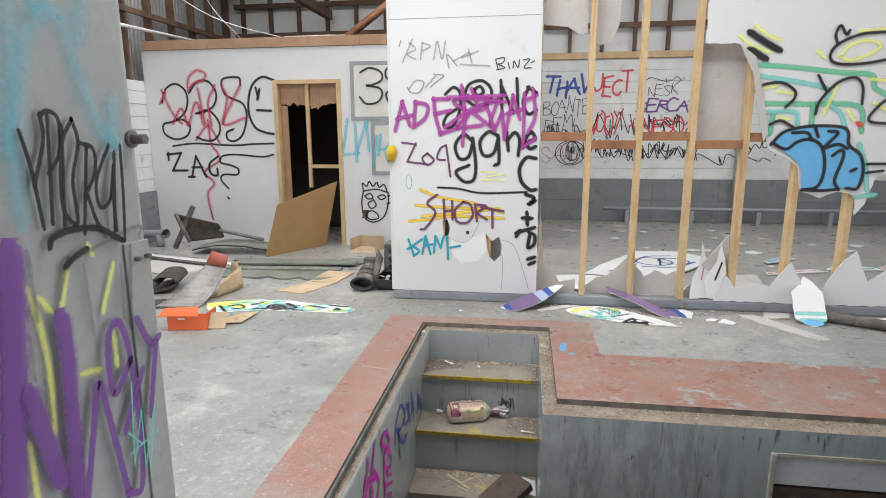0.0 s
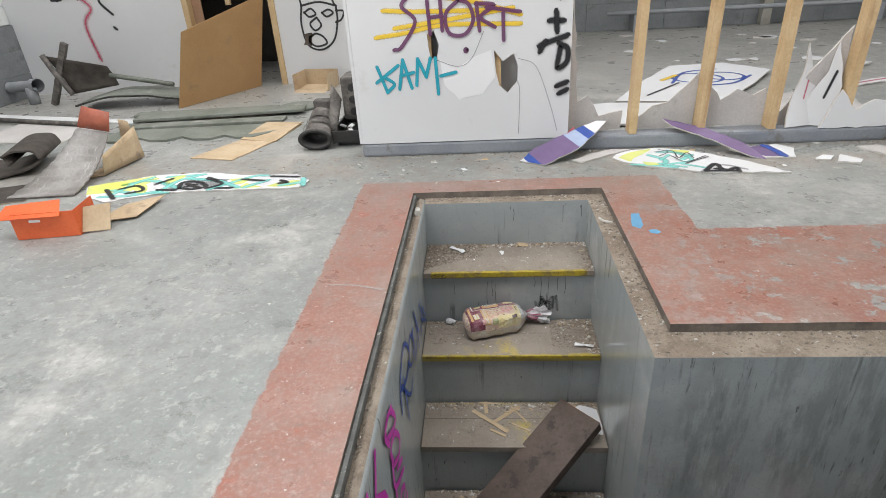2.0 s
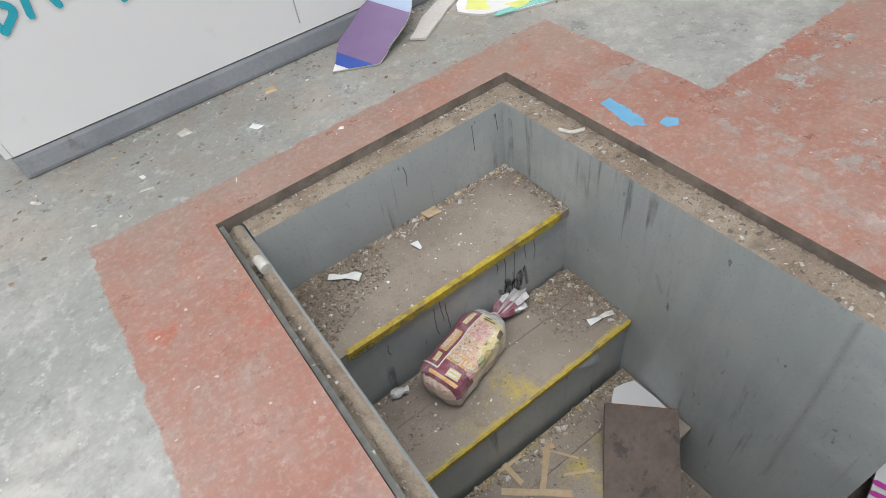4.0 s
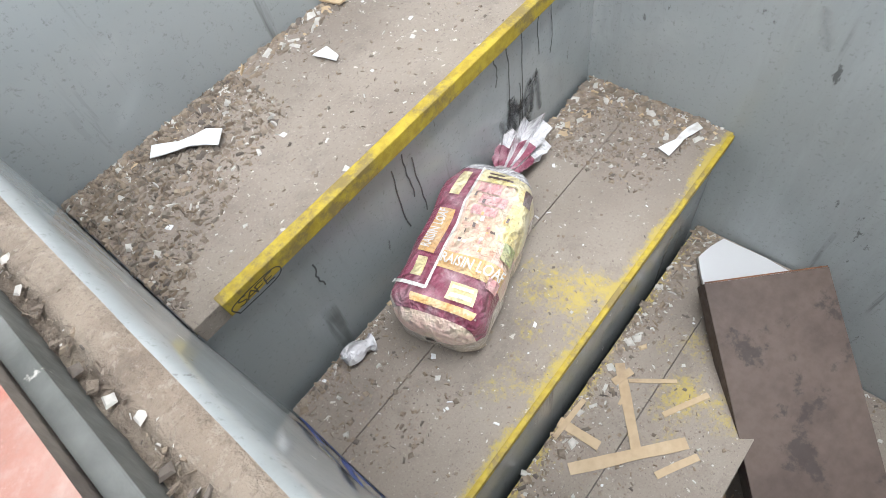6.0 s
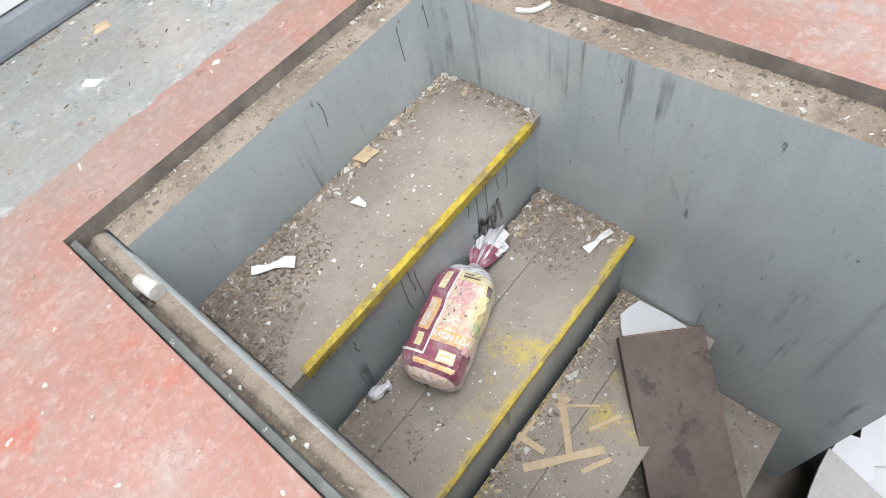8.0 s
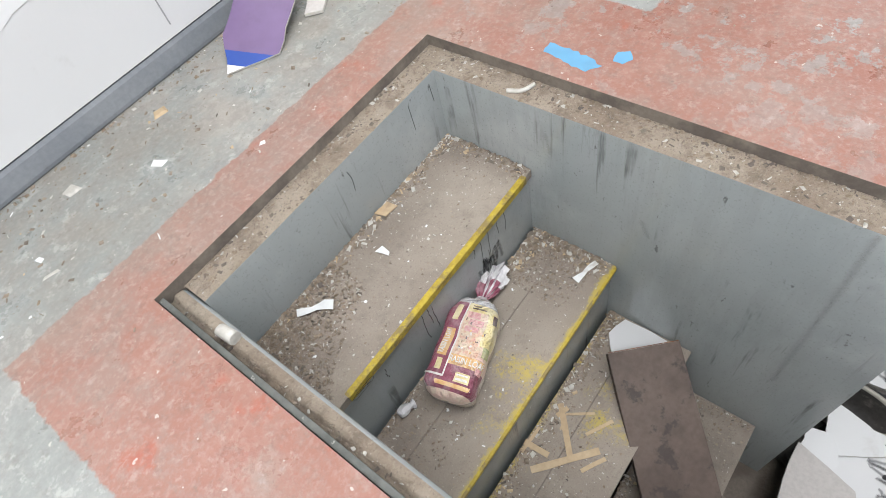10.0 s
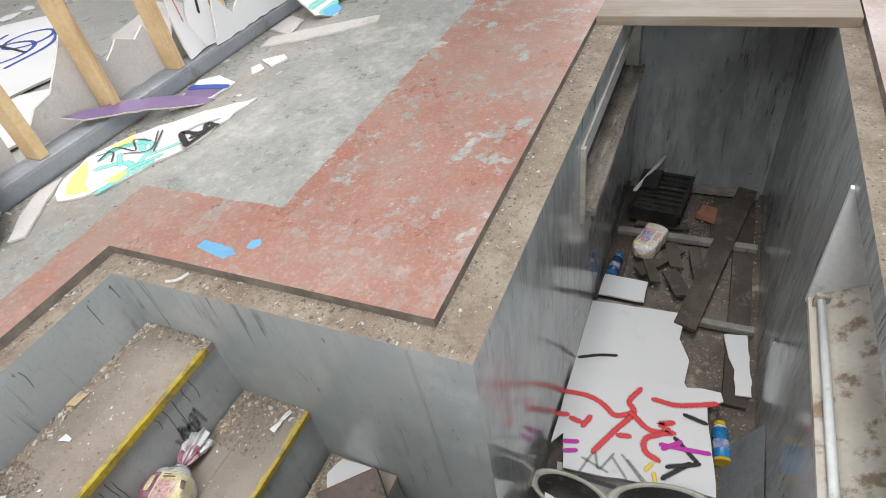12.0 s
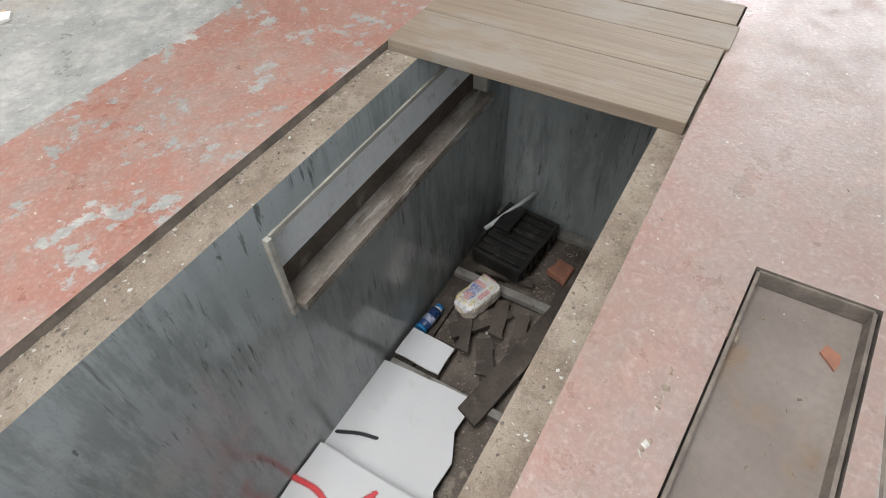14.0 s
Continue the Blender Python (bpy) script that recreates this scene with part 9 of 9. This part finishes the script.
litter("crumbs", "grit on the north ledge of the steps", 2600, (0.05, 0.95, -0.072, -0.004), LEDGE, 0.0062, CR1, 7, "north")
litter("crumbs", "grit on the east ledge of the steps", 3672, (0.875, 0.948, -1.18, -0.07), LEDGE, 0.0062, CR1, 8, "east")
litter("crumbs", "grit on the west ledge", 3000, (0.006, 0.034, -2.2, -0.02), LEDGE - 0.004, 0.0042, CR1 + [pa], 9, None, 0.6)
litter("crumbs", "grit along the north pit ledge", 6936, (0.88, 2.86, -1.305, -1.183), LEDGE, 0.0056, CR1, 10, "north")
litter("crumbs", "grit along the south pit ledge", 4896, (0.05, 2.86, -2.248, -2.17), LEDGE, 0.0040, CR1, 11)
litter("crumbs", "debris on the pit floor", 10608, (1.5, 3.68, -2.15, -1.32), PIT_FLOOR, 0.0079, CR2, 12, None, 0.9)
litter("floor_flakes", "pale flakes strewn on the painted floor", 420, (-2.2, 4.2, -2.9, 0.58), 0.0, 0.0055, [M["chip_pale"], M["chip_pale"], M["ledge"], M["chip_brown"]], 13, None, 0.3)
litter("floor_flakes", "gritty dirt along the foot of the partition", 3200, (-0.9, 3.4, 0.16, 0.598), 0.0, 0.0068, CR1, 15, "north", 0.5)
litter("floor_flakes", "rubble crumbs round the doorway rubbish", 900, (-4.2, -0.4, 0.2, 2.95), 0.0, 0.012, CR1, 16, None, 0.5)
litter("floor_flakes", "crumbs in the sunken trays", 160, (1.40, 2.36, -2.73, -2.48), -0.05, 0.005, CR1, 17, "corner")
litter("floor_flakes", "crumbs along the rim of the sunken tray", 320, (1.38, 2.10, -2.452, -2.422), 0.0, 0.0075, [le, pa, sh, le, br], 18, None, 0.5)
litter("floor_flakes", "dirt and splinters in the sunken tray", 420, (-1.55, -0.38, -2.78, -2.43), -0.05, 0.008, CR1, 19)

for z, y0, y1, n in ((-0.27, -0.36, -0.08, 260), (-0.55, -0.64, -0.378, 300), (-0.83, -0.92, -0.655, 320), (-1.11, -1.19, -0.935, 160)):
    litter("crumbs", "pale paint flakes scattered over a step", n, (0.06, 0.86, y0, y1), z, 0.0044, [pa, pa, M["white_gloss"]], 30 + n, "north", 0.4)
WALLSIDE = [br, sh, pa, br, le, ri, sh, br, pa, M["cardboard"], br, sh]
for k, (area, z, n, size) in enumerate((
        ((0.06, 0.866, -0.118, -0.078), -0.27, 1500, 0.0095), ((0.815, 0.866, -0.36, -0.08), -0.27, 500, 0.0085),
        ((0.70, 0.866, -0.44, -0.373), -0.55, 700, 0.0095), ((0.80, 0.866, -0.63, -0.40), -0.55, 800, 0.0085),
        ((0.06, 0.70, -0.392, -0.373), -0.55, 300, 0.0070), ((0.06, 0.86, -0.70, -0.653), -0.83, 1100, 0.0085), ((0.06, 0.86, -0.98, -0.933), -1.11, 600, 0.0095))):
    litter("crumbs", "leaf litter and flakes drifted along the foot of a wall", n, area, z, size, WALLSIDE, 60 + k, "north" if k % 2 == 0 else "east", 0.45)
litter("floor_flakes", "white plaster flakes strewn between kerb and pit", 130, (-0.4, 2.6, 0.12, 0.595), 0.0, 0.020, [pa, M["white_gloss"], M["cardboard"]], 81, "north", 0.3)
